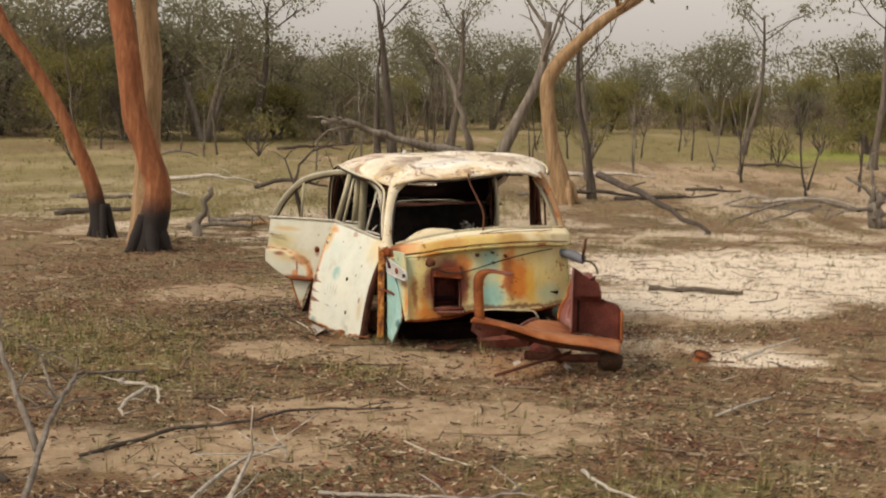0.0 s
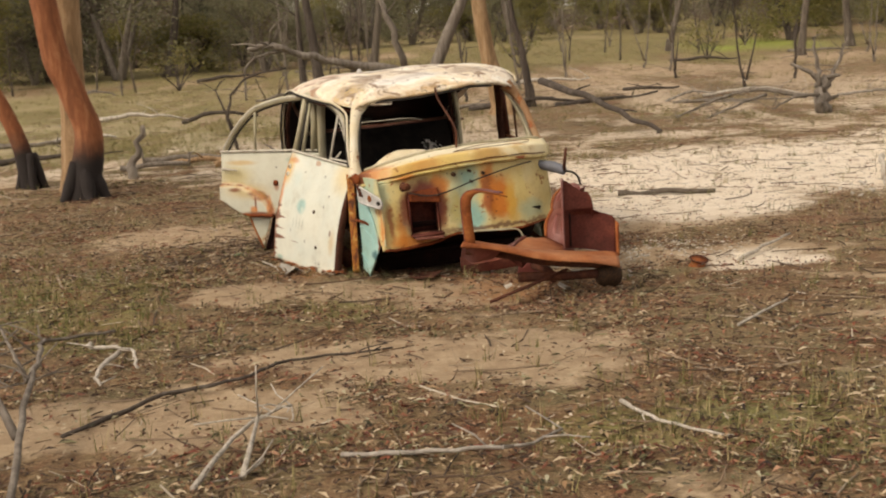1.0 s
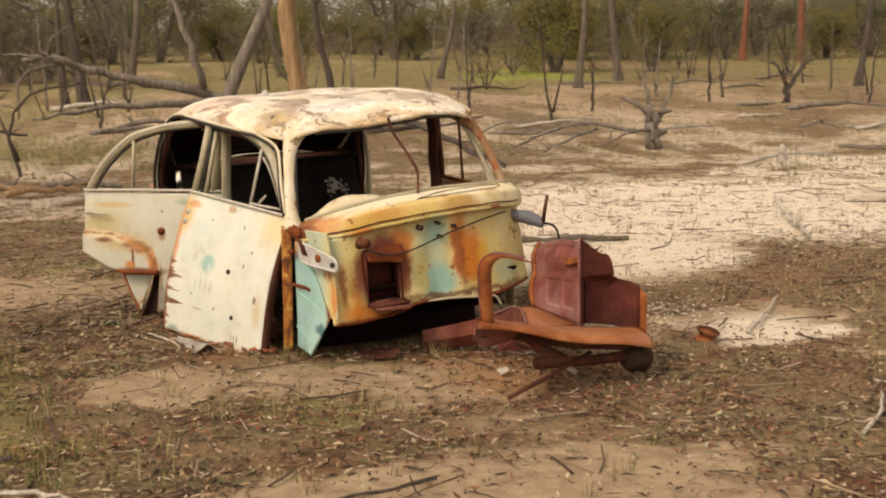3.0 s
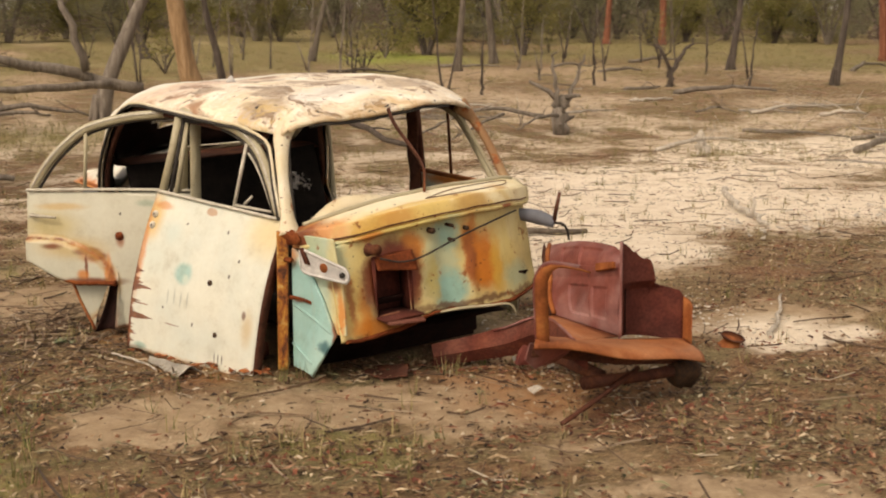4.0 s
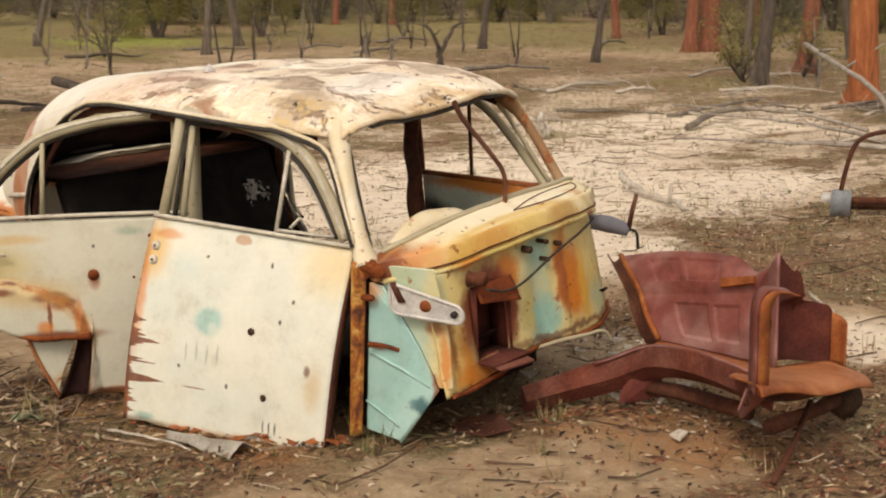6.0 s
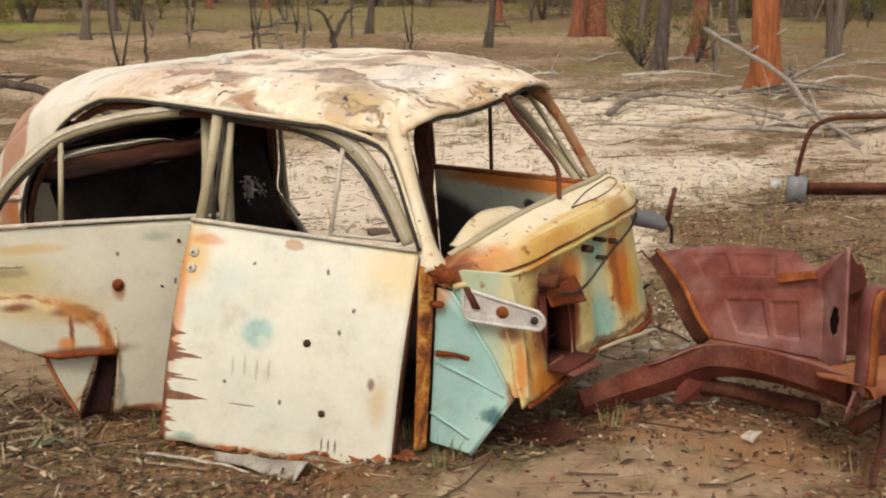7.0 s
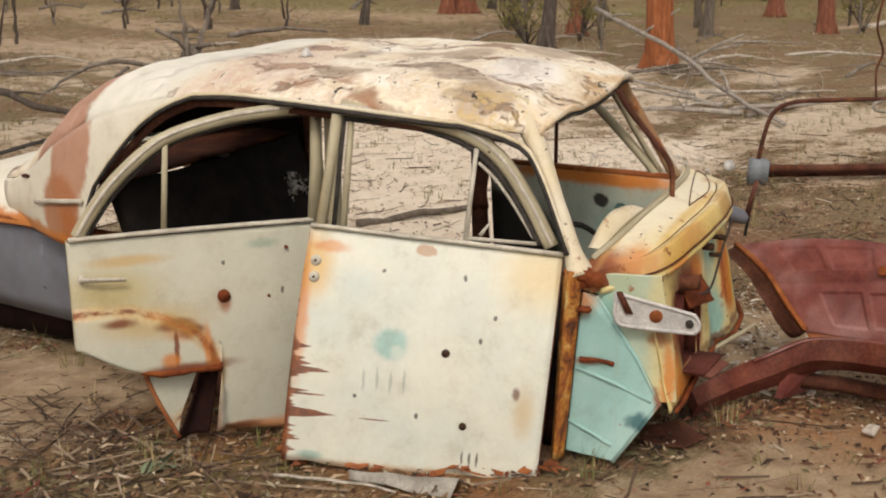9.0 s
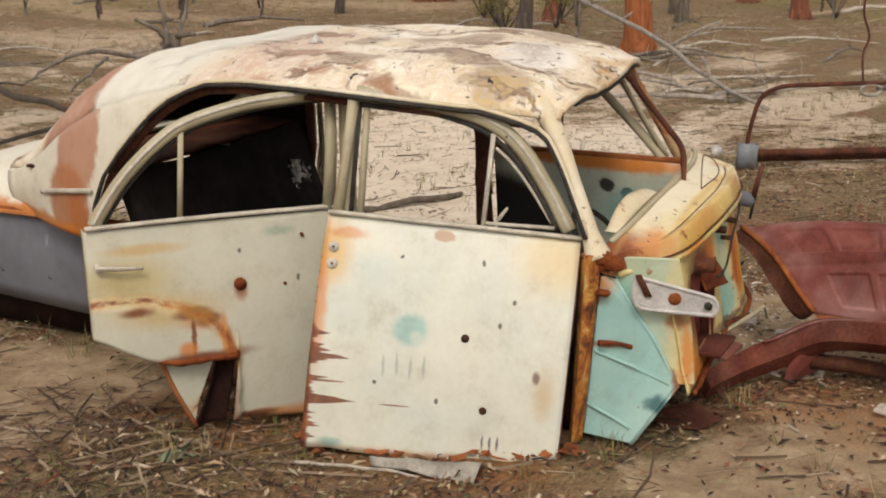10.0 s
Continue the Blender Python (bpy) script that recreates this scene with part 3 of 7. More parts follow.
chips = [(DARK, p, (0.006, BIG, r), 0.4, 0.85) for p, r in (((0.33, 0, -0.10), 0.012), ((0.22, 0, -0.22), 0.008), ((0.26, 0, -0.30), 0.010), ((0.66, 0, -0.52), 0.007), ((0.45, 0, -0.565), 0.009), ((0.60, 0, -0.10), 0.007))]
front_door_mat = painted("front_door_paint", (0.655, 0.68, 0.60), (0.585, 0.64, 0.585), [
    ((0.28, 0.50, 0.48), (0.555, 0, -0.335), (0.055, BIG, 0.05), 0.35, 0.85), ((0.55, 0.64, 0.56), (0.53, 0, -0.36), (0.02, BIG, 0.02), 0.5, 0.7), ((0.47, 0.60, 0.58), (0.68, 0, -0.15), (0.06, BIG, 0.05), 0.8, 0.5), ((0.50, 0.60, 0.56), (0.78, 0, -0.3), (0.07, BIG, 0.08), 0.9, 0.4),
    ((0.66, 0.50, 0.20), (0.08, 0, -0.07), (0.12, BIG, 0.10), 0.8, 0.6), ((0.42, 0.25, 0.15), (0.47, 0, -0.022), (0.035, BIG, 0.02), 0.2, 0.8), ((0.62, 0.40, 0.12), (0.84, 0, -0.1), (0.06, BIG, 0.1), 0.6, 0.8),
    (DEEP, (0.895, 0, -0.4), (0.016, BIG, 0.42), 0.5, 0.9), (ORANGE, (0.865, 0, -0.25), (0.022, BIG, 0.2), 0.7, 0.7), (ORANGE, (0.79, 0, -0.035), (0.06, BIG, 0.016), 0.5, 0.6), ((0.5, 0.28, 0.12), (0.4, 0, -0.775), (0.5, BIG, 0.03), 0.5, 0.8),
    ((0.5, 0.36, 0.16), (0.1, 0, -0.52), (0.03, BIG, 0.07), 0.8, 0.6), (BROWN, (0.13, 0, -0.46), (0.012, BIG, 0.02), 0.5, 0.8), ((0.25, 0.42, 0.38), (0.8, 0, -0.735), (0.04, BIG, 0.015), 0.5, 0.8)] + marks + nicks + chips, 0.76, 0.78, 0.45, 0.10, 0.018, 16, drips=(0.888, -0.745, -0.33, 3.6))
rear_door_mat = painted("rear_door_paint", (0.555, 0.565, 0.475), (0.51, 0.53, 0.45), [
    ((0.45, 0.36, 0.13), (0.80, 0, 0.60), (0.14, BIG, 0.07), 0.7, 0.7), ((0.5, 0.33, 0.12), (0.74, 0, 0.70), (0.12, BIG, 0.018), 0.6, 0.7), ((0.50, 0.34, 0.10), (0.68, 0, 0.49), (0.16, BIG, 0.05), 0.7, 0.6), ((0.48, 0.19, 0.04), (0.57, 0, 0.45), (0.06, BIG, 0.035), 0.5, 0.6), (DEEP, (0.60, 0, 0.475), (0.06, BIG, 0.018), 0.5, 0.95), (DEEP, (0.545, 0, 0.445), (0.045, BIG, 0.022), 0.5, 0.95),
    (DEEP, (0.78, 0, 0.50), (0.05, BIG, 0.016), 0.6, 0.9), (ORANGE, (0.49, 0, 0.36), (0.016, BIG, 0.09), 0.5, 0.8), (DEEP, (0.475, 0, 0.345), (0.012, BIG, 0.05), 0.5, 0.9), (DEEP, (0.60, 0, 0.40), (0.008, BIG, 0.075), 0.5, 0.9), (ORANGE, (0.62, 0, 0.35), (0.03, BIG, 0.025), 0.5, 0.8), (DEEP, (0.58, 0, 0.312), (0.17, BIG, 0.024), 0.5, 0.95), 
    (ORANGE, (0.30, 0, 0.05), (0.2, BIG, 0.03), 0.6, 0.7), (DEEP, (0.38, 0, 0.07), (0.07, BIG, 0.012), 0.5, 0.8), ((0.30, 0.40, 0.32), (0.28, 0, 0.72), (0.05, BIG, 0.015), 0.6, 0.7), (RUST, (0.426, 0, 0.53), (0.02, BIG, 0.035), 0.6, 0.8), (DARK, (0.22, 0, 0.55), (0.006, BIG, 0.012), 0.4, 0.8), (DARK, (0.42, 0, 0.665), (0.006, BIG, 0.008), 0.4, 0.8)] + [(DEEP, (0.485, 0, 0.15), (0.03, BIG, 0.13), 0.6, 0.8), (DEEP, (0.60, 0, 0.30), (0.14, BIG, 0.016), 0.5, 0.9)], 0.75, 0.78, 0.45, 0.12, 0.012, 14,
    rings=[((0.46, 0.27, 0.07), (0.86, 0, 0.30), (0.41, BIG * 9, 0.25), 0.12, 0.5, 3.0), ((0.42, 0.13, 0.02), (0.86, 0, 0.30), (0.41, BIG * 9, 0.25), 0.06, 0.85, 0.0), (DEEP, (0.86, 0, 0.30), (0.41, BIG * 9, 0.25), 0.035, 0.95, 7.0)])
maroon = rusted("maroon_rust", (0.075, 0.022, 0.019), (0.175, 0.052, 0.044), (0.265, 0.09, 0.07), (0.42, 0.27, 0.26), 0.55, rough=0.5, bump=0.10, spot=0.2)
# Maroon rust; the sunken face's shade is mixed into this darker tone.
face_rust = rusted("shaded_maroon_rust", (0.045, 0.012, 0.010), (0.10, 0.026, 0.02), (0.17, 0.05, 0.03), dusty=0.05, bump=0.3)
# Near-black maroon: the dark of cabin, underside and recesses is in the colour.
shade_rust = rusted("shade_maroon_rust", (0.006, 0.002, 0.002), (0.016, 0.005, 0.004), (0.035, 0.010, 0.007), dusty=0.0)
rail_rust = rusted("rail_rust", (0.05, 0.014, 0.011), (0.125, 0.034, 0.024), (0.22, 0.07, 0.042), (0.30, 0.15, 0.115), 0.35, bump=0.3)
dark_rust = rusted("dark_rust", (0.03, 0.014, 0.01), (0.09, 0.032, 0.02), (0.19, 0.07, 0.03), dusty=0.15)
orange_rust = rusted("orange_rust", (0.11, 0.028, 0.012), (0.29, 0.09, 0.028), (0.46, 0.185, 0.06), dusty=0.12, spot=0.3)
shelf_rust = rusted("shelf_rust", (0.16, 0.042, 0.016), (0.33, 0.105, 0.036), (0.48, 0.19, 0.075), (0.50, 0.26, 0.15), 0.4, rough=0.6, bump=0.15, spot=0.25)
red_rust = rusted("red_rust", (0.07, 0.018, 0.009), (0.17, 0.042, 0.014), (0.31, 0.095, 0.028), dusty=0.0)
trim_mat = plain("dull_trim", (0.62, 0.60, 0.52), (0.42, 0.39, 0.33), 20, 0.45)
frame_mat = painted("window_frame_paint", (0.44, 0.41, 0.29), (0.36, 0.33, 0.23), [], 0.68, 0.72, 0.6, 0.4)
rubber = plain("perished_rubber", (0.03, 0.028, 0.026), (0.06, 0.055, 0.05), 30, 0.9)
hole_mat = plain("black_hole_edge", (0.03, 0.02, 0.015), (0.08, 0.04, 0.02), 60, 0.9)
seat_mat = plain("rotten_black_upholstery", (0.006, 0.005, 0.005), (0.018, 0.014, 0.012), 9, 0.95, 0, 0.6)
stuffing = plain("grey_stuffing", (0.88, 0.87, 0.84), (0.76, 0.75, 0.72), 25, 1.0, 0, 0.8)
lamp_metal = plain("scuffed_white_metal", (0.62, 0.62, 0.60), (0.42, 0.42, 0.42), 18, 0.4)
# On the inner wing this blue-grey includes the shade it stands in.
blue_grey = painted("dull_blue_grey", (0.16, 0.18, 0.22), (0.11, 0.12, 0.15), [(ORANGE, (0, 2.5, 0.62), (BIG, 1.2, 0.03), 0.6, 0.8)], 0.7, 0.8, 0.6, 0.2)

# ---- the wrecked saloon ----
CAR = pose(-0.362, 8.81, 0.0, 0, -2.6, 10.8)
BACK = CAR.inverted()
car = thing("wrecked_car", "rusted cream four-door saloon wreck without wheels, bonnet or glass", "car", CAR)
XC = 0.635
HALF = [(0.15, 0.55), (0.35, 0.64), (0.6, 0.73), (0.9, 0.78), (1.3, 0.79), (1.6, 0.785), (1.85, 0.765), (2.1, 0.725), (2.35, 0.665), (2.6, 0.60)]
SHIFT = [(0.15, 0.0), (0.5, -0.035), (0.9, -0.06), (1.6, -0.06), (2.2, -0.03), (2.6, 0.0)]
GUTTER = [(0.15, 1.085), (0.35, 1.13), (0.6, 1.172), (0.9, 1.21), (1.2, 1.228), (1.45, 1.215), (1.7, 1.17), (1.95, 1.09), (2.2, 0.98), (2.4, 0.86), (2.6, 0.78)]
CROWN = [(0.15, 1.135), (0.22, 1.195), (0.35, 1.25), (0.6, 1.288), (0.9, 1.298), (1.2, 1.303), (1.5, 1.305), (1.75, 1.30), (2.0, 1.26), (2.2, 1.18), (2.4, 1.04), (2.55, 0.90), (2.7, 0.84)]


def middle(y):
    return XC + soft_table(SHIFT, y)



def roof_point(u, v):
    y = 0.15 + 2.50 * u
    a = -1 + 2 * v
    w, g, k = soft_table(HALF, y), soft_table(GUTTER, y), soft_table(CROWN, y)
    s = math.copysign(abs(a) ** 0.8, a)
    z = g + (k - g) * (1 - abs(s) ** 4.2) ** 0.7
    bow = -0.05 * (1 - s * s) * max(0, 1 - u * 8)
    dent = 0.018 * wobble(XC + s * w, y, 3.2, 20) + 0.008 * wobble(XC + s * w, y, 9, 21)
    skew = max(0.0, 1 - u * 3.5) ** 2 * max(0.0, 0.5 + 0.5 * s)
    return Vector((middle(y) + s * w, y + bow + 0.09 * skew, z + dent + 0.035 * skew))


def rear_window(u, v):
    y, a = 0.15 + 2.50 * u, abs(-1 + 2 * v)
    return not (2.0 < y < 2.44 and a < 0.55 - 1.0 * max(0, y - 2.3))


part("roof", sheet(roof_point, 60, 44, 0.008, rear_window), roof_mat, car, "mottled cream roof skin with brown worn patches")


ARCH = [(0.0, 1.93), (0.3, 1.915), (0.53, 1.845), (0.66, 1.765), (0.79, 1.67), (0.88, 1.595), (0.94, 1.525), (0.975, 1.46), (1.0, 1.40)]


def quarter(side):
    """The panel behind the rear door opening; the right one reaches down round the wheel arch."""
    def f(u, v):
        if side < 0:
            low, y0 = 0.60, lerp_table(ARCH, v)
        else:
            low = 0.30
            y0 = lerp_table([(0.0, 1.58), (0.12, 1.66), (0.25, 1.78), (0.36, 1.86), (0.5, 1.84), (1.0, 1.84)], v)
        y = y0 + (2.65 - y0) * u
        w, g = soft_table(HALF, y), soft_table(GUTTER, y)
        z = low + (g - low) * v
        lean = 0.19 * (1 - u) ** 2 if side > 0 else -0.11 * (1 - v) ** 0.8 * math.cos(0.5 * math.pi * u)
        return Vector((middle(y) + side * (w - lean + 0.03 * math.sin(math.pi * min(1, v * 0.9)) - 0.03 * (1 - v)), y, z))
    return f


for side in (-1, 1):
    part("quarter_panel", sheet(quarter(side), 26, 20, 0.008), quarter_mat, car, "cream rear quarter with pinkish bare rust band")
    rail = [Vector((middle(y) + side * (soft_table(HALF, y) + 0.008), y, soft_table(GUTTER, y) + 0.006)) for y in np.linspace(0.16, 1.36 if side < 0 else 1.8, 24)]
    drop = [quarter(side)(0, v) + Vector((side * 0.01, -0.01, 0)) for v in np.linspace(0.985, 0.2, 22)]
    foot = [Vector((XC + side * 0.665, 0.02, 0.74)), Vector((XC + side * 0.655, 0.075, 0.88)), Vector((XC + side * 0.635, 0.13, 0.99)), Vector((XC + side * 0.625, 0.20, 1.075))] if side < 0 else []
    rim = smooth_line(foot + rail[4:], 3)
    part("rain_gutter", tube(bmesh.new(), rim + drop, 0.008, 6), pillar_mat, car)
    # Added black tube stands in for the dark gap below the gutter.
    part("roof_edge_seam", tube(bmesh.new(), [q + Vector((side * 0.007, 0, -0.012)) for q in rim + drop], 0.0085, 6), rubber, car, "black line in place of the dark gap under the gutter")
    inner = [p + Vector((-side * 0.045, 0.02, -0.035)) for p in rail[2:] + drop]
    part("door_opening_rim", tube(bmesh.new(), inner, 0.022, 6, 0.6), dark_rust, car, "dark rusted inner rim of the door opening")
part("rear_jamb", tube(bmesh.new(), smooth_line([(1.18, 1.80, 0.34), (1.19, 1.82, 0.62), (1.19, 1.82, 0.86), (1.17, 1.82, 1.06)]), [0.045, 0.03, 0.022, 0.035], 8, 0.5), frame_mat, car, "ragged grey-cream jamb of the far rear door")
part("belt_moulding", tube(bmesh.new(), [quarter(-1)(u, 0.40) + Vector((-0.008, 0, 0.03 * u)) for u in np.linspace(0.05, 0.55, 12)], 0.011, 6), trim_mat, car, "short pale moulding")


def rear_opening(u, v):
    return v > 0.56 or rear_window(0.14 + 0.86 * u, 0.03 + 0.94 * v)


# Linings are near-black so that their colour carries the cabin's shade.
part("headlining", sheet(lambda u, v: roof_point(0.14 + 0.86 * u, 0.03 + 0.94 * v) + Vector((0, 0, -0.032 - 0.006 * wobble(u * 9, v * 5, 1, 25))), 36, 26, 0.004, rear_opening), shade_rust, car, "rotted red-brown headlining, cabin shade put into its tone")
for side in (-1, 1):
    part("quarter_lining", sheet(lambda u, v, side=side: quarter(side)(0.03 + 0.97 * u, 0.96 * v) + Vector((-side * 0.035, 0, 0)), 14, 10, 0.004), shade_rust, car, "near-black lining added to darken the rear quarter inside")


def boot(u, v):
    y = 2.40 + 1.11 * u
    a = -1 + 2 * v
    w = 0.605 - 0.07 * u
    top = 0.865 - 0.20 * u ** 1.6
    return Vector((XC + a * w * 1.1, y, top - (top - 0.60) * abs(a) ** 3.5 + 0.008 * wobble(a, y, 3, 22)))


part("boot_lid", sheet(boot, 18, 26, 0.008), quarter_mat, car, "cream boot with dark edges")
part("boot_edge", tube(bmesh.new(), smooth_line([(XC - 0.3, 2.55, 0.87), (XC - 0.02, 2.57, 0.88), (XC - 0.0, 3.0, 0.83), (XC, 3.45, 0.72)]), 0.012, 6), rubber, car)


def inner_wing(u, v):
    y = 1.76 + 1.6 * u
    return Vector((XC - (0.66 - 0.10 * u + 0.03 * math.sin(math.pi * v)), y, 0.17 + 0.44 * v + 0.05 * u * (1 - v)))


wing = part("inner_rear_wing", sheet(inner_wing, 14, 6, 0.008), blue_grey, car, "blue-grey inner wing where the guard is gone, shade in its tone")
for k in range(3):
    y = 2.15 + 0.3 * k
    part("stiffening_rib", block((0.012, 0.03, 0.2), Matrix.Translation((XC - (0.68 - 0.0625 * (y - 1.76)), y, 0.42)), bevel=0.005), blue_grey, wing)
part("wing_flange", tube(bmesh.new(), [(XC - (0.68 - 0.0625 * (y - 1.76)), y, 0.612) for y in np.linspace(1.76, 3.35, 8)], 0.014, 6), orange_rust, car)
part("tail_panel", sheet(lambda u, v: Vector((XC + (u - 0.5) * 1.0, 3.5 + 0.04 * math.sin(math.pi * u), 0.26 + 0.4 * v)), 10, 4, 0.008), quarter_mat, car)
# Floor pan is coloured near-black for the shade it lies in.
part("floor_pan", sheet(lambda u, v: Vector((0.12 + 1.03 * u, -0.05 + 3.35 * v, 0.11 + 0.10 * max(0, v - 0.5) + 0.015 * wobble(u * 4, v * 9, 1, 3))), 10, 24, 0.01), shade_rust, car, "rusted floor pan, darkened for the shade under the car")
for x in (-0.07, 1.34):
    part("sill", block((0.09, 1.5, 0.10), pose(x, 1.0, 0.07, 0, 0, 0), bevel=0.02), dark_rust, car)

# Added black block stands in for the shadow below the boot.
part("underbody", block((0.95, 1.5, 0.22), Matrix.Translation((XC, 2.55, 0.13)), bevel=0.03), shade_rust, car, "black block added as the shade under the boot")

# windscreen surround
LP = [(0.0, -0.01, 0.66), (0.005, 0.02, 0.74), (0.03, 0.085, 0.90), (0.062, 0.145, 1.02), (0.105, 0.205, 1.10), (0.19, 0.27, 1.165)]
RP = [(1.32, 0.10, 0.71), (1.306, 0.138, 0.78), (1.277, 0.229, 0.95), (1.235, 0.285, 1.06), (1.17, 0.315, 1.145)]
part("windscreen_pillar", tube(bmesh.new(), smooth_line(LP), [0.055, 0.034, 0.028, 0.034, 0.046, 0.05], 12, 0.8, (1, 0, 0)), pillar_mat, car)
part("windscreen_pillar", tube(bmesh.new(), smooth_line(RP), [0.03, 0.026, 0.024, 0.028, 0.05], 10, 0.8, (1, 0, 0)), pillar_rust, car, "bent rust-brown windscreen pillar")
head = [roof_point(0, v) + Vector((0, 0.012, -0.008)) for v in np.linspace(0.04, 0.96, 24)]
part("windscreen_header", tube(bmesh.new(), head, 0.014, 8), roof_mat, car)
part("inner_pillar_strip", tube(bmesh.new(), smooth_line([(1.285, 0.16, 0.74), (1.25, 0.25, 0.90), (1.205, 0.31, 1.03), (1.17, 0.34, 1.10)]), [0.02, 0.016, 0.02], 6, 0.6), frame_mat, car, "faded inner pillar strip")
part("centre_bar", tube(bmesh.new(), smooth_line([(0.615, 0.095, 1.175), (0.62, 0.05, 1.10), (0.665, -0.035, 0.975), (0.685, -0.085, 0.89), (0.675, -0.095, 0.775)]), [0.014, 0.012, 0.012, 0.010], 7, 0.55, (0, 1, 0)), dark_rust, car, "bent brown centre bar of the windscreen")
gasket = [Vector(p) + Vector((0.035, -0.005, 0)) for p in smooth_line(LP)][3:] + [h + Vector((0, 0, -0.022)) for h in head[3:-3]]
part("windscreen_gasket", tube(bmesh.new(), gasket, 0.008, 5), rubber, car)


# scuttle and firewall
def front_y(x):
    """The plan of the scuttle's front ridge."""
    return soft_table([(-0.02, -0.03), (0.03, -0.07), (0.08, -0.16), (0.15, -0.22), (0.3, -0.262), (0.55, -0.275), (0.75, -0.268), (0.95, -0.24), (1.1, -0.195), (1.22, -0.13), (1.33, -0.03)], x)


def wall_y(x):
    """The plan of the firewall below it."""
    return soft_table([(0.05, -0.245), (0.2, -0.262), (0.55, -0.275), (0.75, -0.268), (0.95, -0.24), (1.1, -0.195), (1.22, -0.13), (1.33, -0.03)], x) + 0.02


def scuttle(u, v):
    x = -0.01 + 1.34 * u
    t = (x - XC) / 0.64
    back_y, back_z = -0.015 - 0.04 * (1 - t * t) + 0.07 * max(0, t) ** 2, 0.715 + 0.06 * (1 - t * t) + 0.045 * t + 0.01
    fy, fz = front_y(x), 0.675 + 0.05 * (1 - t * t) + 0.03 * t + 0.005
    roll = 0.006 * math.sin(math.pi * min(1, v * 1.05)) + 0.016 * math.exp(-((v - 0.86) / 0.085) ** 2) - 0.012 * math.exp(-((v - 0.68) / 0.025) ** 2)
    z = back_z + (fz - back_z) * v + roll - 0.05 * max(0, v - 0.86) / 0.14
    y = back_y + (fy - back_y) * min(1, v * 1.04)
    return Vector((x, y, z + 0.006 * wobble(x, y, 7, 31)))


part("scuttle", sheet(scuttle, 44, 40, 0.006), scuttle_mat, car, "yellowed scuttle top with rust at its corner")


def torn_lip(u, v):
    x = 0.12 + 0.36 * u
    p = scuttle((x + 0.01) / 1.34, 0.0)
    rise = soft_table([(0.0, 0.0), (0.25, 0.045), (0.5, 0.056), (0.72, 0.036), (0.85, 0.028), (1.0, 0.01)], u) + 0.004 * wobble(x, 0, 40, 5)
    return p + Vector((0, 0.045 * v * v - 0.004, 0.002 + rise * v))


part("torn_lip", sheet(torn_lip, 24, 6, 0.004), pillar_mat, car, "cream torn lip curling up behind the scuttle")
part("windscreen_channel", tube(bmesh.new(), [scuttle(u, 0.10) + Vector((0, 0, 0.006)) for u in np.linspace(0.05, 0.97, 30)], 0.011, 6, 0.7), frame_mat, car, "grimy windscreen channel")
part("scuttle_groove", tube(bmesh.new(), [scuttle(u, 0.685) + Vector((0, 0, 0.001)) for u in np.linspace(0.06, 0.95, 36)], 0.004, 5), dark_rust, car)
part("scuttle_seam", tube(bmesh.new(), [scuttle(u, 0.97) + Vector((0, -0.006, 0.004)) for u in np.linspace(0.04, 0.97, 36)], 0.0035, 5), dark_rust, car)
part("scuttle_bead", tube(bmesh.new(), [scuttle(u, 1.0) + Vector((0, 0.004, -0.004)) for u in np.linspace(0.02, 0.98, 30)], 0.012, 6), fire_mat, car)
vent = [scuttle(u, v) + Vector((0, 0, 0.004)) for u, v in ((0.48, 0.52), (0.62, 0.34), (0.85, 0.26), (0.90, 0.34), (0.86, 0.50), (0.66, 0.60))]
part("scuttle_vent_rim", tube(bmesh.new(), smooth_line(vent + [vent[0]], 4), 0.0022, 5), dark_rust, car)


def low_edge(x):
    return soft_table([(0.08, 0.19), (0.2, 0.185), (0.45, 0.20), (0.54, 0.24), (0.75, 0.235), (0.95, 0.215), (1.1, 0.225), (1.25, 0.24)], x) + 0.012 * wobble(x, 0, 14, 33)


def firewall(u, v):
    x = 0.075 + 1.235 * u
    lo, hi = low_edge(x), scuttle((x + 0.01) / 1.34, 1.0).z - 0.01
    z = lo + (hi - lo) * v
    y = wall_y(x) + 0.035 * (v - 0.5) - 0.035 * math.exp(-((x - 0.82) / 0.02) ** 2) * 0.3 + 0.02 * math.exp(-((x - 0.68) / 0.06) ** 2)
    y -= 0.05 * (1 - v) * min(1, max(0, (x - 0.55) / 0.6)) + 0.05 * (1 - v) * min(1, max(0, (0.4 - x) / 0.3))
    return Vector((x, y + 0.005 * wobble(x, z, 9, 34), z))


def pocket(u, v):
    x = 0.075 + 1.235 * u
    p = firewall(u, v)
    return not (0.29 < x < 0.47 and 0.27 < p.z < 0.535)


part("firewall", sheet(firewall, 60, 28, 0.006, pocket), fire_mat, car, "yellow firewall streaked with orange rust and teal")
well = bmesh.new()
for a, b2 in (((0.38, -0.16, 0.40), (0.22, 0.01, 0.30)), ((0.285, -0.215, 0.40), (0.01, 0.11, 0.29)), ((0.475, -0.215, 0.40), (0.01, 0.11, 0.29)), ((0.38, -0.215, 0.54), (0.20, 0.11, 0.01)), ((0.38, -0.25, 0.265), (0.21, 0.20, 0.012))):
    block(b2, Matrix.Translation(a), well, 0.003)
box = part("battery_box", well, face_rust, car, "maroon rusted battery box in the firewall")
part("battery_tray", plate([(0.29, -0.37, 0.245), (0.47, -0.38, 0.235), (0.50, -0.25, 0.255), (0.27, -0.25, 0.262)], (0, 0, 0.012), bevel=0.003), rail_rust, box)
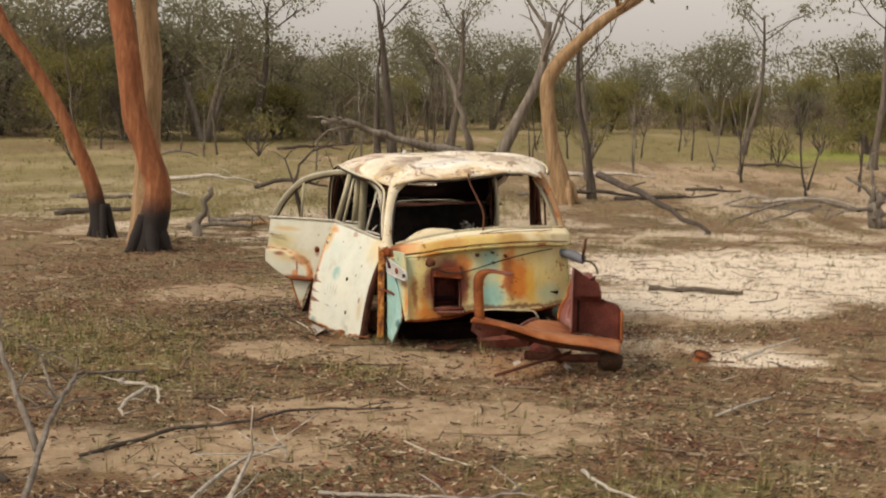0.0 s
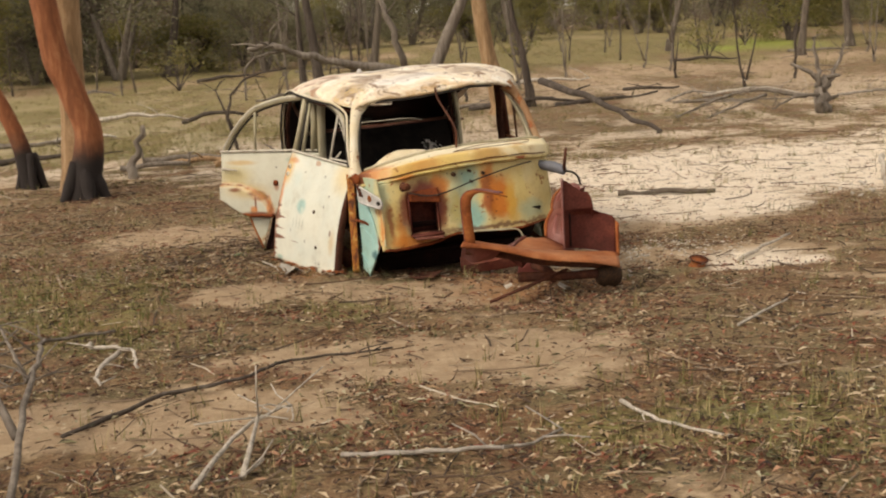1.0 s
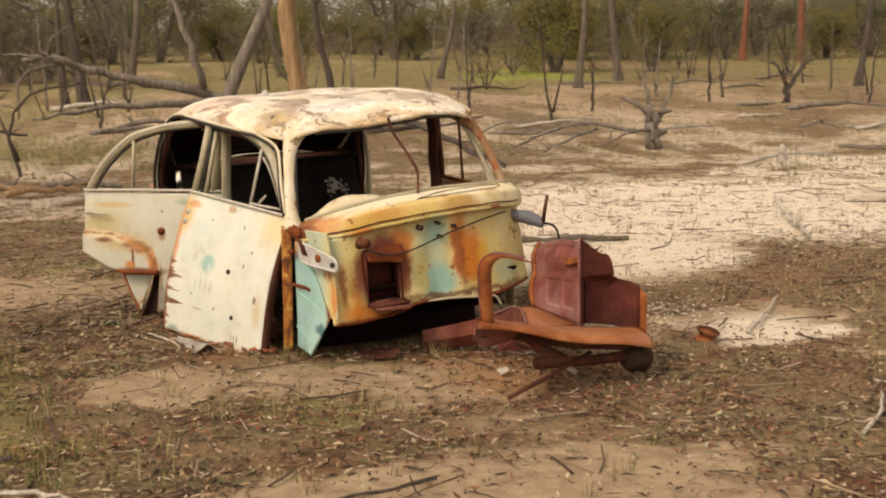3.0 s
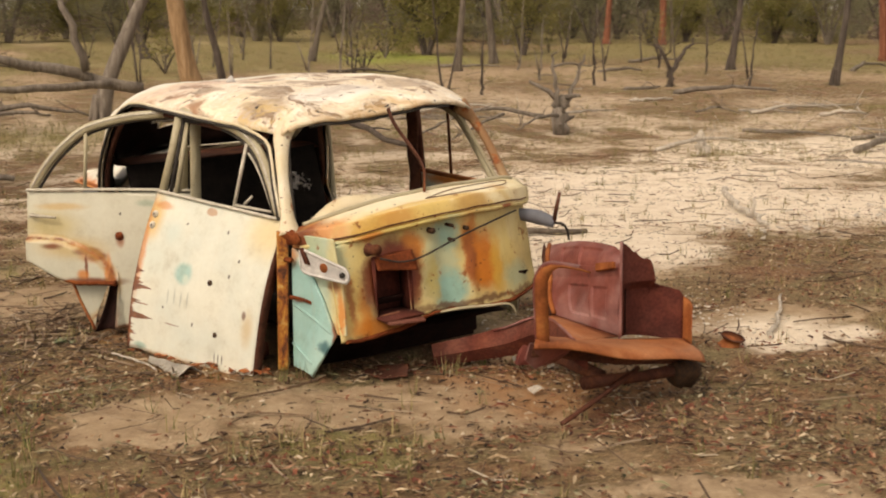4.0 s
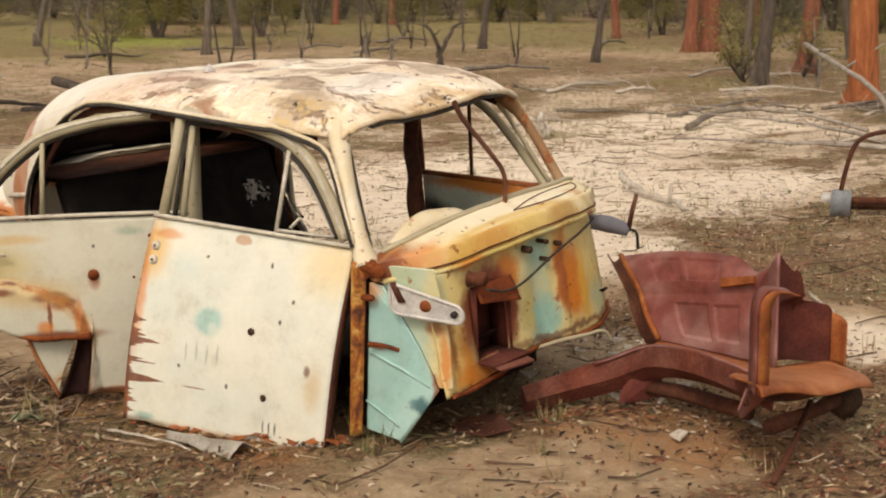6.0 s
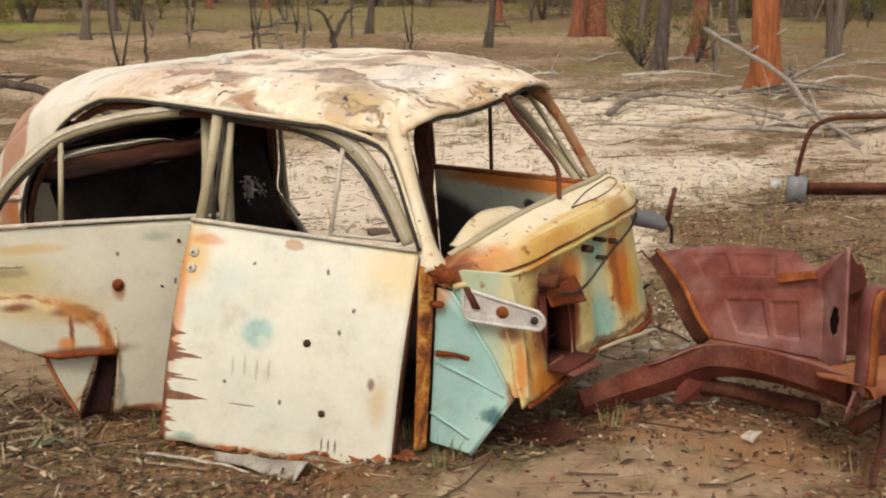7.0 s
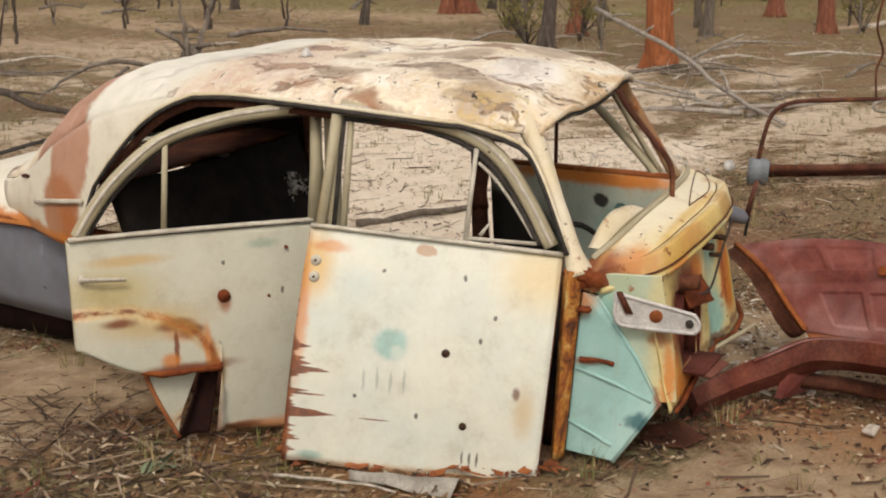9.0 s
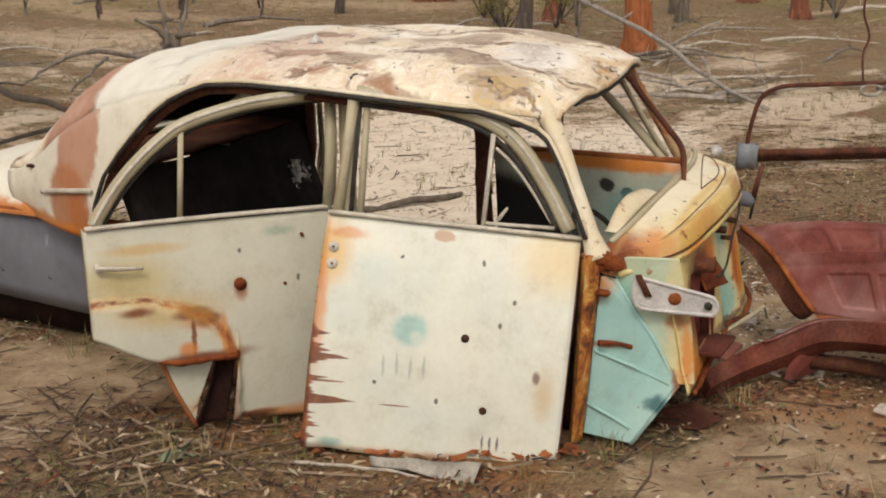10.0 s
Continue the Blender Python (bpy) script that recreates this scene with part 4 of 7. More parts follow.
part("folded_flap", sheet(lambda u, v: Vector((0.285 + 0.20 * u, -0.268 - 0.05 * v * (0.5 + 0.5 * u) + 0.006 * wobble(u * 3, v * 3, 1, 12), 0.545 + 0.012 * u - (0.055 + 0.035 * u) * v)), 10, 6, 0.005), red_rust, box, "red rusted flap folded over the box")
part("heater_stub", tube(bmesh.new(), [(0.26, -0.26, 0.585), (0.265, -0.275, 0.585), (0.27, -0.325, 0.59)], [0.032, 0.024, 0.026], 12), dark_rust, car, "rusted round stub on the firewall")
# Holes are solid black plugs, their inner shade put into the colour.
for x, z, r in ((0.60, 0.625, 0.014), (0.71, 0.635, 0.009), (0.715, 0.565, 0.009), (0.80, 0.61, 0.011)):
    part("bolt_hole", tube(bmesh.new(), [(x, wall_y(x) + 0.03, z), (x, wall_y(x) - 0.022, z)], r, 10), hole_mat, car)
part("wire", tube(bmesh.new(), smooth_line([(0.28, -0.33, 0.55), (0.40, -0.31, 0.515), (0.52, -0.30, 0.52)] + [(x, wall_y(x) - 0.018, z) for x, z in ((0.75, 0.575), (0.95, 0.615), (1.08, 0.632), (1.16, 0.636))]), 0.0048, 6), rubber, car, "sagging black cable")
part("firewall_lip", tube(bmesh.new(), [firewall((x - 0.075) / 1.235, 0) + Vector((0, -0.012 + 0.012 * wobble(x, 1, 9, 2), 0.003)) for x in np.linspace(0.09, 1.30, 50)], [0.008, 0.012, 0.006, 0.011, 0.007], 6), red_rust, car, "torn rusty lower lip")
part("torn_strap", tube(bmesh.new(), smooth_line([(0.56, -0.27, 0.235), (0.70, -0.31, 0.245), (0.86, -0.33, 0.235), (0.97, -0.34, 0.225), (1.01, -0.345, 0.17)]), [0.006, 0.009, 0.007, 0.010], 6, 0.6), frame_mat, car, "pale torn flange strip under the firewall")
# Made-up dark block that fills the shadowed space under the firewall.
part("lower_bulkhead", block((1.0, 0.10, 0.15), Matrix.Translation((0.58, 0.14, 0.05)), bevel=0.02), shade_rust, car, "near-black block added as the shade under the firewall")
# Toe board coloured near-black too, as shade below the firewall.
part("toe_board", sheet(lambda u, v: Vector((0.09 + 1.1 * u, -0.20 + 0.25 * v, 0.34 - 0.22 * v)), 10, 6, 0.008), shade_rust, car)

# left cowl side with the hinge post
side_line = [(-0.008, 0.045, 0.03), (0.004, -0.122, 0.014), (0.066, -0.262, 0.222), (0.052, -0.19, 0.37), (0.02, -0.06, 0.585), (-0.006, -0.02, 0.60)]
part("cowl_side", plate(side_line, (0.012, 0.004, 0), bevel=0.004), teal_mat, car, "teal cowl side panel with a bent lower edge", smooth=False)
cowl_mat = painted("cowl_corner_paint", (0.44, 0.56, 0.46), (0.52, 0.56, 0.38), [((0.62, 0.56, 0.30), (0, -0.27, 0.45), (BIG, 0.05, 0.3), 0.5, 0.8), (SAGE, (0, -0.10, 0.60), (BIG, 0.09, 0.10), 0.5, 0.8), (TEAL, (0, -0.08, 0.55), (BIG, 0.05, 0.05), 0.6, 0.8), (ORANGE, (0, -0.285, 0.30), (BIG, 0.02, 0.14), 0.6, 0.8), (RUST, (0, -0.25, 0.44), (BIG, 0.03, 0.03), 0.5, 0.8), (ORANGE, (0, -0.02, 0.62), (BIG, 0.04, 0.03), 0.6, 0.8), (RUST, (0, -0.24, 0.25), (BIG, 0.02, 0.02), 0.5, 0.8)], 0.62, 0.74, 0.5, 0.5)
corner_line = [(0.026, -0.06, 0.59), (0.058, -0.19, 0.374), (0.072, -0.262, 0.224), (0.092, -0.312, 0.225), (0.098, -0.300, 0.40), (0.084, -0.258, 0.655), (0.034, -0.09, 0.66), (0.0, -0.02, 0.645), (0.0, -0.02, 0.605)]
part("cowl_corner", plate(corner_line, (0.012, 0.004, 0), bevel=0.003), cowl_mat, car, "creamy sage cowl corner, creased and rust-stained", smooth=False)
part("cowl_side_rib", tube(bmesh.new(), [(-0.006, 0.0, 0.335), (0.028, -0.12, 0.285), (0.060, -0.235, 0.225)], 0.006, 5), teal_mat, car)
part("cowl_side_rib", tube(bmesh.new(), [(-0.008, 0.035, 0.145), (0.002, -0.05, 0.105), (0.010, -0.115, 0.068)], 0.006, 5), teal_mat, car)
part("cowl_side_edge", tube(bmesh.new(), [Vector(p) for p in side_line[1:5]], 0.007, 6), teal_mat, car)
post = sheet(lambda u, v: Vector((-0.045 + 0.016 * math.cos(2 * math.pi * u) - 0.02 * (1 - v) + 0.03 * max(0, u - 0.7), 0.035 - (0.045 + 0.02 * v) * u + 0.045 * (1 - v), 0.02 + 0.66 * v + 0.008 * wobble(u * 3, v * 9, 1, 4))), 10, 24, 0.008)
part("hinge_post", post, post_mat, car, "orange rusted door hinge post")
node = bmesh.new()
bmesh.ops.create_icosphere(node, subdivisions=4, radius=0.05, matrix=pose(-0.012, -0.025, 0.65, 0, 0, 14) @ Matrix.Diagonal((0.48, 1.3, 0.72, 1)))
for w in node.verts:
    d = (w.co - Vector((-0.012, -0.025, 0.65))).normalized()
    w.co += d * (0.012 * noise.noise(w.co * 26) + 0.008 * noise.noise(w.co * 70))
part("rust_node", node, red_rust, car, "crusted rust at the top of the hinge post")
part("hinge_bracket", tube(bmesh.new(), smooth_line([(-0.03, -0.02, 0.375), (0.0, -0.07, 0.37), (0.03, -0.115, 0.352)]), [0.011, 0.006, 0.009], 7), red_rust, car, "rusty hinge arm")
part("hinge_bracket", block((0.03, 0.05, 0.02), pose(-0.03, -0.035, 0.55, 0, 0, 10), bevel=0.006), red_rust, car)
part("post_inner", block((0.02, 0.06, 0.62), Matrix.Translation((0.03, 0.06, 0.34))), rubber, car)
lamp_a, lamp_b = Vector((0.01, -0.13, 0.565)), Vector((0.10, -0.345, 0.512))
along, up = (lamp_b - lamp_a).normalized(), Vector((0, 0, 1))
rim = [lamp_a + up * 0.05, lamp_a + along * 0.10 + up * 0.042] + [lamp_b + along * (0.032 * math.cos(t)) + up * (0.032 * math.sin(t)) for t in np.linspace(1.4, -1.4, 9)] + [lamp_a + along * 0.08 - up * 0.05, lamp_a - up * 0.045]
out = Vector((-0.92, -0.38, 0)) * 0.03
bracket = part("lamp_bracket", plate([p + out for p in rim], -out * 0.4, bevel=0.003), lamp_metal, car, "scuffed white metal bracket on the cowl side", smooth=False)
part("bracket_rim", tube(bmesh.new(), smooth_line([p + out for p in rim] + [rim[0] + out], 3), 0.007, 6), lamp_metal, bracket)
part("bolt", tube(bmesh.new(), [lamp_b + out * 0.7, lamp_b + out * 1.4], 0.013, 10), rubber, bracket)
part("rust_patch", tube(bmesh.new(), [lamp_a + along * 0.13 + out * 0.9, lamp_a + along * 0.13 + out * 1.05], 0.022, 12), orange_rust, bracket)
part("broken_tab", plate([lamp_a + out + up * 0.055, lamp_a + out + along * 0.02 + up * 0.06, lamp_a + out + along * 0.055 - up * 0.005, lamp_a + out + along * 0.03 - up * 0.01], out * 0.4), dark_rust, bracket)
horn = [(1.24, -0.06, 0.60), (1.33, -0.12, 0.575), (1.385, -0.18, 0.545)]
part("indicator_pod", tube(bmesh.new(), smooth_line(horn), [0.03, 0.038, 0.028], 10), blue_grey, car, "dented grey lamp pod")
part("hooked_wire", tube(bmesh.new(), smooth_line([(1.38, -0.175, 0.545), (1.43, -0.18, 0.535), (1.475, -0.165, 0.50), (1.50, -0.15, 0.44)]), 0.007, 6), rubber, car)
part("broken_stay", tube(bmesh.new(), [(1.375, -0.188, 0.55), (1.386, -0.205, 0.64), (1.392, -0.222, 0.705)], [0.012, 0.009], 6), dark_rust, car)


# ---- doors ----
def axes(origin, along, up):
    x = Vector(along).normalized()
    z = Vector(up)
    z = (z - x * z.dot(x)).normalized()
    y = z.cross(x)
    m = Matrix((x, y, z)).transposed().to_4x4()
    m.translation = origin
    return m


FRONT = BACK @ axes((-0.387, 8.84, 0.706), (-0.54, 0.842, 0.08), (0.14, 0.09, 0.75))
REAR = BACK @ axes((-0.625, 9.655, 0.0), (-0.874, 0.4856, 0.0), (0.0, 0.0, 1.0))


def front_skin(u, v):
    a0, a1 = 0.02 + 0.02 * (1 - v), 0.865 + 0.03 * (1 - v)
    a = a0 + (a1 - a0) * u
    lo = soft_table([(0.0, -0.735), (0.2, -0.765), (0.6, -0.77), (0.9, -0.755)], a) + 0.008 * wobble(a, 0, 12, 41)
    z = lo + (0.005 + 0.02 * u - lo) * v
    bulge = 0.045 * math.sin(math.pi * min(1, max(0, v * 0.92 + 0.04))) + 0.004 * wobble(a, z, 5, 42)
    return Vector((a, bulge, z))


def ring_holes(door, spots, mat):
    for a, y, z, r in spots:
        # A solid plug for each hole; its inside dark is plain colour.
        part("door_hole", tube(bmesh.new(), [(a, y - 0.012, z), (a, y + 0.0015, z)], r, 14), mat, door)


front_door = part("front_door", sheet(front_skin, 40, 30, 0.006), front_door_mat, car, "pale cream front door with rust streaks, hanging ajar", FRONT)
part("door_lining", sheet(lambda u, v: front_skin(0.02 + 0.96 * u, 0.02 + 0.96 * v) * 1.0 + Vector((0, -0.05, 0)), 10, 8, 0.006), dark_rust, front_door)
for u in (0.0, 1.0):
    part("door_edge", sheet(lambda s, v, u=u: front_skin(u, v) + Vector((0, -0.055 * s, 0)), 1, 16, 0.004), red_rust if u else dark_rust, front_door)
part("waist_moulding", tube(bmesh.new(), [(0.01 + 0.85 * t, 0.014, 0.008 + 0.022 * t) for t in np.linspace(0, 1, 12)], 0.012, 8, 0.7, (0, 1, 0)), trim_mat, front_door, "pale waist moulding")
FRAME = [(0.06, 0, 0.03), (0.15, 0, 0.175), (0.25, 0, 0.30), (0.37, 0, 0.375), (0.56, 0, 0.415), (0.80, 0, 0.43)]
fr = part("window_frame", tube(bmesh.new(), smooth_line(FRAME), 0.026, 8, 0.7, (0, 0, 1)), frame_mat, front_door, "weathered olive-cream window frame")
tube_in = smooth_line([(0.10, 0, 0.03), (0.19, 0, 0.17), (0.28, 0, 0.275), (0.39, 0, 0.345), (0.56, 0, 0.385), (0.78, 0, 0.395)])
part("window_channel", tube(bmesh.new(), [q + Vector((0, -0.01, 0)) for q in tube_in], 0.010, 6), rubber, fr)
part("frame_moulding", tube(bmesh.new(), [q + Vector((0, 0.017, 0.004)) for q in smooth_line(FRAME)], 0.007, 6), trim_mat, fr)
part("rear_window_post", tube(bmesh.new(), [(0.808, 0, 0.43), (0.818, 0, 0.22), (0.832, 0, 0.02)], [0.022, 0.019, 0.022], 8, 0.8), frame_mat, front_door)
part("post_channel", tube(bmesh.new(), [(0.765, -0.02, 0.40), (0.758, -0.02, 0.02)], 0.013, 6), frame_mat, front_door)
part("post_seal", tube(bmesh.new(), [(0.788, -0.012, 0.41), (0.79, -0.012, 0.02)], 0.009, 6), rubber, front_door)
part("quarter_light_bar", tube(bmesh.new(), [(0.335, 0, 0.33), (0.345, 0, 0.02)], 0.0085, 8), trim_mat, front_door, "thin quarter-light bar")
part("quarter_light_sill", tube(bmesh.new(), [(0.11, 0.0, 0.035), (0.34, 0.0, 0.033)], 0.007, 6), trim_mat, front_door)
part("quarter_light_frame", tube(bmesh.new(), smooth_line([(0.12, -0.012, 0.05), (0.20, -0.012, 0.16), (0.27, -0.012, 0.24), (0.325, -0.012, 0.285)]), 0.006, 6), trim_mat, front_door)
part("quarter_light_catch", tube(bmesh.new(), [(0.30, -0.02, 0.045), (0.27, -0.03, 0.09)], [0.008, 0.005], 6), trim_mat, front_door)
ring_holes(front_door, [(0.371, 0.047, -0.349, 0.014), (0.295, 0.033, -0.583, 0.013)], hole_mat)
for z in (-0.085, -0.14):
    rise = front_skin(0.95, (z + 0.76) / 0.785).y
    knob = part("hinge_boss", tube(bmesh.new(), [(0.832, rise - 0.012, z), (0.832, rise + 0.006, z), (0.832, rise + 0.010, z)], [0.020, 0.018, 0.012], 12), trim_mat, front_door, "round pale boss")
    part("screw", tube(bmesh.new(), [(0.832, rise, z), (0.832, rise + 0.013, z)], 0.0045, 8), hole_mat, knob)

FLARE = [(0.447, 0.30), (0.46, 0.341), (0.505, 0.408), (0.588, 0.479), (0.70, 0.533), (0.82, 0.552), (0.95, 0.552)]


def flare_top(a):
    return soft_table(FLARE, a) if a > 0.447 else 0.0


def rear_low(a):
    return soft_table([(0.0, 0.03), (0.2, 0.03), (0.30, 0.05), (0.40, 0.065), (0.44, 0.07)], a) if a < 0.442 else soft_table([(0.44, 0.30), (0.5, 0.305), (0.66, 0.298), (0.72, 0.312), (0.80, 0.355), (0.88, 0.40), (0.93, 0.44)], a)


def rear_skin(u, v):
    cut = 0.442
    a = 0.03 + (cut - 0.03) * u / 0.45 if u <= 0.45 else cut + 0.001 + (0.925 - cut) * (u - 0.45) / 0.55
    lo = rear_low(a) if u <= 0.45 else rear_low(max(a, 0.4425))
    z = lo + (0.775 - lo) * v
    if u <= 0.45:
        a += 0.06 * min(1, max(0, (0.29 - z) / 0.24)) * (u / 0.45) ** 2
    y = 0.035 * math.sin(math.pi * min(1, max(0, (z - 0.02) / 0.80)))
    if a > cut:
        d = flare_top(a) - z
        k = min(1, max(0, d / 0.03))
        y += 0.03 * k * k * (3 - 2 * k)
    edge = max(0, a - 0.86)
    return Vector((a, y - 2.0 * edge * edge + 0.003 * wobble(a, z, 6, 44), z))


rear_door = part("rear_door", sheet(rear_skin, 60, 34, 0.006, lambda u, v: not 0.443 < u < 0.4501), rear_door_mat, car, "cream rear door with rusted wheel-arch flare, swung open", REAR)
part("door_edge", sheet(lambda s, v: rear_skin(1.0, v) + Vector((0, -0.05 * s, 0)), 1, 14, 0.004), frame_mat, rear_door)
part("door_lining", sheet(lambda u, v: Vector((0.04 + 0.86 * u, -0.035, 0.44 + 0.32 * v)), 6, 4, 0.005), dark_rust, rear_door)
part("waist_moulding", tube(bmesh.new(), [(0.04 + 0.88 * t, 0.012, 0.785 + 0.004 * math.sin(3 * t)) for t in np.linspace(0, 1, 10)], 0.012, 8, 0.7, (0, 1, 0)), trim_mat, rear_door, "pale waist moulding")
RFRAME = [(0.06, 0, 1.178), (0.25, 0, 1.168), (0.40, 0, 1.15), (0.57, 0, 1.105), (0.67, 0, 1.045), (0.78, 0, 0.945), (0.86, 0, 0.84), (0.89, 0, 0.79)]
rf = part("window_frame", tube(bmesh.new(), smooth_line(RFRAME), 0.023, 8, 0.7, (0, 0, 1)), frame_mat, rear_door, "weathered olive-cream window frame")
part("frame_moulding", tube(bmesh.new(), [q + Vector((0, 0.014, 0.008)) for q in smooth_line(RFRAME)], 0.007, 6), trim_mat, rf)
part("window_channel", tube(bmesh.new(), [q + Vector((-0.02, -0.01, -0.022)) for q in smooth_line(RFRAME)], 0.008, 6), rubber, rf)
part("front_window_post", tube(bmesh.new(), [(0.07, 0, 1.17), (0.075, 0, 0.98), (0.09, 0, 0.78)], [0.024, 0.026, 0.028], 8, 0.8), frame_mat, rear_door)
part("quarter_bar", tube(bmesh.new(), [(0.588, 0, 1.08), (0.61, 0, 0.785)], 0.010, 8), frame_mat, rear_door)
handle = part("door_handle", tube(bmesh.new(), smooth_line([(0.895, 0.045, 0.657), (0.83, 0.06, 0.655), (0.75, 0.058, 0.648)]), [0.009, 0.011, 0.007], 8, 0.7), trim_mat, rear_door, "pale bar door handle")
part("handle_boss", tube(bmesh.new(), [(0.89, 0.01, 0.657), (0.89, 0.05, 0.657)], 0.012, 10), trim_mat, handle)
ring_holes(rear_door, [(0.426, 0.037, 0.551, 0.022), (0.27, 0.036, 0.535, 0.005), (0.20, 0.03, 0.70, 0.006)], red_rust)
part("arch_lip", tube(bmesh.new(), [(a, 0.055, rear_low(a) + 0.006 + 0.004 * wobble(a, 0, 30, 3)) for a in np.linspace(0.45, 0.74, 24)], [0.016, 0.011, 0.015, 0.008], 6), red_rust, rear_door)


def liner(u, v):
    a = (0.445 + 0.05 * (1 - v)) * (1 - u) + (0.515 + 0.095 * (1 - v) ** 1.3) * u
    return Vector((a, -0.008 - 0.04 * math.sin(math.pi * u * 0.9), (0.05 - 0.02 * u) * (1 - v) + 0.295 * v))


part("wheel_arch_liner", sheet(liner, 8, 14, 0.006), shade_rust, rear_door, "dark maroon inside of the wheel arch")
part("arch_flap", plate([(0.705, 0.0, 0.298), (0.66, 0.0, 0.18), (0.607, -0.005, 0.05), (0.585, -0.01, 0.14), (0.52, -0.01, 0.295)], (0, -0.006, 0)), rear_door_mat, rear_door, smooth=False)
part("arch_flap_edge", tube(bmesh.new(), smooth_line([(0.705, 0.002, 0.30), (0.665, 0.002, 0.19), (0.60, 0.0, 0.05)]), 0.008, 6), orange_rust, rear_door)

# right-hand doors, standing shut
RD1 = axes((1.31, 0.06, 0.0), (0.10, 0.95, 0.0), (-0.04, 0, 1))
right_door = part("right_front_door", sheet(lambda u, v: Vector((0.95 * u, -0.03 * math.sin(math.pi * v), 0.05 + 0.66 * v)), 12, 10, 0.006), frame_mat, car, "far front door, cream outside", RD1)
right_trim = painted("door_inner_paint", (0.50, 0.60, 0.53), (0.60, 0.61, 0.48), [(ORANGE, (0.4, 0, 0.70), (0.5, BIG, 0.035), 0.5, 0.95), ((0.012, 0.010, 0.010), (0.90, 0, 0.34), (0.36, BIG, 0.26), 0.15, 0.97), (DARK, (0.36, 0, 0.60), (0.035, BIG, 0.03), 0.2, 0.95), (DARK, (0.27, 0, 0.57), (0.025, BIG, 0.02), 0.2, 0.95), ((0.16, 0.40, 0.40), (0.24, 0, 0.47), (0.12, BIG, 0.10), 0.6, 0.9)], 0.64, 0.74, 0.6, 0.4)
part("inner_panel", sheet(lambda u, v: Vector((0.02 + 0.90 * u, 0.045, 0.08 + 0.64 * v)), 12, 10, 0.006), right_trim, right_door, "teal inner door panel with rusty top")
RW = [(0.10, 0.02, 0.72), (0.16, 0.02, 0.79), (0.28, 0.02, 0.91), (0.40, 0.02, 1.02), (0.52, 0.02, 1.09), (0.70, 0.02, 1.12), (0.96, 0.02, 1.13)]
part("window_frame", tube(bmesh.new(), smooth_line(RW), 0.02, 8, 0.7), frame_mat, right_door)
part("window_post", tube(bmesh.new(), [(0.96, 0.02, 1.13), (0.96, 0.02, 0.72)], 0.022, 8), dark_rust, right_door)
part("quarter_light_bar", tube(bmesh.new(), [(0.57, 0.02, 1.10), (0.59, 0.02, 0.73)], 0.009, 6), dark_rust, right_door)
part("sill_rail", tube(bmesh.new(), [(0.02, 0.03, 0.725), (0.94, 0.03, 0.725)], 0.016, 6), orange_rust, right_door)
for x, y, w in ((-0.09, 0.87, -1), (1.37, 1.05, 1)):
    part("centre_post", tube(bmesh.new(), smooth_line([(x, y, 0.06), (x, y + 0.01, 0.45), (x - 0.005 * w, y + 0.015, 0.75), (x - 0.04 * w, y + 0.02, 1.17)]), [0.05, 0.04, 0.028, 0.03], 8), frame_mat if w < 0 else dark_rust, car)
part("hanging_lining", sheet(lambda u, v: Vector((1.33 - 0.03 * u, 0.99 + 0.07 * u + 0.01 * math.sin(14 * v), 0.50 + 0.62 * v + 0.03 * wobble(u * 3, v * 3, 1, 5))), 5, 14, 0.006), dark_rust, car, "tattered brown lining hanging at the post")

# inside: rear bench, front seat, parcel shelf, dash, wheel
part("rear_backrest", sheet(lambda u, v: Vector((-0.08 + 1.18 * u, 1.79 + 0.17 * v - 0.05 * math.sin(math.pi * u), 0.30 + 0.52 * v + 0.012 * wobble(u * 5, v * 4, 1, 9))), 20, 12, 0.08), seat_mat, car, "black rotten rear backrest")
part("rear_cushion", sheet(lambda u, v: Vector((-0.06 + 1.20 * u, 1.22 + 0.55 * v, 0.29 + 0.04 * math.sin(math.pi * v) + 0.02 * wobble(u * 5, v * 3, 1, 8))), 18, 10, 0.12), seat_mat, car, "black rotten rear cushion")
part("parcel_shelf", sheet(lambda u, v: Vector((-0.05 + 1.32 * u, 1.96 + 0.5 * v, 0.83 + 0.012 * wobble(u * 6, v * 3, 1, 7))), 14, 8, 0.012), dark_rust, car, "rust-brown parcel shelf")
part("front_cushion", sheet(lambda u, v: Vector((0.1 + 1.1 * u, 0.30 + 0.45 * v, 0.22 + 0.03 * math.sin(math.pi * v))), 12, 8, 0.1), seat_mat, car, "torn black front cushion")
tuft = bmesh.new()
for centre, wide, tall, n in (((0.905, 1.80, 0.635), 0.016, 0.026, 110), ((0.945, 1.81, 0.650), 0.018, 0.014, 50), ((0.885, 1.80, 0.612), 0.014, 0.012, 40), ((0.99, 1.80, 0.60), 0.012, 0.012, 40)):
    for k in range(n):
        q = Vector(centre) + Vector((random.gauss(0, wide), random.uniform(-0.03, 0.02), random.gauss(0, tall)))
        vs = [tuft.verts.new(q + Vector((random.gauss(0, 0.010), random.gauss(0, 0.006), random.gauss(0, 0.009)))) for _ in range(4)]
        for tri in ((0, 1, 2), (0, 2, 3), (0, 3, 1), (1, 3, 2)):
            tuft.faces.new([vs[n2] for n2 in tri])
part("burst_stuffing", tuft, stuffing, car, "pale stuffing bursting from the seat")
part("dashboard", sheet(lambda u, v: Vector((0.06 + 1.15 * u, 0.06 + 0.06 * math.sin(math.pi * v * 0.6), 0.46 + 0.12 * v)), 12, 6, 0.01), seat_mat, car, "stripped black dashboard")
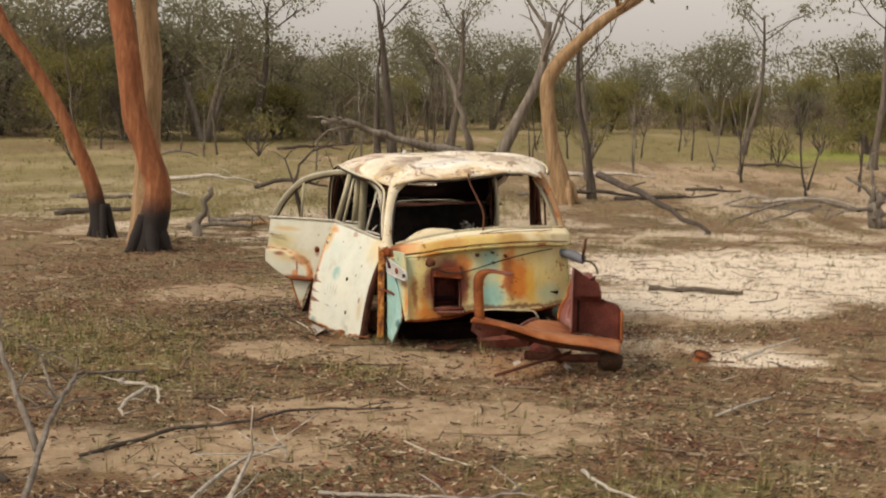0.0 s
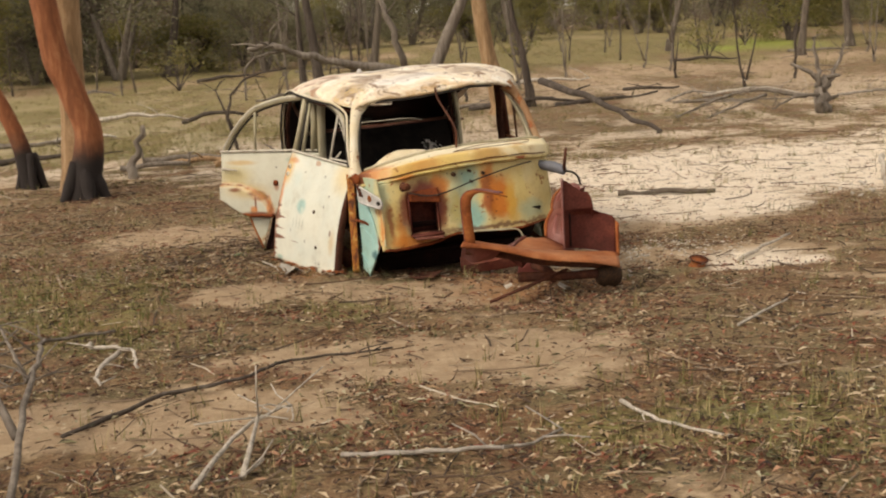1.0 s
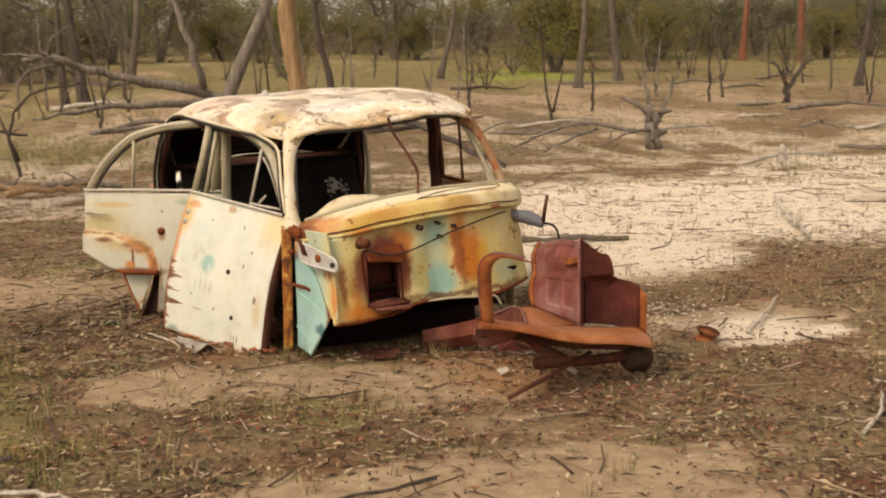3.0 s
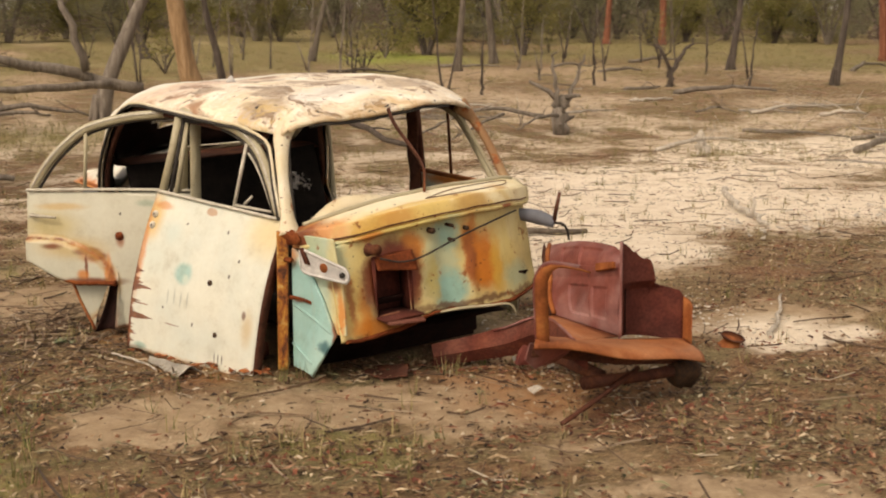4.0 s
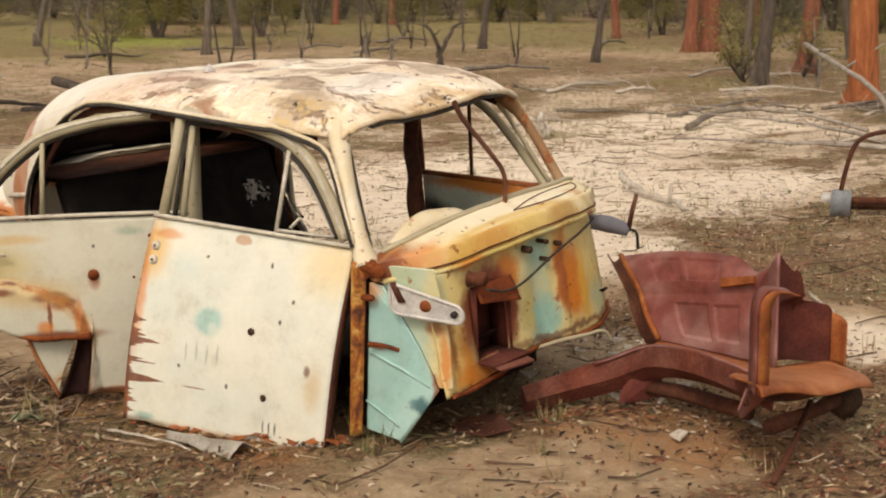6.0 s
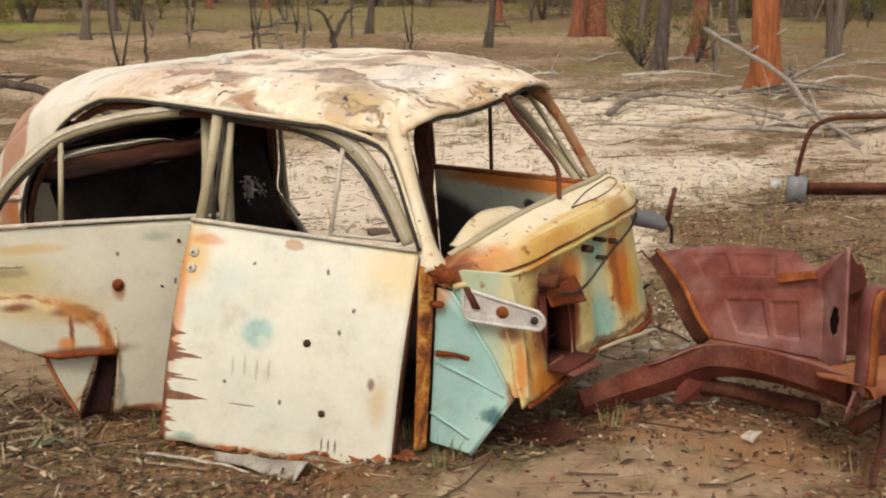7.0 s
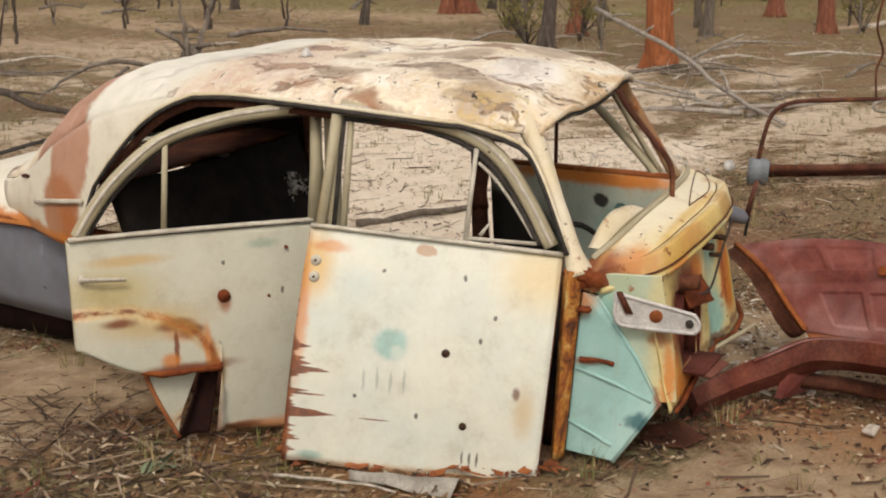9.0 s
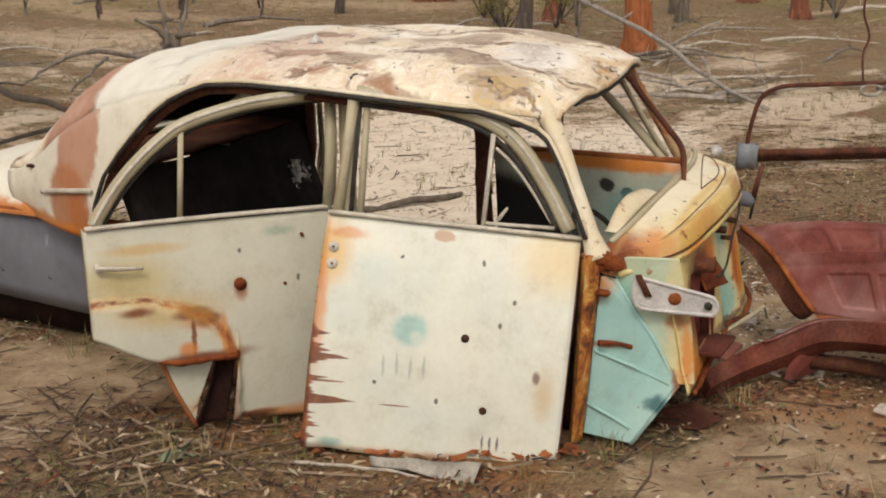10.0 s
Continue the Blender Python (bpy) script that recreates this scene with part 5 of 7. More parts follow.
ringpts = [Vector((0.95, 0.32, 0.42)) + Vector((0.18 * math.cos(t), 0.11 * math.sin(t), 0.14 * math.sin(t))) for t in np.linspace(0, 2 * math.pi, 25)]
wheel = part("steering_wheel", tube(bmesh.new(), ringpts, 0.012, 8), rubber, car, "black steering wheel rim")
part("steering_column", tube(bmesh.new(), [(0.95, 0.31, 0.41), (0.95, 0.02, 0.32)], 0.02, 8), rubber, wheel)

# ---- rusted front chassis with the inner guard ----
front_end = thing("front_chassis", "maroon rusted front chassis rail with inner guard, lying on the ground", "car part")
TR, FR, BR = Vector((1.0, 8.92, 0.49)), Vector((0.89, 8.69, 0.375)), Vector((0.82, 8.52, 0.225))
TF, FF, BF = Vector((1.01, 8.08, 0.60)), Vector((0.935, 8.10, 0.475)), Vector((0.925, 8.09, 0.20))


def guard(u, v):
    """A lower face to v = 0.45, then a fold and the upper slope."""
    lo, mid, hi = BR + (BF - BR) * u, FR + (FF - FR) * u, TR + (TF - TR) * u
    hi = hi + Vector((0, 0, 0.025 * math.sin(math.pi * min(1, u / 0.8)) - 0.06 * math.exp(-((u - 0.88) / 0.07) ** 2)))
    if v < 0.45:
        p, out = lo + (mid - lo) * (v / 0.45), Vector((-0.96, -0.2, 0.2))
        p = p + out * 0.02 * math.sin(math.pi * v / 0.45)
    else:
        w = (v - 0.45) / 0.55
        p, out = mid + (hi - mid) * w, Vector((-0.6, -0.1, 0.8))
        p = p + out * (0.03 * math.sin(math.pi * w ** 0.8))
    for cu, cv, ru, rv in ((0.28, 0.72, 0.10, 0.15), (0.55, 0.72, 0.12, 0.15), (0.42, 0.23, 0.14, 0.14), (0.72, 0.23, 0.10, 0.12)):
        if abs(u - cu) < ru and abs(v - cv) < rv:
            p = p - out * 0.010
    return p + out * 0.005 * wobble(u * 4, v * 4, 1, 51)


part("inner_guard", sheet(guard, 90, 80, 0.005), maroon, front_end, "maroon inner guard with pressed panels and dusty bloom")
part("guard_flange", sheet(lambda u, v: guard(0, u) + Vector((0.02, 0.11, -0.01)) * v + Vector((0, 0, -0.035 * math.sin(math.pi * v))), 14, 5, 0.005), dark_rust, front_end, "dark folded rear flange")
part("guard_bead", tube(bmesh.new(), [guard(0, v) + Vector((-0.004, 0, 0.004)) for v in np.linspace(0, 1, 12)], 0.012, 6), orange_rust, front_end)
RAIL = smooth_line([(0.27, 8.72, 0.04), (0.47, 8.66, 0.07), (0.60, 8.57, 0.11), (0.69, 8.43, 0.18), (0.66, 8.20, 0.22), (0.60, 7.98, 0.235), (0.54, 7.76, 0.235)])
part("chassis_rail", tube(bmesh.new(), RAIL, [0.055, 0.07, 0.078, 0.075, 0.07], 4, 0.55, (0, 0, 1)), rail_rust, front_end, "curved box-section chassis rail", smooth=False)
part("rail_top_edge", tube(bmesh.new(), [q + Vector((-0.028, 0, 0.066)) for q in RAIL[10:]], 0.006, 6), maroon, front_end)
part("guard_ledge", sheet(lambda u, v: guard(0.96 * u, 0) * (1 - v) + (RAIL[min(len(RAIL) - 1, 18 + int(u * (len(RAIL) - 19)))] + Vector((-0.03, 0, 0.06))) * v, 20, 3, 0.004), shelf_rust, front_end)
part("rail_foot", plate([(0.62, 8.52, 0.0), (0.78, 8.48, 0.0), (0.76, 8.44, 0.12), (0.64, 8.50, 0.10)], (0.0, 0.03, 0)), maroon, front_end, smooth=False)


def gusset(u, v):
    top = lerp_table([(0.0, 0.655), (0.12, 0.64), (0.5, 0.575), (0.9, 0.505), (1.0, 0.50)], u)
    z = 0.20 + (top - 0.20) * v
    return Vector((0.852 + 0.09 * u + 0.008 * math.sin(math.pi * u) - 0.008 * (1 - v), 7.975 + 0.165 * u, z + 0.004 * wobble(u * 4, v * 6, 1, 6)))


part("side_gusset", sheet(gusset, 24, 44, 0.006, lambda u, v: ((u - 0.36) / 0.18) ** 2 + ((v - 0.42) / 0.14) ** 2 > 1), maroon, front_end, "peaked side gusset with an oval hole", smooth=False)


# Added dark plate gives the oval hole its inner shade.
part("gusset_back", plate([(0.89, 8.0, 0.24), (0.965, 8.13, 0.24), (0.965, 8.13, 0.49), (0.89, 8.0, 0.60)], (0.006, 0, 0)), shade_rust, front_end, smooth=False)


def torn_face(u, v):
    top = lerp_table([(0.0, 0.655), (0.07, 0.64), (0.18, 0.615), (0.36, 0.575), (0.52, 0.56), (0.58, 0.52), (0.60, 0.455), (0.75, 0.435), (0.94, 0.42), (1.0, 0.39)], u) + 0.008 * wobble(u, 0, 16, 52)
    lo = 0.235 - 0.05 * u
    z = lo + (top - lo) * v
    sunk = 0.035 + 0.05 * max(0.0, min(1.0, (0.47 - z) / 0.04))
    return Vector((0.855 + 0.31 * u, 7.972 - 0.01 * u + sunk * math.sin(math.pi * min(1, u * 1.06)) ** 0.7, z))


part("torn_face_panel", sheet(torn_face, 48, 40, 0.006), face_rust, front_end, "jagged torn front panel, maroon rust with shade in its tone", smooth=False)
part("face_edge", tube(bmesh.new(), [torn_face(0, v) + Vector((-0.004, -0.003, 0)) for v in np.linspace(0, 1, 10)], 0.007, 6), maroon, front_end)
part("side_return", sheet(lambda u, v: torn_face(1, v) + Vector((0.012 * math.sin(math.pi * u), -0.075 * u, -0.03 * u * v)), 6, 8, 0.006), orange_rust, front_end, "orange-brown folded side return")


def shelf(u, v):
    p = Vector((0.20, 7.50, 0.385)) * (1 - u) + Vector((1.14, 7.74, 0.165)) * u
    q = Vector((0.30, 7.70, 0.355)) * (1 - u) + Vector((1.17, 7.97, 0.19)) * u + Vector((0, 0.14, -0.04)) * math.sin(math.pi * min(1, u * 1.1)) ** 0.7
    r = p * (1 - v) + q * v
    lip = max(0, 0.25 - v) / 0.25
    return r + Vector((0, 0.01 * lip, -0.03 * lip * lip + 0.010 * math.sin(9 * u) * (1 - v)))


part("front_crossmember", sheet(shelf, 36, 10, 0.007), shelf_rust, front_end, "bent orange-brown crossmember")
part("crossmember_web", sheet(lambda u, v: shelf(u, 0.35) + Vector((0, 0.03, -0.015 - 0.06 * v)), 20, 4, 0.006), dark_rust, front_end)


def strap(pts, wide, thick=0.007):
    line = smooth_line(pts, 8)
    return sheet(lambda u, v: line[min(len(line) - 1, int(round(u * (len(line) - 1))))] + Vector(wide) * (v - 0.5), len(line) - 1, 2, thick)


STRUT = [(0.255, 7.585, 0.34), (0.245, 7.575, 0.46), (0.238, 7.57, 0.59), (0.25, 7.572, 0.64), (0.29, 7.58, 0.664), (0.36, 7.595, 0.655), (0.45, 7.615, 0.632)]
strut = part("bent_strut", strap(STRUT, (0.035, 0.055, 0)), maroon, front_end, "bent channel strut rising from the crossmember")
part("strut_flange", sheet(lambda u, v: smooth_line(STRUT, 8)[int(round(u * 48))] + Vector((-0.017, -0.027, 0)) + Vector((0.055 * v, 0.004 * v, -0.02 * v * u)), 48, 2, 0.006), orange_rust, strut)
part("lower_apron", plate([(0.22, 7.58, 0.36), (0.45, 7.64, 0.31), (0.40, 7.68, 0.25), (0.27, 7.64, 0.24), (0.21, 7.60, 0.29)], (0.0, 0.008, 0)), maroon, front_end, smooth=False)
part("suspension_arm", tube(bmesh.new(), [(0.55, 7.75, 0.12), (0.86, 7.80, 0.10), (1.12, 7.84, 0.10)], [0.03, 0.025, 0.03], 8), dark_rust, front_end)
part("hub_stub", tube(bmesh.new(), [(1.02, 7.82, 0.085), (1.06, 7.83, 0.085), (1.08, 7.83, 0.083), (1.12, 7.84, 0.08), (1.16, 7.85, 0.08)], [0.045, 0.06, 0.05, 0.058, 0.04], 12, rough=0.5), hole_mat, front_end, "black hub lump")
part("track_rod", tube(bmesh.new(), [(0.84, 7.80, 0.14), (0.60, 7.68, 0.08), (0.36, 7.58, 0.02)], 0.011, 6), dark_rust, front_end, "thin rod sloping to the ground")
part("guard_bracket", plate([guard(0.70, 0.56) + Vector((-0.012, 0, 0.012)), guard(0.95, 0.58) + Vector((-0.02, 0, 0.02)), guard(0.96, 0.49) + Vector((-0.02, 0, 0.02)), guard(0.70, 0.47) + Vector((-0.012, 0, 0.012))], (-0.01, 0, 0.006)), orange_rust, front_end, smooth=False)

pipe = thing("rusty_pipe", "rusty pipe lying on the sand beside the chassis", "pipe")
part("pipe", tube(bmesh.new(), [(0.70, 8.60, 0.05), (0.77, 8.36, 0.055), (0.79, 8.03, 0.05)], 0.032, 10, rough=0.05), dark_rust, pipe)


# ---- trees ----
red_bark = barked("salmon_red_bark", (0.26, 0.09, 0.036), (0.40, 0.18, 0.085), 0.55, 0.95)
tan_bark = barked("tan_bark", (0.30, 0.19, 0.10), (0.45, 0.31, 0.19))
red_bark2 = barked("red_brown_bark", (0.20, 0.07, 0.038), (0.30, 0.125, 0.072), 0.0, 0.25)
orange_bark = barked("orange_brown_bark", (0.30, 0.095, 0.033), (0.45, 0.18, 0.075), 0.0, 0.3)
grey_bark = barked("grey_dead_wood", (0.17, 0.145, 0.12), (0.30, 0.27, 0.23))
silver_bark = barked("silver_dead_wood", (0.30, 0.27, 0.235), (0.46, 0.43, 0.38))
scrub_bark = barked("grey_brown_bark", (0.11, 0.09, 0.07), (0.19, 0.16, 0.13))
dark_bark = barked("dark_bark", (0.07, 0.055, 0.045), (0.13, 0.11, 0.09))
pale_wood = barked("bleached_wood", (0.46, 0.42, 0.36), (0.66, 0.62, 0.55), scale=2)
# Leaf and scrub tones are lightened: the woods' haze is in the colour.
gum_leaf = leafy("hazed_gum_leaves", [(0.0, (0.18, 0.185, 0.12)), (0.4, (0.23, 0.23, 0.145)), (0.75, (0.28, 0.265, 0.17)), (1.0, (0.32, 0.29, 0.20))], thin=0.5)
bush_leaf = leafy("hazed_bush_leaves", [(0.0, (0.18, 0.18, 0.065)), (0.35, (0.24, 0.23, 0.08)), (0.7, (0.28, 0.255, 0.10)), (1.0, (0.31, 0.245, 0.13))], thin=0.5)
scrub_twig = leafy("hazed_dry_scrub", [(0.0, (0.17, 0.13, 0.11)), (0.5, (0.23, 0.175, 0.15)), (1.0, (0.29, 0.23, 0.20))], 0.9, 0.35)


def leaves(bm, centre, radius, count, size, rng, flat=0.7, droop=0.3):
    """A loose clump of small bent leaves."""
    for _ in range(count):
        d = Vector((rng.gauss(0, 1), rng.gauss(0, 1), rng.gauss(0, 1) * flat))
        q = Vector(centre) + d * (radius * 0.55)
        a = Vector((rng.uniform(-1, 1), rng.uniform(-1, 1), rng.uniform(-1, 0.5) - droop)).normalized()
        s = a.orthogonal()
        s.rotate(Euler((rng.uniform(0, 6), rng.uniform(0, 6), rng.uniform(0, 6))))
        s = (s - a * s.dot(a)).normalized()
        k = size * rng.uniform(0.6, 1.4)
        mid = q + a * k * 0.5
        v = [bm.verts.new(p) for p in (q, mid + s * k * 0.22, q + a * k, mid - s * k * 0.22)]
        bm.faces.new(v)


def limb(bm, tips, start, way, length, r, depth, rng, curl=0.35):
    """A crooked limb that forks; its ends go to tips."""
    pts, p, d = [Vector(start)], Vector(start), Vector(way).normalized()
    n = 5
    for _ in range(n):
        d = (d + Vector((rng.uniform(-1, 1), rng.uniform(-1, 1), rng.uniform(-0.6, 0.9))) * curl * 0.5).normalized()
        p = p + d * (length / n)
        pts.append(p.copy())
    tube(bm, pts, [r, r * 0.75, r * 0.5], 6 if r > 0.03 else 5)
    if depth == 0:
        tips.append(p.copy())
        return
    for _ in range(rng.choice((2, 2, 3))):
        k = rng.randint(2, n)
        w = (d + Vector((rng.uniform(-1, 1), rng.uniform(-1, 1), rng.uniform(-0.3, 0.9))) * 0.9).normalized()
        limb(bm, tips, pts[k], w, length * rng.uniform(0.55, 0.8), r * 0.5, depth - 1, rng, curl)
    tips.append(p.copy())


def gum_tree(label, base, path, radii, bark, seed, crown=True, limbs=5, reach=1.6, leaf_mat=None, clump=34, leaf=0.13, rough=0.12, depth=1, spread_r=0.42):
    """A tapered crooked trunk from path (offsets from base), limbs and a thin crown."""
    rng = random.Random(seed)
    t = thing("tree", label, "tree", Matrix.Translation(base))
    bm = bmesh.new()
    line = smooth_line(path, 6)
    tube(bm, line, radii, 12, rough=rough)
    for k in range(5):
        w = 2 * math.pi * k / 5 + rng.uniform(-0.4, 0.4)
        d = Vector((math.cos(w), math.sin(w), 0))
        tube(bm, smooth_line([Vector((0, 0, 0.42)) + d * radii[0] * 0.35, Vector((0, 0, 0.16)) + d * radii[0] * 0.75, d * radii[0] * 1.05 + Vector((0, 0, 0.03)), d * radii[0] * 1.5 + Vector((0, 0, -0.05))], 4), [radii[0] * 0.30, radii[0] * 0.36, radii[0] * 0.26, radii[0] * 0.12], 7, rough=0.15)
    tips = []
    arms = bmesh.new()
    for k in range(limbs):
        i = int(len(line) * rng.uniform(0.76, 0.98))
        q = line[min(i, len(line) - 1)]
        w = rng.uniform(0, 6.28)
        limb(arms, tips, q, (math.cos(w), math.sin(w), rng.uniform(0.5, 1.3)), reach * rng.uniform(0.7, 1.2), radii[-1] * 0.7, depth, rng)
    part("trunk", bm, bark, t)
    if limbs:
        tagged(part("branchwork", arms, bark, t), kind="stuff")
    else:
        arms.free()
    if crown and tips:
        lb = bmesh.new()
        for q in tips + [line[-1]]:
            leaves(lb, q, spread_r * rng.uniform(0.7, 1.4), clump, leaf, rng)
        part("crown", lb, leaf_mat or gum_leaf, t, "thin grey-green leaves")
    return t


def on_ground(x, y, dz=0.0):
    return (x, y, height(x, y) + dz)


gum_tree("gum tree with orange-red bark, charred black at its foot", on_ground(-3.58, 14.5), [(0, 0, -0.1), (0.04, 0, 0.25), (0.10, 0, 0.72), (-0.02, 0, 1.15), (-0.17, 0, 1.6), (-0.24, 0, 2.2), (-0.38, 0.1, 2.95), (-0.5, 0.2, 4.2), (-0.3, 0.3, 5.6)], [0.23, 0.17, 0.155, 0.15, 0.145, 0.14, 0.135, 0.11, 0.08], red_bark, 3, reach=2.2)
gum_tree("grey-brown gum trunk standing close behind the red one", on_ground(-3.78, 15.1), [(0, 0, -0.1), (0.0, 0, 0.4), (0.02, 0, 1.2), (0.05, 0, 2.2), (0.0, 0, 3.3), (0.1, 0, 5.2)], [0.22, 0.17, 0.15, 0.14, 0.12, 0.08], tan_bark, 5, reach=2.0)
gum_tree("slender leaning gum with orange bark", on_ground(-4.5, 15.7), [(0, 0, -0.1), (-0.04, 0, 0.2), (-0.13, 0, 0.65), (-0.42, 0, 1.35), (-0.85, 0, 2.1), (-1.3, 0, 2.75), (-1.7, 0.2, 3.8), (-1.9, 0.3, 5.0)], [0.15, 0.11, 0.095, 0.09, 0.085, 0.08, 0.06, 0.04], red_bark, 7, reach=1.8)
gum_tree("kinked tan gum with a sparse drooping crown", on_ground(1.95, 22.4), [(0, 0, -0.1), (-0.12, 0, 0.5), (-0.25, 0, 1.0), (-0.38, 0, 2.0), (-0.28, 0, 2.4), (0.05, 0, 2.8), (0.65, 0, 3.35), (1.3, 0, 3.8), (1.9, 0.2, 4.6)], [0.22, 0.17, 0.14, 0.13, 0.13, 0.12, 0.10, 0.09, 0.06], tan_bark, 11, limbs=9, reach=1.3, leaf=0.15, clump=26)
gum_tree("grey leaning dead trunk behind the car", on_ground(0.6, 24.3), [(0, 0, -0.1), (0.15, 0, 0.6), (0.5, 0, 1.4), (0.95, 0, 2.4), (1.1, 0, 3.4)], [0.16, 0.13, 0.115, 0.09, 0.06], grey_bark, 13, crown=False, limbs=4, reach=1.2)
gum_tree("dark slender dead trunk beside the tan gum", on_ground(2.55, 23.5), [(0, 0, -0.1), (-0.1, 0, 0.9), (-0.3, 0, 1.8), (-0.35, 0, 3.0)], [0.08, 0.06, 0.05, 0.03], dark_bark, 17, crown=False, limbs=3, reach=0.9)
gum_tree("tall dark dead trunk above the scrub", on_ground(-1.8, 32.5), [(0, 0, -0.2), (-0.1, 0, 1.0), (-0.2, 0, 1.9), (-0.35, 0, 3.2), (-0.5, 0, 4.2)], [0.15, 0.12, 0.11, 0.08, 0.04], dark_bark, 19, crown=False, limbs=3, reach=1.5)
gum_tree("dark thin trunk in the scrub", on_ground(-2.25, 33), [(0, 0, -0.2), (-0.05, 0, 1.2), (-0.05, 0, 2.6)], [0.11, 0.08, 0.04], dark_bark, 21, crown=False, limbs=3, reach=1.3)
RED = [(13.6, 16.45, 0.25, -0.1), (18.7, 21.4, 0.20, 0.35), (23.2, 28.7, 0.20, 0.25), (24.0, 28.7, 0.34, 0.10), (28.5, 37, 0.16, -0.2), (36, 37, 0.18, 0.3), (31, 55, 0.2, 0.0), (29, 57, 0.18, 0.2), (24, 18, 0.22, -0.2), (30, 22, 0.25, 0.2), (27, 14, 0.2, 0.2)]
for k, (x, y, r, lean) in enumerate(RED):
    gum_tree("gum tree with red-brown bark", on_ground(x, y), [(0, 0, -0.1), (lean * 0.2, 0, 0.6), (lean * 0.7, 0, 1.8), (lean * 1.2, 0, 3.2), (lean * 1.5, 0.2, 5.0), (lean * 2, 0.1, 7)], [r * 1.05, r * 0.9, r * 0.8, r * 0.7, r * 0.5, r * 0.3], red_bark2 if k else orange_bark, 40 + k, reach=2.2)
GREY = [(15.4, 19.9, 0.15, 0.3), (17.4, 21.9, 0.10, 0.15), (24, 24, 0.12, -0.5), (18, 27, 0.1, 0.3), (21, 19.5, 0.13, 0.4), (23.5, 21, 0.1, -0.3), (27, 30, 0.14, 0.2), (12, 36, 0.12, 0.2), (15, 40, 0.14, -0.2), (20, 34, 0.12, 0.3), (-0.5, 45, 0.16, 0.3), (5, 48, 0.15, -0.4), (-8, 46, 0.18, 0.4), (-11, 50, 0.18, -0.3), (10, 44, 0.12, 0.5)]
for k, (x, y, r, lean) in enumerate(GREY):
    gum_tree("bare grey weathered tree trunk", on_ground(x, y), [(0, 0, -0.1), (lean * 0.4, 0, 0.8), (lean * 1.0, 0, 2.0), (lean * 1.3, 0.2, 3.6), (lean * 1.2, 0.2, 5)], [r * 1.1, r * 0.85, r * 0.7, r * 0.5, r * 0.3], scrub_bark if k % 3 else dark_bark, 80 + k, crown=k > 6, limbs=5, reach=1.5)


# dense bush trees: built once each, then copied round the edge of the clearing
def bush_tree(label, seed, tall, wide, leaf_mat, bark, clump=115, leaf=0.18, stems=4):
    rng = random.Random(seed)
    t = thing("bush_tree", label, "tree", Matrix.Translation((0, 0, -50)), group="woodland edge")
    wood, crown, tips = bmesh.new(), bmesh.new(), []
    for k in range(stems):
        w = rng.uniform(0, 6.28)
        lean = Vector((math.cos(w), math.sin(w), 0)) * wide * 0.28
        line = smooth_line([(0, 0, -0.3), lean * 0.4 + Vector((0, 0, tall * 0.25)), lean * 0.9 + Vector((0, 0, tall * 0.55))], 4)
        tube(wood, line, [0.16, 0.11, 0.07], 7)
        for _ in range(3):
            w = rng.uniform(0, 6.28)
            limb(wood, tips, line[-1 - rng.randint(0, 3)], (math.cos(w), math.sin(w), rng.uniform(0.4, 1.5)), tall * 0.3, 0.06, 1, rng)
    for q in tips:
        leaves(crown, q, wide * 0.15 * rng.uniform(0.7, 1.3), clump, leaf, rng, 0.6)
    for _ in range(26):
        w, d = rng.uniform(0, 6.28), wide * rng.uniform(0.15, 0.55)
        leaves(crown, (d * math.cos(w), d * math.sin(w), tall * rng.uniform(0.08, 0.6)), wide * 0.13, clump, leaf * 0.9, rng, 0.8)
    part("trunk", wood, bark, t)
    part("crown", crown, leaf_mat, t)
    return t


KINDS = [bush_tree("olive-green bushy gum at the clearing's edge", 101, 6.2, 5.0, bush_leaf, dark_bark), bush_tree("grey-green mallee gum at the clearing's edge", 102, 7.2, 5.5, gum_leaf, grey_bark),
         bush_tree("low olive acacia bush", 103, 4.2, 4.6, bush_leaf, dark_bark, 125), bush_tree("dry grey-brown scrub tree", 104, 5.0, 4.5, scrub_twig, grey_bark, 110, 0.18), bush_tree("dark gum in the woods", 105, 6.6, 5.2, gum_leaf, dark_bark, 110)]
rng = random.Random(77)
spots = []
for k in range(215):
    for _ in range(20):
        ang = radians(rng.uniform(-24, 80))
        near = 43 if ang < radians(-3) else 62 if ang < radians(42) else 46
        d = near + rng.uniform(0, 36) ** 1.0
        x, y = d * math.sin(ang), 3 + d * math.cos(ang)
        if all(math.hypot(x - a, y - b2) > 2.4 for a, b2 in spots):
            spots.append((x, y))
            break
for k, (x, y) in enumerate(spots):
    d = math.hypot(x, y)
    s = rng.uniform(0.58, 0.92) * (0.72 + 0.0045 * d) * (0.7 if x > -0.13 * y else 0.88)
    m = pose(*on_ground(x, y), 0, 0, rng.uniform(0, 360))
    ob = copy_thing(KINDS[k % 5], m)
    ob.scale = (s * 1.1, s * 1.1, s * rng.uniform(0.85, 1.1))
for k, (x, y, s) in enumerate([(15.6, 47.5, 0.75), (-14, 42, 0.6), (24, 58, 0.7), (46, 38, 0.7), (42, 30, 0.65), (52, 30, 0.8), (-24, 48, 0.8), (19, 46, 0.5)]):
    ob = copy_thing(KINDS[(2, 0, 1)[k % 3]], pose(*on_ground(x, y), 0, 0, 70 * k))
    ob.scale = (s, s, s)
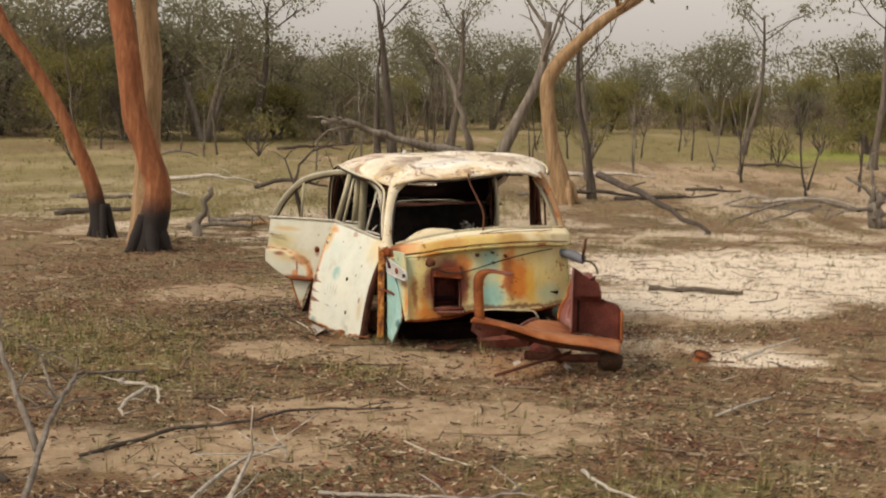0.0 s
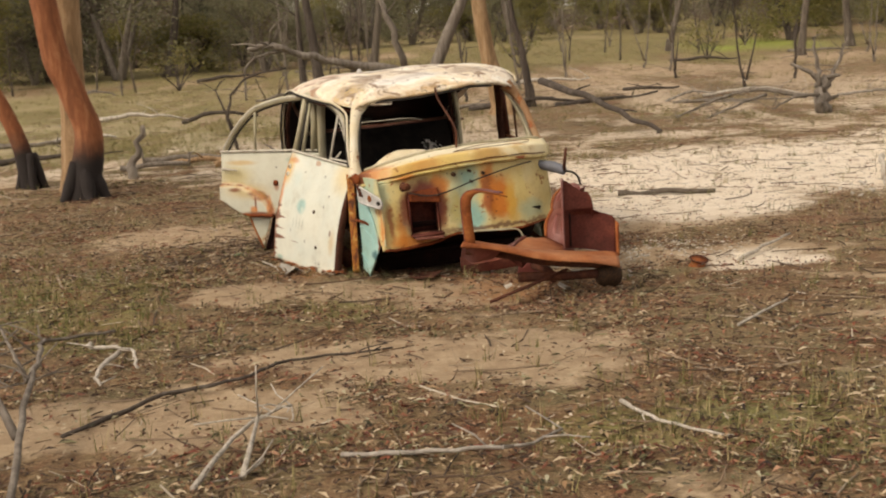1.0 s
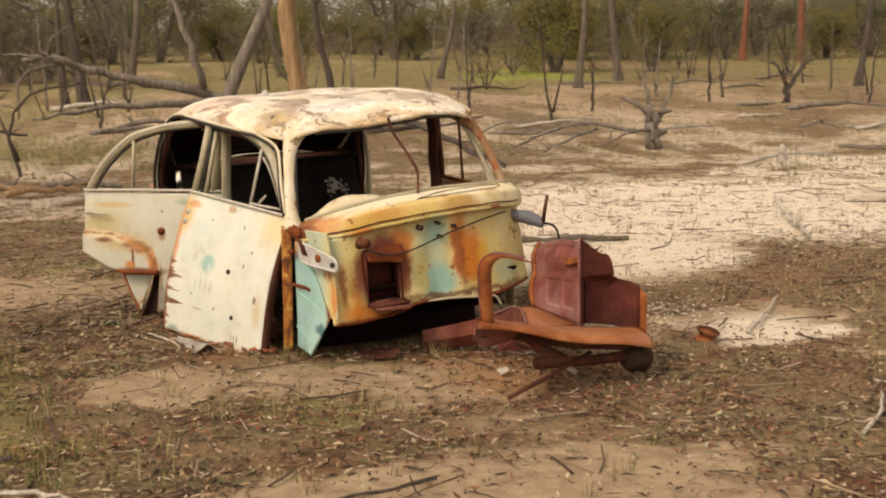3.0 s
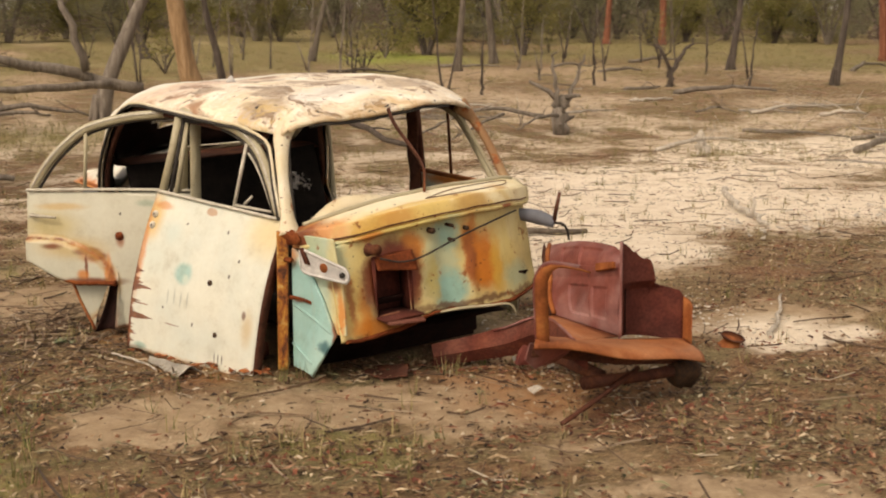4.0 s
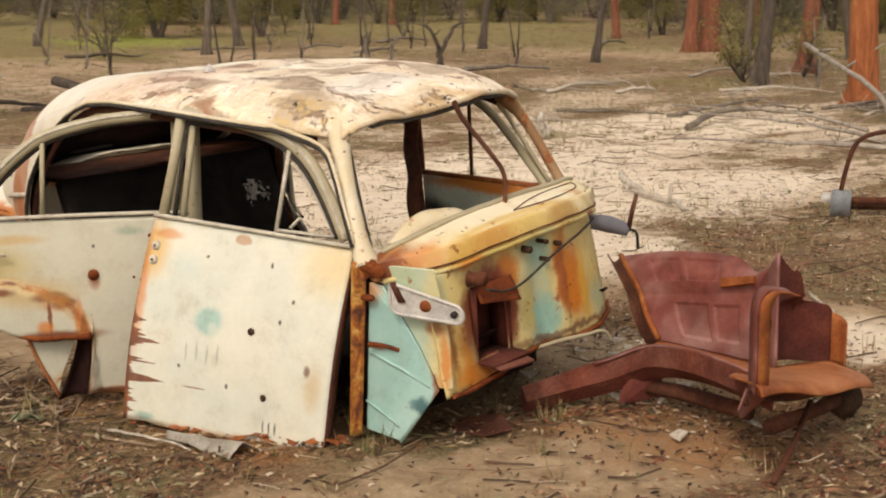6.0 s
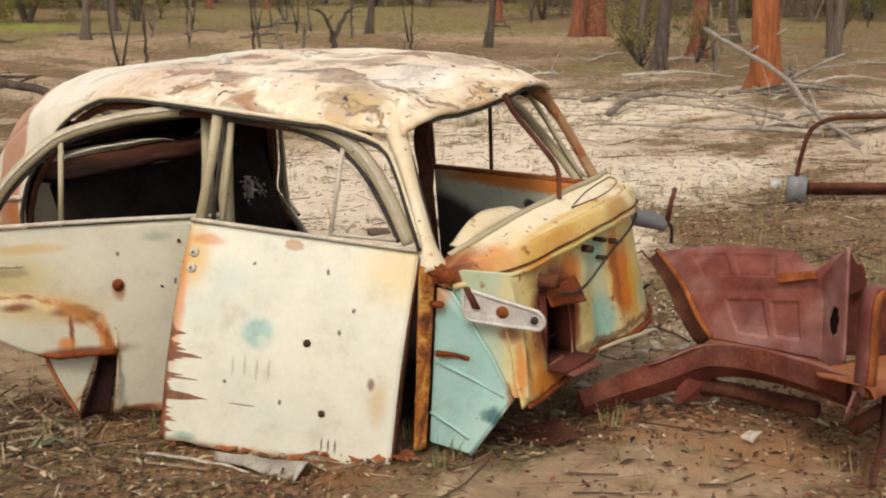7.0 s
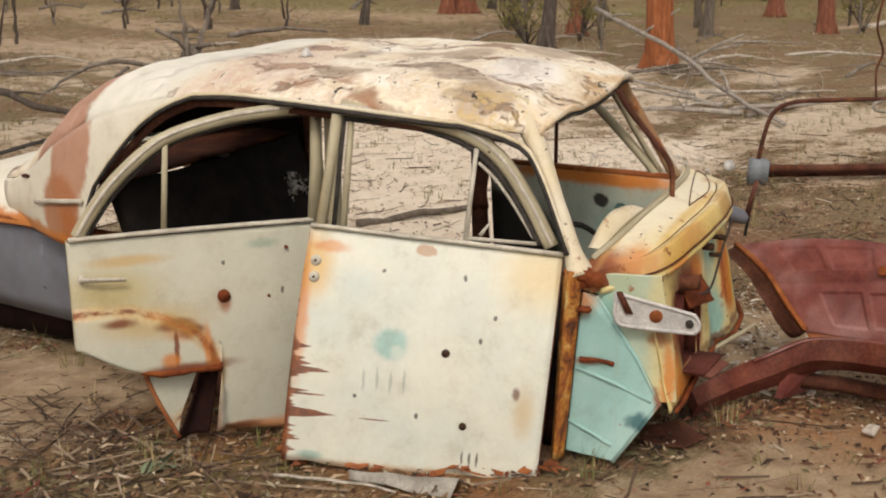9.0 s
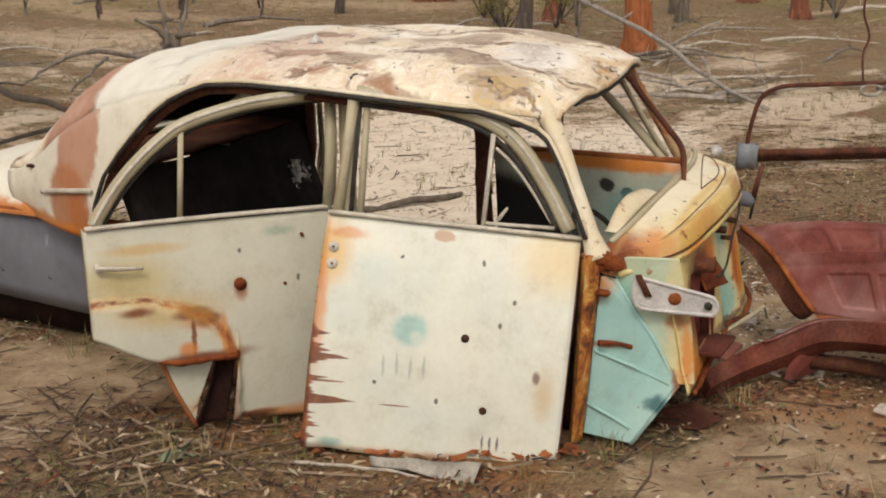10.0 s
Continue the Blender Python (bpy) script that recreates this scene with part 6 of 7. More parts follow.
for k, (x, y, s) in enumerate([(-15.1, 45.8, 0.92), (-12.4, 46.5, 0.8), (-9.7, 45.5, 0.84), (-7.2, 51.0, 0.58), (-0.9, 68, 0.92), (-18, 47, 0.85), (14, 68, 0.82), (20.5, 64, 0.85), (1.5, 70, 0.8), (25, 62, 0.8)]):
    ob = copy_thing(KINDS[(1, 4)[k % 2]], pose(*on_ground(x, y), 0, 0, 50 * k))
    ob.scale = (s * 1.15, s * 1.15, s)
for t in KINDS:
    for o in (*t.children_recursive, t):
        bpy.data.objects.remove(o)

# closed woods behind, all the way round
under = bmesh.new()
rng = random.Random(8)
for k in range(900):
    ang = radians(rng.uniform(-26, 84))
    near = 44 if ang < radians(-3) else 64 if ang < radians(42) else 48
    d = near + rng.uniform(0, 45)
    x, y = d * math.sin(ang), 3 + d * math.cos(ang)
    leaves(under, (x, y, height(x, y) + rng.uniform(0.1, 1.3)), rng.uniform(0.5, 1.1), 70, 0.17, rng, 0.8, 0.0)
tagged(part("undergrowth", under, scrub_twig), "grey-brown dry scrub under the woodland trees", "undergrowth", kind="stuff")

wood = bmesh.new()
rng = random.Random(9)
for k in range(420):
    ang = 2 * math.pi * k / 420 + rng.uniform(-0.01, 0.01)
    d = rng.uniform(95, 130)
    x, y = d * math.sin(ang), 5 + d * math.cos(ang)
    z = height(x, y)
    for _ in range(8):
        q = (x + rng.uniform(-3, 3), y + rng.uniform(-3, 3), z + rng.uniform(0.2, 6.4))
        leaves(wood, q, 1.9, 80, 0.34, rng, 0.8)
far_woods = part("far_woods", wood, gum_leaf)
tagged(far_woods, "dense grey-green eucalypt woodland closing the distance", "woodland", kind="stuff")


# ---- dead wood, scrap and litter ----
def dead_branch(name, label, lines, mat, category="branch", seed=1, twigs=6, twig_len=0.35):
    """A bare branch from lines of (points, first radius, last radius), with side twigs."""
    rng = random.Random(seed)
    first = Vector(lines[0][0][0])
    t = thing(name, label, category, Matrix.Translation(first))
    bm, fine = bmesh.new(), bmesh.new()
    for pts, r0, r1 in lines:
        line = smooth_line([Vector(p) - first for p in pts], 5)
        line = [p + Vector((rng.uniform(-1, 1), rng.uniform(-1, 1), rng.uniform(-0.6, 0.6))) * r0 * 0.7 for p in line]
        tube(bm, line, [r0, (r0 + r1) / 2, r1], 7, rough=0.25)
        for _ in range(twigs):
            q = line[rng.randint(len(line) // 3, len(line) - 1)]
            d = Vector((rng.uniform(-1, 1), rng.uniform(-1, 1), rng.uniform(-0.1, 0.8))).normalized()
            k = twig_len * rng.uniform(0.4, 1.2)
            p1 = q + d * k * 0.5 + Vector((rng.uniform(-1, 1), rng.uniform(-1, 1), rng.uniform(-0.5, 0.5))) * k * 0.15
            p2 = p1 + (d + Vector((rng.uniform(-1, 1), rng.uniform(-1, 1), -0.3)) * 0.5) * k * 0.5
            tube(fine, [q, p1, p2], [max(0.004, r1 * 0.6), max(0.003, r1 * 0.3)], 5)
    part("stem", bm, mat, t)
    if twigs:
        tagged(part("brushwood", fine, mat, t), kind="stuff")
    else:
        fine.free()
    return t


def g(x, y, dz=0.0):
    return (x, y, height(x, y) + dz)


dead_branch("fallen_tree", "grey fallen dead tree propped behind the car", [([g(1.1, 22.7, 0.6), g(-0.2, 22.5, 0.9), g(-1.2, 22.3, 1.1), g(-2.0, 22.2, 1.4), g(-2.5, 22.2, 1.35)], 0.10, 0.035), ([g(0.6, 22.6, 0.7), g(-1.2, 22.0, 0.65), g(-2.4, 21.7, 0.5)], 0.07, 0.02),
            ([g(-1.8, 22.2, 1.35), g(-2.5, 22.4, 1.15), g(-2.6, 22.4, 0.5)], 0.035, 0.015), ([g(0.2, 22.5, 0.9), g(-0.1, 22.5, 2.0), g(-0.6, 22.7, 2.9)], 0.07, 0.025)], grey_bark, "tree", 3, 5, 0.7)
dead_branch("fallen_branch", "long pale grey branch fallen from the red gum", [([g(8.3, 11.95, 0.05), g(9.9, 13.4, 0.14), g(12.4, 15.5, 0.36), g(14.6, 18.3, 0.85)], 0.022, 0.045), ([g(9.4, 13.2, 0.05), g(9.6, 14.4, 0.12), g(9.3, 15.8, 0.2)], 0.03, 0.01),
            ([g(10.2, 14.0, 0.05), g(10.6, 15.6, 0.15), g(10.2, 17.2, 0.15)], 0.028, 0.01), ([g(8.9, 12.7, 0.05), g(8.2, 13.6, 0.10), g(7.6, 14.8, 0.06)], 0.035, 0.01), ([g(9.2, 13.0, 0.04), g(9.9, 12.2, 0.1), g(11.2, 11.6, 0.08)], 0.035, 0.01)], silver_bark, seed=5, twigs=7, twig_len=0.7)
dead_branch("fallen_branch", "pale crooked branch on the sand", [([g(10.0, 17.1, 0.03), g(11.3, 17.2, 0.08), g(12.6, 17.6, 0.05)], 0.035, 0.015), ([g(8.8, 15.6, 0.03), g(10.2, 16.2, 0.16), g(11.4, 15.7, 0.06)], 0.05, 0.015)], grey_bark, seed=6, twigs=4)
dead_branch("white_stick", "bleached white forked stick on the sand", [([g(4.78, 12.75, 0.14), g(4.70, 12.5, 0.06), g(4.52, 12.05, 0.05), g(4.42, 11.8, 0.05), g(4.30, 11.5, 0.03)], 0.03, 0.016), ([g(4.42, 11.82, 0.04), g(4.42, 11.82, 0.19)], 0.022, 0.013)], pale_wood, seed=7, twigs=2, twig_len=0.2)
dead_branch("white_stick", "pale stub of wood standing in the litter", [([g(6.9, 16.2, 0.0), g(6.88, 16.2, 0.16), g(6.85, 16.2, 0.28)], 0.06, 0.04)], pale_wood, seed=8, twigs=0)
dead_branch("dead_shrub", "bare grey twiggy shrub lying in the litter", [([g(-1.50, 4.75, 0.05), g(-1.62, 5.4, 0.20), g(-1.75, 6.1, 0.22), g(-1.95, 6.9, 0.12), g(-1.7, 7.3, 0.05)], 0.015, 0.008), ([g(-1.60, 5.2, 0.15), g(-1.85, 5.5, 0.45), g(-1.95, 5.7, 0.62)], 0.016, 0.006),
            ([g(-1.65, 5.0, 0.05), g(-1.95, 5.1, 0.3), g(-2.2, 5.0, 0.5)], 0.016, 0.006), ([g(-1.75, 5.9, 0.15), g(-1.95, 6.2, 0.35)], 0.012, 0.005)], grey_bark, "shrub", 9, 7, 0.3)
dead_branch("white_stick", "bleached kinked twig on the ground", [([g(-1.78, 7.1, 0.03), g(-1.72, 6.85, 0.08), g(-1.50, 6.72, 0.09), g(-1.43, 6.52, 0.03)], 0.012, 0.007), ([g(-1.56, 6.75, 0.07), g(-1.60, 6.45, 0.04), g(-1.54, 6.25, 0.02)], 0.013, 0.007)], pale_wood, seed=10, twigs=2, twig_len=0.15)
dead_branch("dark_root", "dark crooked stick half sunk in sand", [([g(-1.55, 5.6, 0.0), g(-1.2, 6.0, 0.03), g(-0.9, 6.15, 0.03), g(-0.7, 6.5, 0.02), g(-0.2, 6.7, 0.0)], 0.011, 0.006)], dark_bark, seed=11, twigs=2, twig_len=0.2)
dead_branch("fallen_branch", "pale grey branch with fine twigs", [([g(-0.90, 4.8, 0.02), g(-0.78, 5.3, 0.07), g(-0.62, 5.65, 0.04)], 0.012, 0.005), ([g(-0.75, 4.9, 0.02), g(-0.72, 5.35, 0.10)], 0.013, 0.006)], pale_wood, seed=12, twigs=7, twig_len=0.25)
dead_branch("fallen_branch", "thin grey branch across the litter", [([g(-0.4, 5.05, 0.02), g(0.0, 4.93, 0.05), g(0.25, 4.95, 0.05), g(0.42, 5.15, 0.03)], 0.010, 0.005)], silver_bark, seed=13, twigs=4, twig_len=0.2)
dead_branch("white_stick", "small bleached curved stick", [([g(0.70, 5.45, 0.02), g(0.72, 5.25, 0.05), g(0.83, 5.05, 0.04), g(1.0, 4.95, 0.02)], 0.009, 0.005)], pale_wood, seed=14, twigs=1, twig_len=0.1)
dead_branch("white_stick", "pale bent stick on the ground", [([g(2.05, 8.5, 0.01), g(2.3, 8.75, 0.04), g(2.62, 9.15, 0.03)], 0.014, 0.007)], pale_wood, seed=15, twigs=1, twig_len=0.12)
dead_branch("white_stick", "pale bent stick on the ground", [([g(1.52, 6.65, 0.01), g(1.7, 6.8, 0.04), g(1.92, 7.1, 0.03)], 0.009, 0.005)], pale_wood, seed=16, twigs=1, twig_len=0.12)
dead_branch("log", "weathered brown log lying on bare sand", [([g(1.96, 12.03, 0.018), g(2.4, 11.92, 0.026), g(2.84, 11.80, 0.018)], 0.028, 0.022)], scrub_bark, "log", 17, 0)
dead_branch("fallen_branch", "dark branch leaning behind the car", [([g(2.3, 19.8, 0.7), g(2.9, 18.6, 0.45), g(3.6, 17.4, 0.06)], 0.06, 0.03)], dark_bark, seed=18, twigs=4)
dead_branch("stump", "grey broken stump with upright prongs", [([g(6.6, 19.4, -0.05), g(6.6, 19.4, 0.3), g(6.62, 19.4, 0.5)], 0.12, 0.08), ([g(6.58, 19.4, 0.4), g(6.50, 19.4, 0.8), g(6.44, 19.4, 1.15)], 0.045, 0.015), ([g(6.66, 19.4, 0.4), g(6.85, 19.4, 0.8), g(7.0, 19.4, 1.15)], 0.045, 0.015),
            ([g(6.5, 19.3, 0.3), g(6.0, 19.0, 0.3), g(5.6, 18.8, 0.15)], 0.03, 0.01)], grey_bark, "stump", 19, 5, 0.5)
dead_branch("fallen_branch", "arched grey branches beside the stump", [([g(6.4, 19.6, 0.25), g(5.6, 19.8, 0.38), g(4.9, 19.7, 0.22), g(4.3, 19.4, 0.04)], 0.035, 0.012), ([g(5.8, 19.7, 0.3), g(5.2, 19.2, 0.2), g(4.6, 18.8, 0.05)], 0.028, 0.01)], grey_bark, seed=20, twigs=5, twig_len=0.5)
dead_branch("dead_sapling", "dark bare forked sapling", [([g(14.0, 28.0, -0.05), g(14.0, 28, 0.3), g(13.7, 28, 1.0)], 0.09, 0.03), ([g(14.0, 28, 0.25), g(14.4, 28, 0.8), g(14.7, 28, 1.15)], 0.07, 0.02)], dark_bark, "shrub", 21, 3, 0.4)
dead_branch("dead_stub", "grey broken stub leaning by the red gum", [([g(-3.45, 16.2, -0.05), g(-3.35, 16.2, 0.3), g(-3.2, 16.2, 0.65)], 0.07, 0.03)], grey_bark, "stump", 22, 0)
for k, (x, y, w, dy) in enumerate([(-3.2, 16.6, 0.9, 0.15), (-2.5, 16.9, 1.0, -0.1), (-2.9, 17.3, 1.1, 0.05), (-2.0, 16.4, 0.8, 0.2), (-1.6, 17.0, 0.9, -0.1)]):
    dead_branch("log", "pale fallen log among sticks", [([g(x - w / 2, y, 0.07), g(x, y + dy / 2, 0.09), g(x + w / 2, y + dy, 0.06)], 0.04, 0.03)], tan_bark if k % 2 else grey_bark, "log", 23 + k, 2)
dead_branch("dead_shrub", "bare dark twisted shrub beside the open door", [([g(-2.4, 19.0, 0), g(-2.5, 19.0, 0.6), g(-2.2, 19, 1.05), g(-1.6, 19, 1.15)], 0.026, 0.012), ([g(-2.4, 19, 0.2), g(-2.65, 19, 0.9)], 0.022, 0.01)], dark_bark, "shrub", 30, 5, 0.5)
rng = random.Random(33)
for k in range(46):
    x, y = rng.uniform(5.5, 21), rng.uniform(9.5, 24)
    if y < 20 - 0.75 * x:
        continue
    w, a, bend = rng.uniform(0.7, 2.2), rng.uniform(-1.3, 0.4), rng.uniform(0.02, 0.16)
    c0, s0 = math.cos(a) * w / 2, math.sin(a) * w / 2
    dead_branch("fallen_branch", "thin pale grey branch on the clearing", [([g(x - c0, y - s0, 0.02), g(x + rng.uniform(-0.15, 0.15), y, bend), g(x + c0, y + s0, 0.03)], 0.012 + 0.012 * w, 0.008), ([g(x, y, bend), g(x + s0 * 0.7, y + c0 * 0.7, 0.04)], 0.014, 0.006)], (pale_wood, silver_bark, grey_bark)[k % 3], seed=400 + k, twigs=5, twig_len=0.45)
rng = random.Random(31)
for k in range(34):
    ang, d = radians(rng.uniform(-18, 75)), rng.uniform(14, 42)
    x, y, w, a = d * math.sin(ang) - 1, 5 + d * math.cos(ang), rng.uniform(0.8, 2.8), rng.uniform(-0.5, 0.5)
    bend = rng.uniform(0.02, 0.2)
    dead_branch("fallen_branch", "grey fallen branch in the clearing", [([g(x - w / 2 * math.cos(a), y - w / 2 * math.sin(a), 0.03), g(x, y + rng.uniform(-0.2, 0.2), bend), g(x + w / 2 * math.cos(a), y + w / 2 * math.sin(a), 0.04)], 0.02 + 0.02 * w, 0.02)], (grey_bark, dark_bark, grey_bark, pale_wood)[k % 4], seed=40 + k, twigs=4, twig_len=0.5)
for k in range(30):
    ang, d = radians(rng.uniform(-16, 72)), rng.uniform(19, 48)
    x, y, w = d * math.sin(ang) - 1, 5 + d * math.cos(ang), rng.uniform(-0.3, 0.3)
    dead_branch("dead_sapling", "thin bare grey sapling in the scrub", [([g(x, y, -0.05), g(x + w * 0.4, y, 0.5), g(x + w, y, rng.uniform(0.9, 2.2))], 0.035, 0.012), ([g(x, y, 0.2), g(x - w, y, rng.uniform(0.7, 1.4))], 0.025, 0.01)], grey_bark if k % 2 else dark_bark, "shrub", 90 + k, 5, 0.5)


for k in range(34):
    ang, d = radians(rng.uniform(-22, 34)), rng.uniform(27, 50)
    x, y, w, tall = d * math.sin(ang), 4 + d * math.cos(ang), rng.uniform(-0.5, 0.5), rng.uniform(1.6, 3.6)
    dead_branch("dead_sapling", "slender dark bare sapling among the scrub", [([g(x, y, -0.05), g(x + w * 0.3, y, tall * 0.4), g(x + w, y, tall)], 0.035, 0.012), ([g(x + w * 0.15, y, tall * 0.25), g(x - w * 0.8, y, tall * 0.75)], 0.022, 0.008)], (scrub_bark, grey_bark, dark_bark, scrub_bark)[k % 4], "shrub", 300 + k, 6, 0.7)


def shrub(label, x, y, tall, wide, mat, seed, count=16):
    rng = random.Random(seed)
    t = thing("shrub", label, "shrub", Matrix.Translation(g(x, y)))
    stems, lb, tips = bmesh.new(), bmesh.new(), []
    for _ in range(7):
        w = rng.uniform(0, 6.28)
        limb(stems, tips, (0, 0, 0), (math.cos(w) * wide, math.sin(w) * wide, tall), tall * 0.7, 0.02, 1, rng)
    for q in tips:
        leaves(lb, q, 0.22 * tall, count, 0.09, rng)
    tagged(part("brushwood", stems, dark_bark, t), kind="stuff")
    part("foliage", lb, mat, t)
    return t


for k, (x, y, s) in enumerate([(19.2, 23.6, 1.3), (17.6, 20.6, 1.0), (15.8, 20.6, 0.9), (20.5, 24.2, 1.1), (24, 27, 1.4), (9.5, 37, 1.2), (29, 33, 1.5), (13.2, 45.5, 1.2), (-6, 36, 1.3), (4, 38, 1.2), (22, 41, 1.4), (-9.5, 30, 1.0), (33, 26, 1.4), (25, 17.5, 1.2)]):
    shrub("thin olive-green native shrub", x, y, s, 0.7, bush_leaf, 200 + k)

# scrap metal round the wreck
tin_mat = plain("weathered_tin", (0.45, 0.43, 0.38), (0.28, 0.26, 0.23), 14, 0.5, 0.4)
tin = thing("tin_scrap", "curled grey sheet-metal strip lying below the door", "scrap metal")
part("tin_sheet", sheet(lambda u, v: Vector((-0.985 + 0.08 * u + (0.03 + 0.10 * u) * v, 9.29 - 0.36 * u + 0.03 * v, height(-0.95, 9.15) + 0.02 + 0.035 * math.sin(math.pi * v) * (0.4 + 0.6 * u) + 0.012 * wobble(u * 4, v * 3, 1, 71))), 14, 8, 0.003), tin_mat, tin)
dead_branch("white_stick", "straight pale stick lying by the door", [([g(-1.12, 9.50, 0.02), g(-1.03, 9.28, 0.025), g(-0.97, 9.10, 0.02)], 0.006, 0.004)], pale_wood, seed=131, twigs=0)
flat = thing("rusty_plate", "small dark rusted plate lying on the sand", "scrap metal")
part("plate", plate([g(-0.10, 8.72, 0.012), g(0.02, 8.80, 0.015), g(0.14, 8.70, 0.035), g(0.08, 8.56, 0.02), g(-0.04, 8.58, 0.012)], (0, 0, 0.008), bevel=0.002), dark_rust, flat, smooth=False)
can = thing("rusty_can", "flattened orange rusted can on the ground", "can", pose(*g(1.79, 8.46, 0.025), 14, 8, 0))
part("can_body", tube(bmesh.new(), [(0, 0, -0.03), (0, 0, -0.025), (0, 0, 0.0), (0, 0, 0.02), (0, 0, 0.025)], [0.062, 0.055, 0.042, 0.055, 0.06], 16, rough=0.25), orange_rust, can)
part("can_rim", tube(bmesh.new(), [(0.058 * math.cos(t), 0.058 * math.sin(t), 0.026) for t in np.linspace(0, 2 * math.pi, 17)], 0.006, 5), dark_rust, can)
flaky = bmesh.new()
for k in range(70):
    u = rng.uniform(0, 1)
    q = Vector((-0.53 - 0.45 * u + rng.gauss(0, 0.05), 8.80 + 0.78 * u + rng.gauss(0, 0.05), 0))
    w, s = rng.uniform(0, 6.28), rng.uniform(0.015, 0.05)
    a, b2 = Vector((math.cos(w), math.sin(w), 0)) * s, Vector((-math.sin(w), math.cos(w), 0)) * s * 0.6
    plate([Vector(g(p.x, p.y, 0.012 + rng.uniform(0, 0.02))) for p in (q - a, q - b2, q + a * 0.8, q + b2)], (0, 0, 0.003), flaky)
tagged(part("rust_flakes", flaky, orange_rust, smooth=False), "orange rust flakes fallen below the door", "debris", kind="stuff")
shards = bmesh.new()
for k in range(60):
    q = Vector((rng.gauss(5.0, 0.7), rng.gauss(11.5, 0.45), 0)) if k % 2 else Vector((rng.gauss(1.0, 0.35), rng.gauss(8.9, 0.4), 0))
    w, s = rng.uniform(0, 6.28), rng.uniform(0.015, 0.06)
    a, b2 = Vector((math.cos(w), math.sin(w), 0)) * s, Vector((-math.sin(w), math.cos(w), 0)) * s * 0.6
    plate([Vector(g(p.x, p.y, 0.01 + rng.uniform(0, 0.03))) for p in (q - a, q - b2, q + a * 0.8, q + b2)], (0, 0, 0.008), shards)
tagged(part("pale_shards", shards, pale_wood, smooth=False), "scattered pale chips of wood and stone", "debris", kind="stuff")

rag = thing("green_rag", "faded green scrap of cloth on the litter", "scrap", Matrix.Translation(g(-1.32, 9.86)))
part("rag", sheet(lambda u, v: Vector((0.10 * (u - 0.5) + 0.01 * math.sin(9 * v), 0.06 * (v - 0.5) + 0.02 * math.sin(5 * u), 0.015 + 0.02 * math.sin(math.pi * u) * math.sin(math.pi * v) + 0.006 * wobble(u * 6, v * 6, 1, 72))), 14, 10, 0.003), plain("faded_green_cloth", (0.16, 0.22, 0.13), (0.26, 0.31, 0.20), 30, 0.95), rag)

wad = thing("white_scrap", "crumpled white scrap caught on the car roof", "scrap", Matrix.Translation(CAR @ Vector((0.31, 1.24, roof_point((1.24 - 0.15) / 2.5, 0.5 + 0.5 * math.copysign(abs((0.31 - middle(1.24)) / soft_table(HALF, 1.24)) ** 1.25, -1)).z))))
part("scrap", sheet(lambda u, v: Vector((0.05 * (u - 0.5), 0.04 * (v - 0.5), 0.002 + 0.035 * math.sin(math.pi * u) * math.sin(math.pi * v) + 0.008 * wobble(u * 7, v * 7, 1, 74))), 12, 10, 0.003), lamp_metal, wad)

# old farm implement with a hoop
hoop = thing("farm_implement", "rusty hooped farm implement with a grey box", "farm machine")
part("hoop", tube(bmesh.new(), smooth_line([(5.12, 10.77, 0.08), (5.15, 10.73, 0.36), (5.19, 10.68, 0.54), (5.27, 10.58, 0.615), (5.42, 10.39, 0.635), (5.93, 9.77, 0.64), (6.48, 9.11, 0.635), (6.64, 8.91, 0.52), (6.70, 8.84, 0.0)]), 0.018, 8), dark_rust, hoop, "bent rusty hoop bar")
part("beam", block((2.2, 0.05, 0.06), pose(5.88, 9.90, 0.10, 0, 0, -50), bevel=0.008), dark_rust, hoop)
part("beam", block((2.2, 0.03, 0.03), pose(5.93, 9.95, 0.04, 0, 0, -50), bevel=0.006), dark_rust, hoop)
part("tool_box", block((0.14, 0.11, 0.19), pose(5.12, 10.75, 0.09, 4, 3, -50), bevel=0.008), plain("pale_blue_grey_paint", (0.26, 0.30, 0.33), (0.17, 0.19, 0.21), 15, 0.6), hoop, "faded blue-grey box")
part("leg", tube(bmesh.new(), [(5.12, 10.75, 0.05), (5.10, 10.78, -0.1)], 0.02, 6), dark_rust, hoop)
part("leg", tube(bmesh.new(), [(6.50, 9.16, 0.10), (6.52, 9.14, -0.1)], 0.02, 6), dark_rust, hoop)
part("hanging_shackle", tube(bmesh.new(), [Vector((5.72, 10.02, 0.585)) + Vector((0.055 * math.cos(t), -0.065 * math.cos(t), 0.045 * math.sin(t))) for t in np.linspace(0, 2 * math.pi, 13)], 0.012, 6), tin_mat, hoop, "grey shackle on the hoop")
part("upright_wire", tube(bmesh.new(), smooth_line([(5.68, 10.07, 0.64), (5.67, 10.08, 0.86), (5.70, 10.05, 1.0), (5.66, 10.09, 1.2), (5.70, 10.05, 1.5)]), 0.009, 6), dark_rust, hoop, "crooked rusty wire standing on the hoop")
lid = thing("white_dish", "small white enamel dish on the ground", "dish", pose(*g(5.65, 11.26, 0.035), 60, 0, -40))
part("dish", tube(bmesh.new(), [(0, 0, -0.02), (0, 0, 0), (0, 0, 0.012)], [0.02, 0.045, 0.05], 16), lamp_metal, lid)


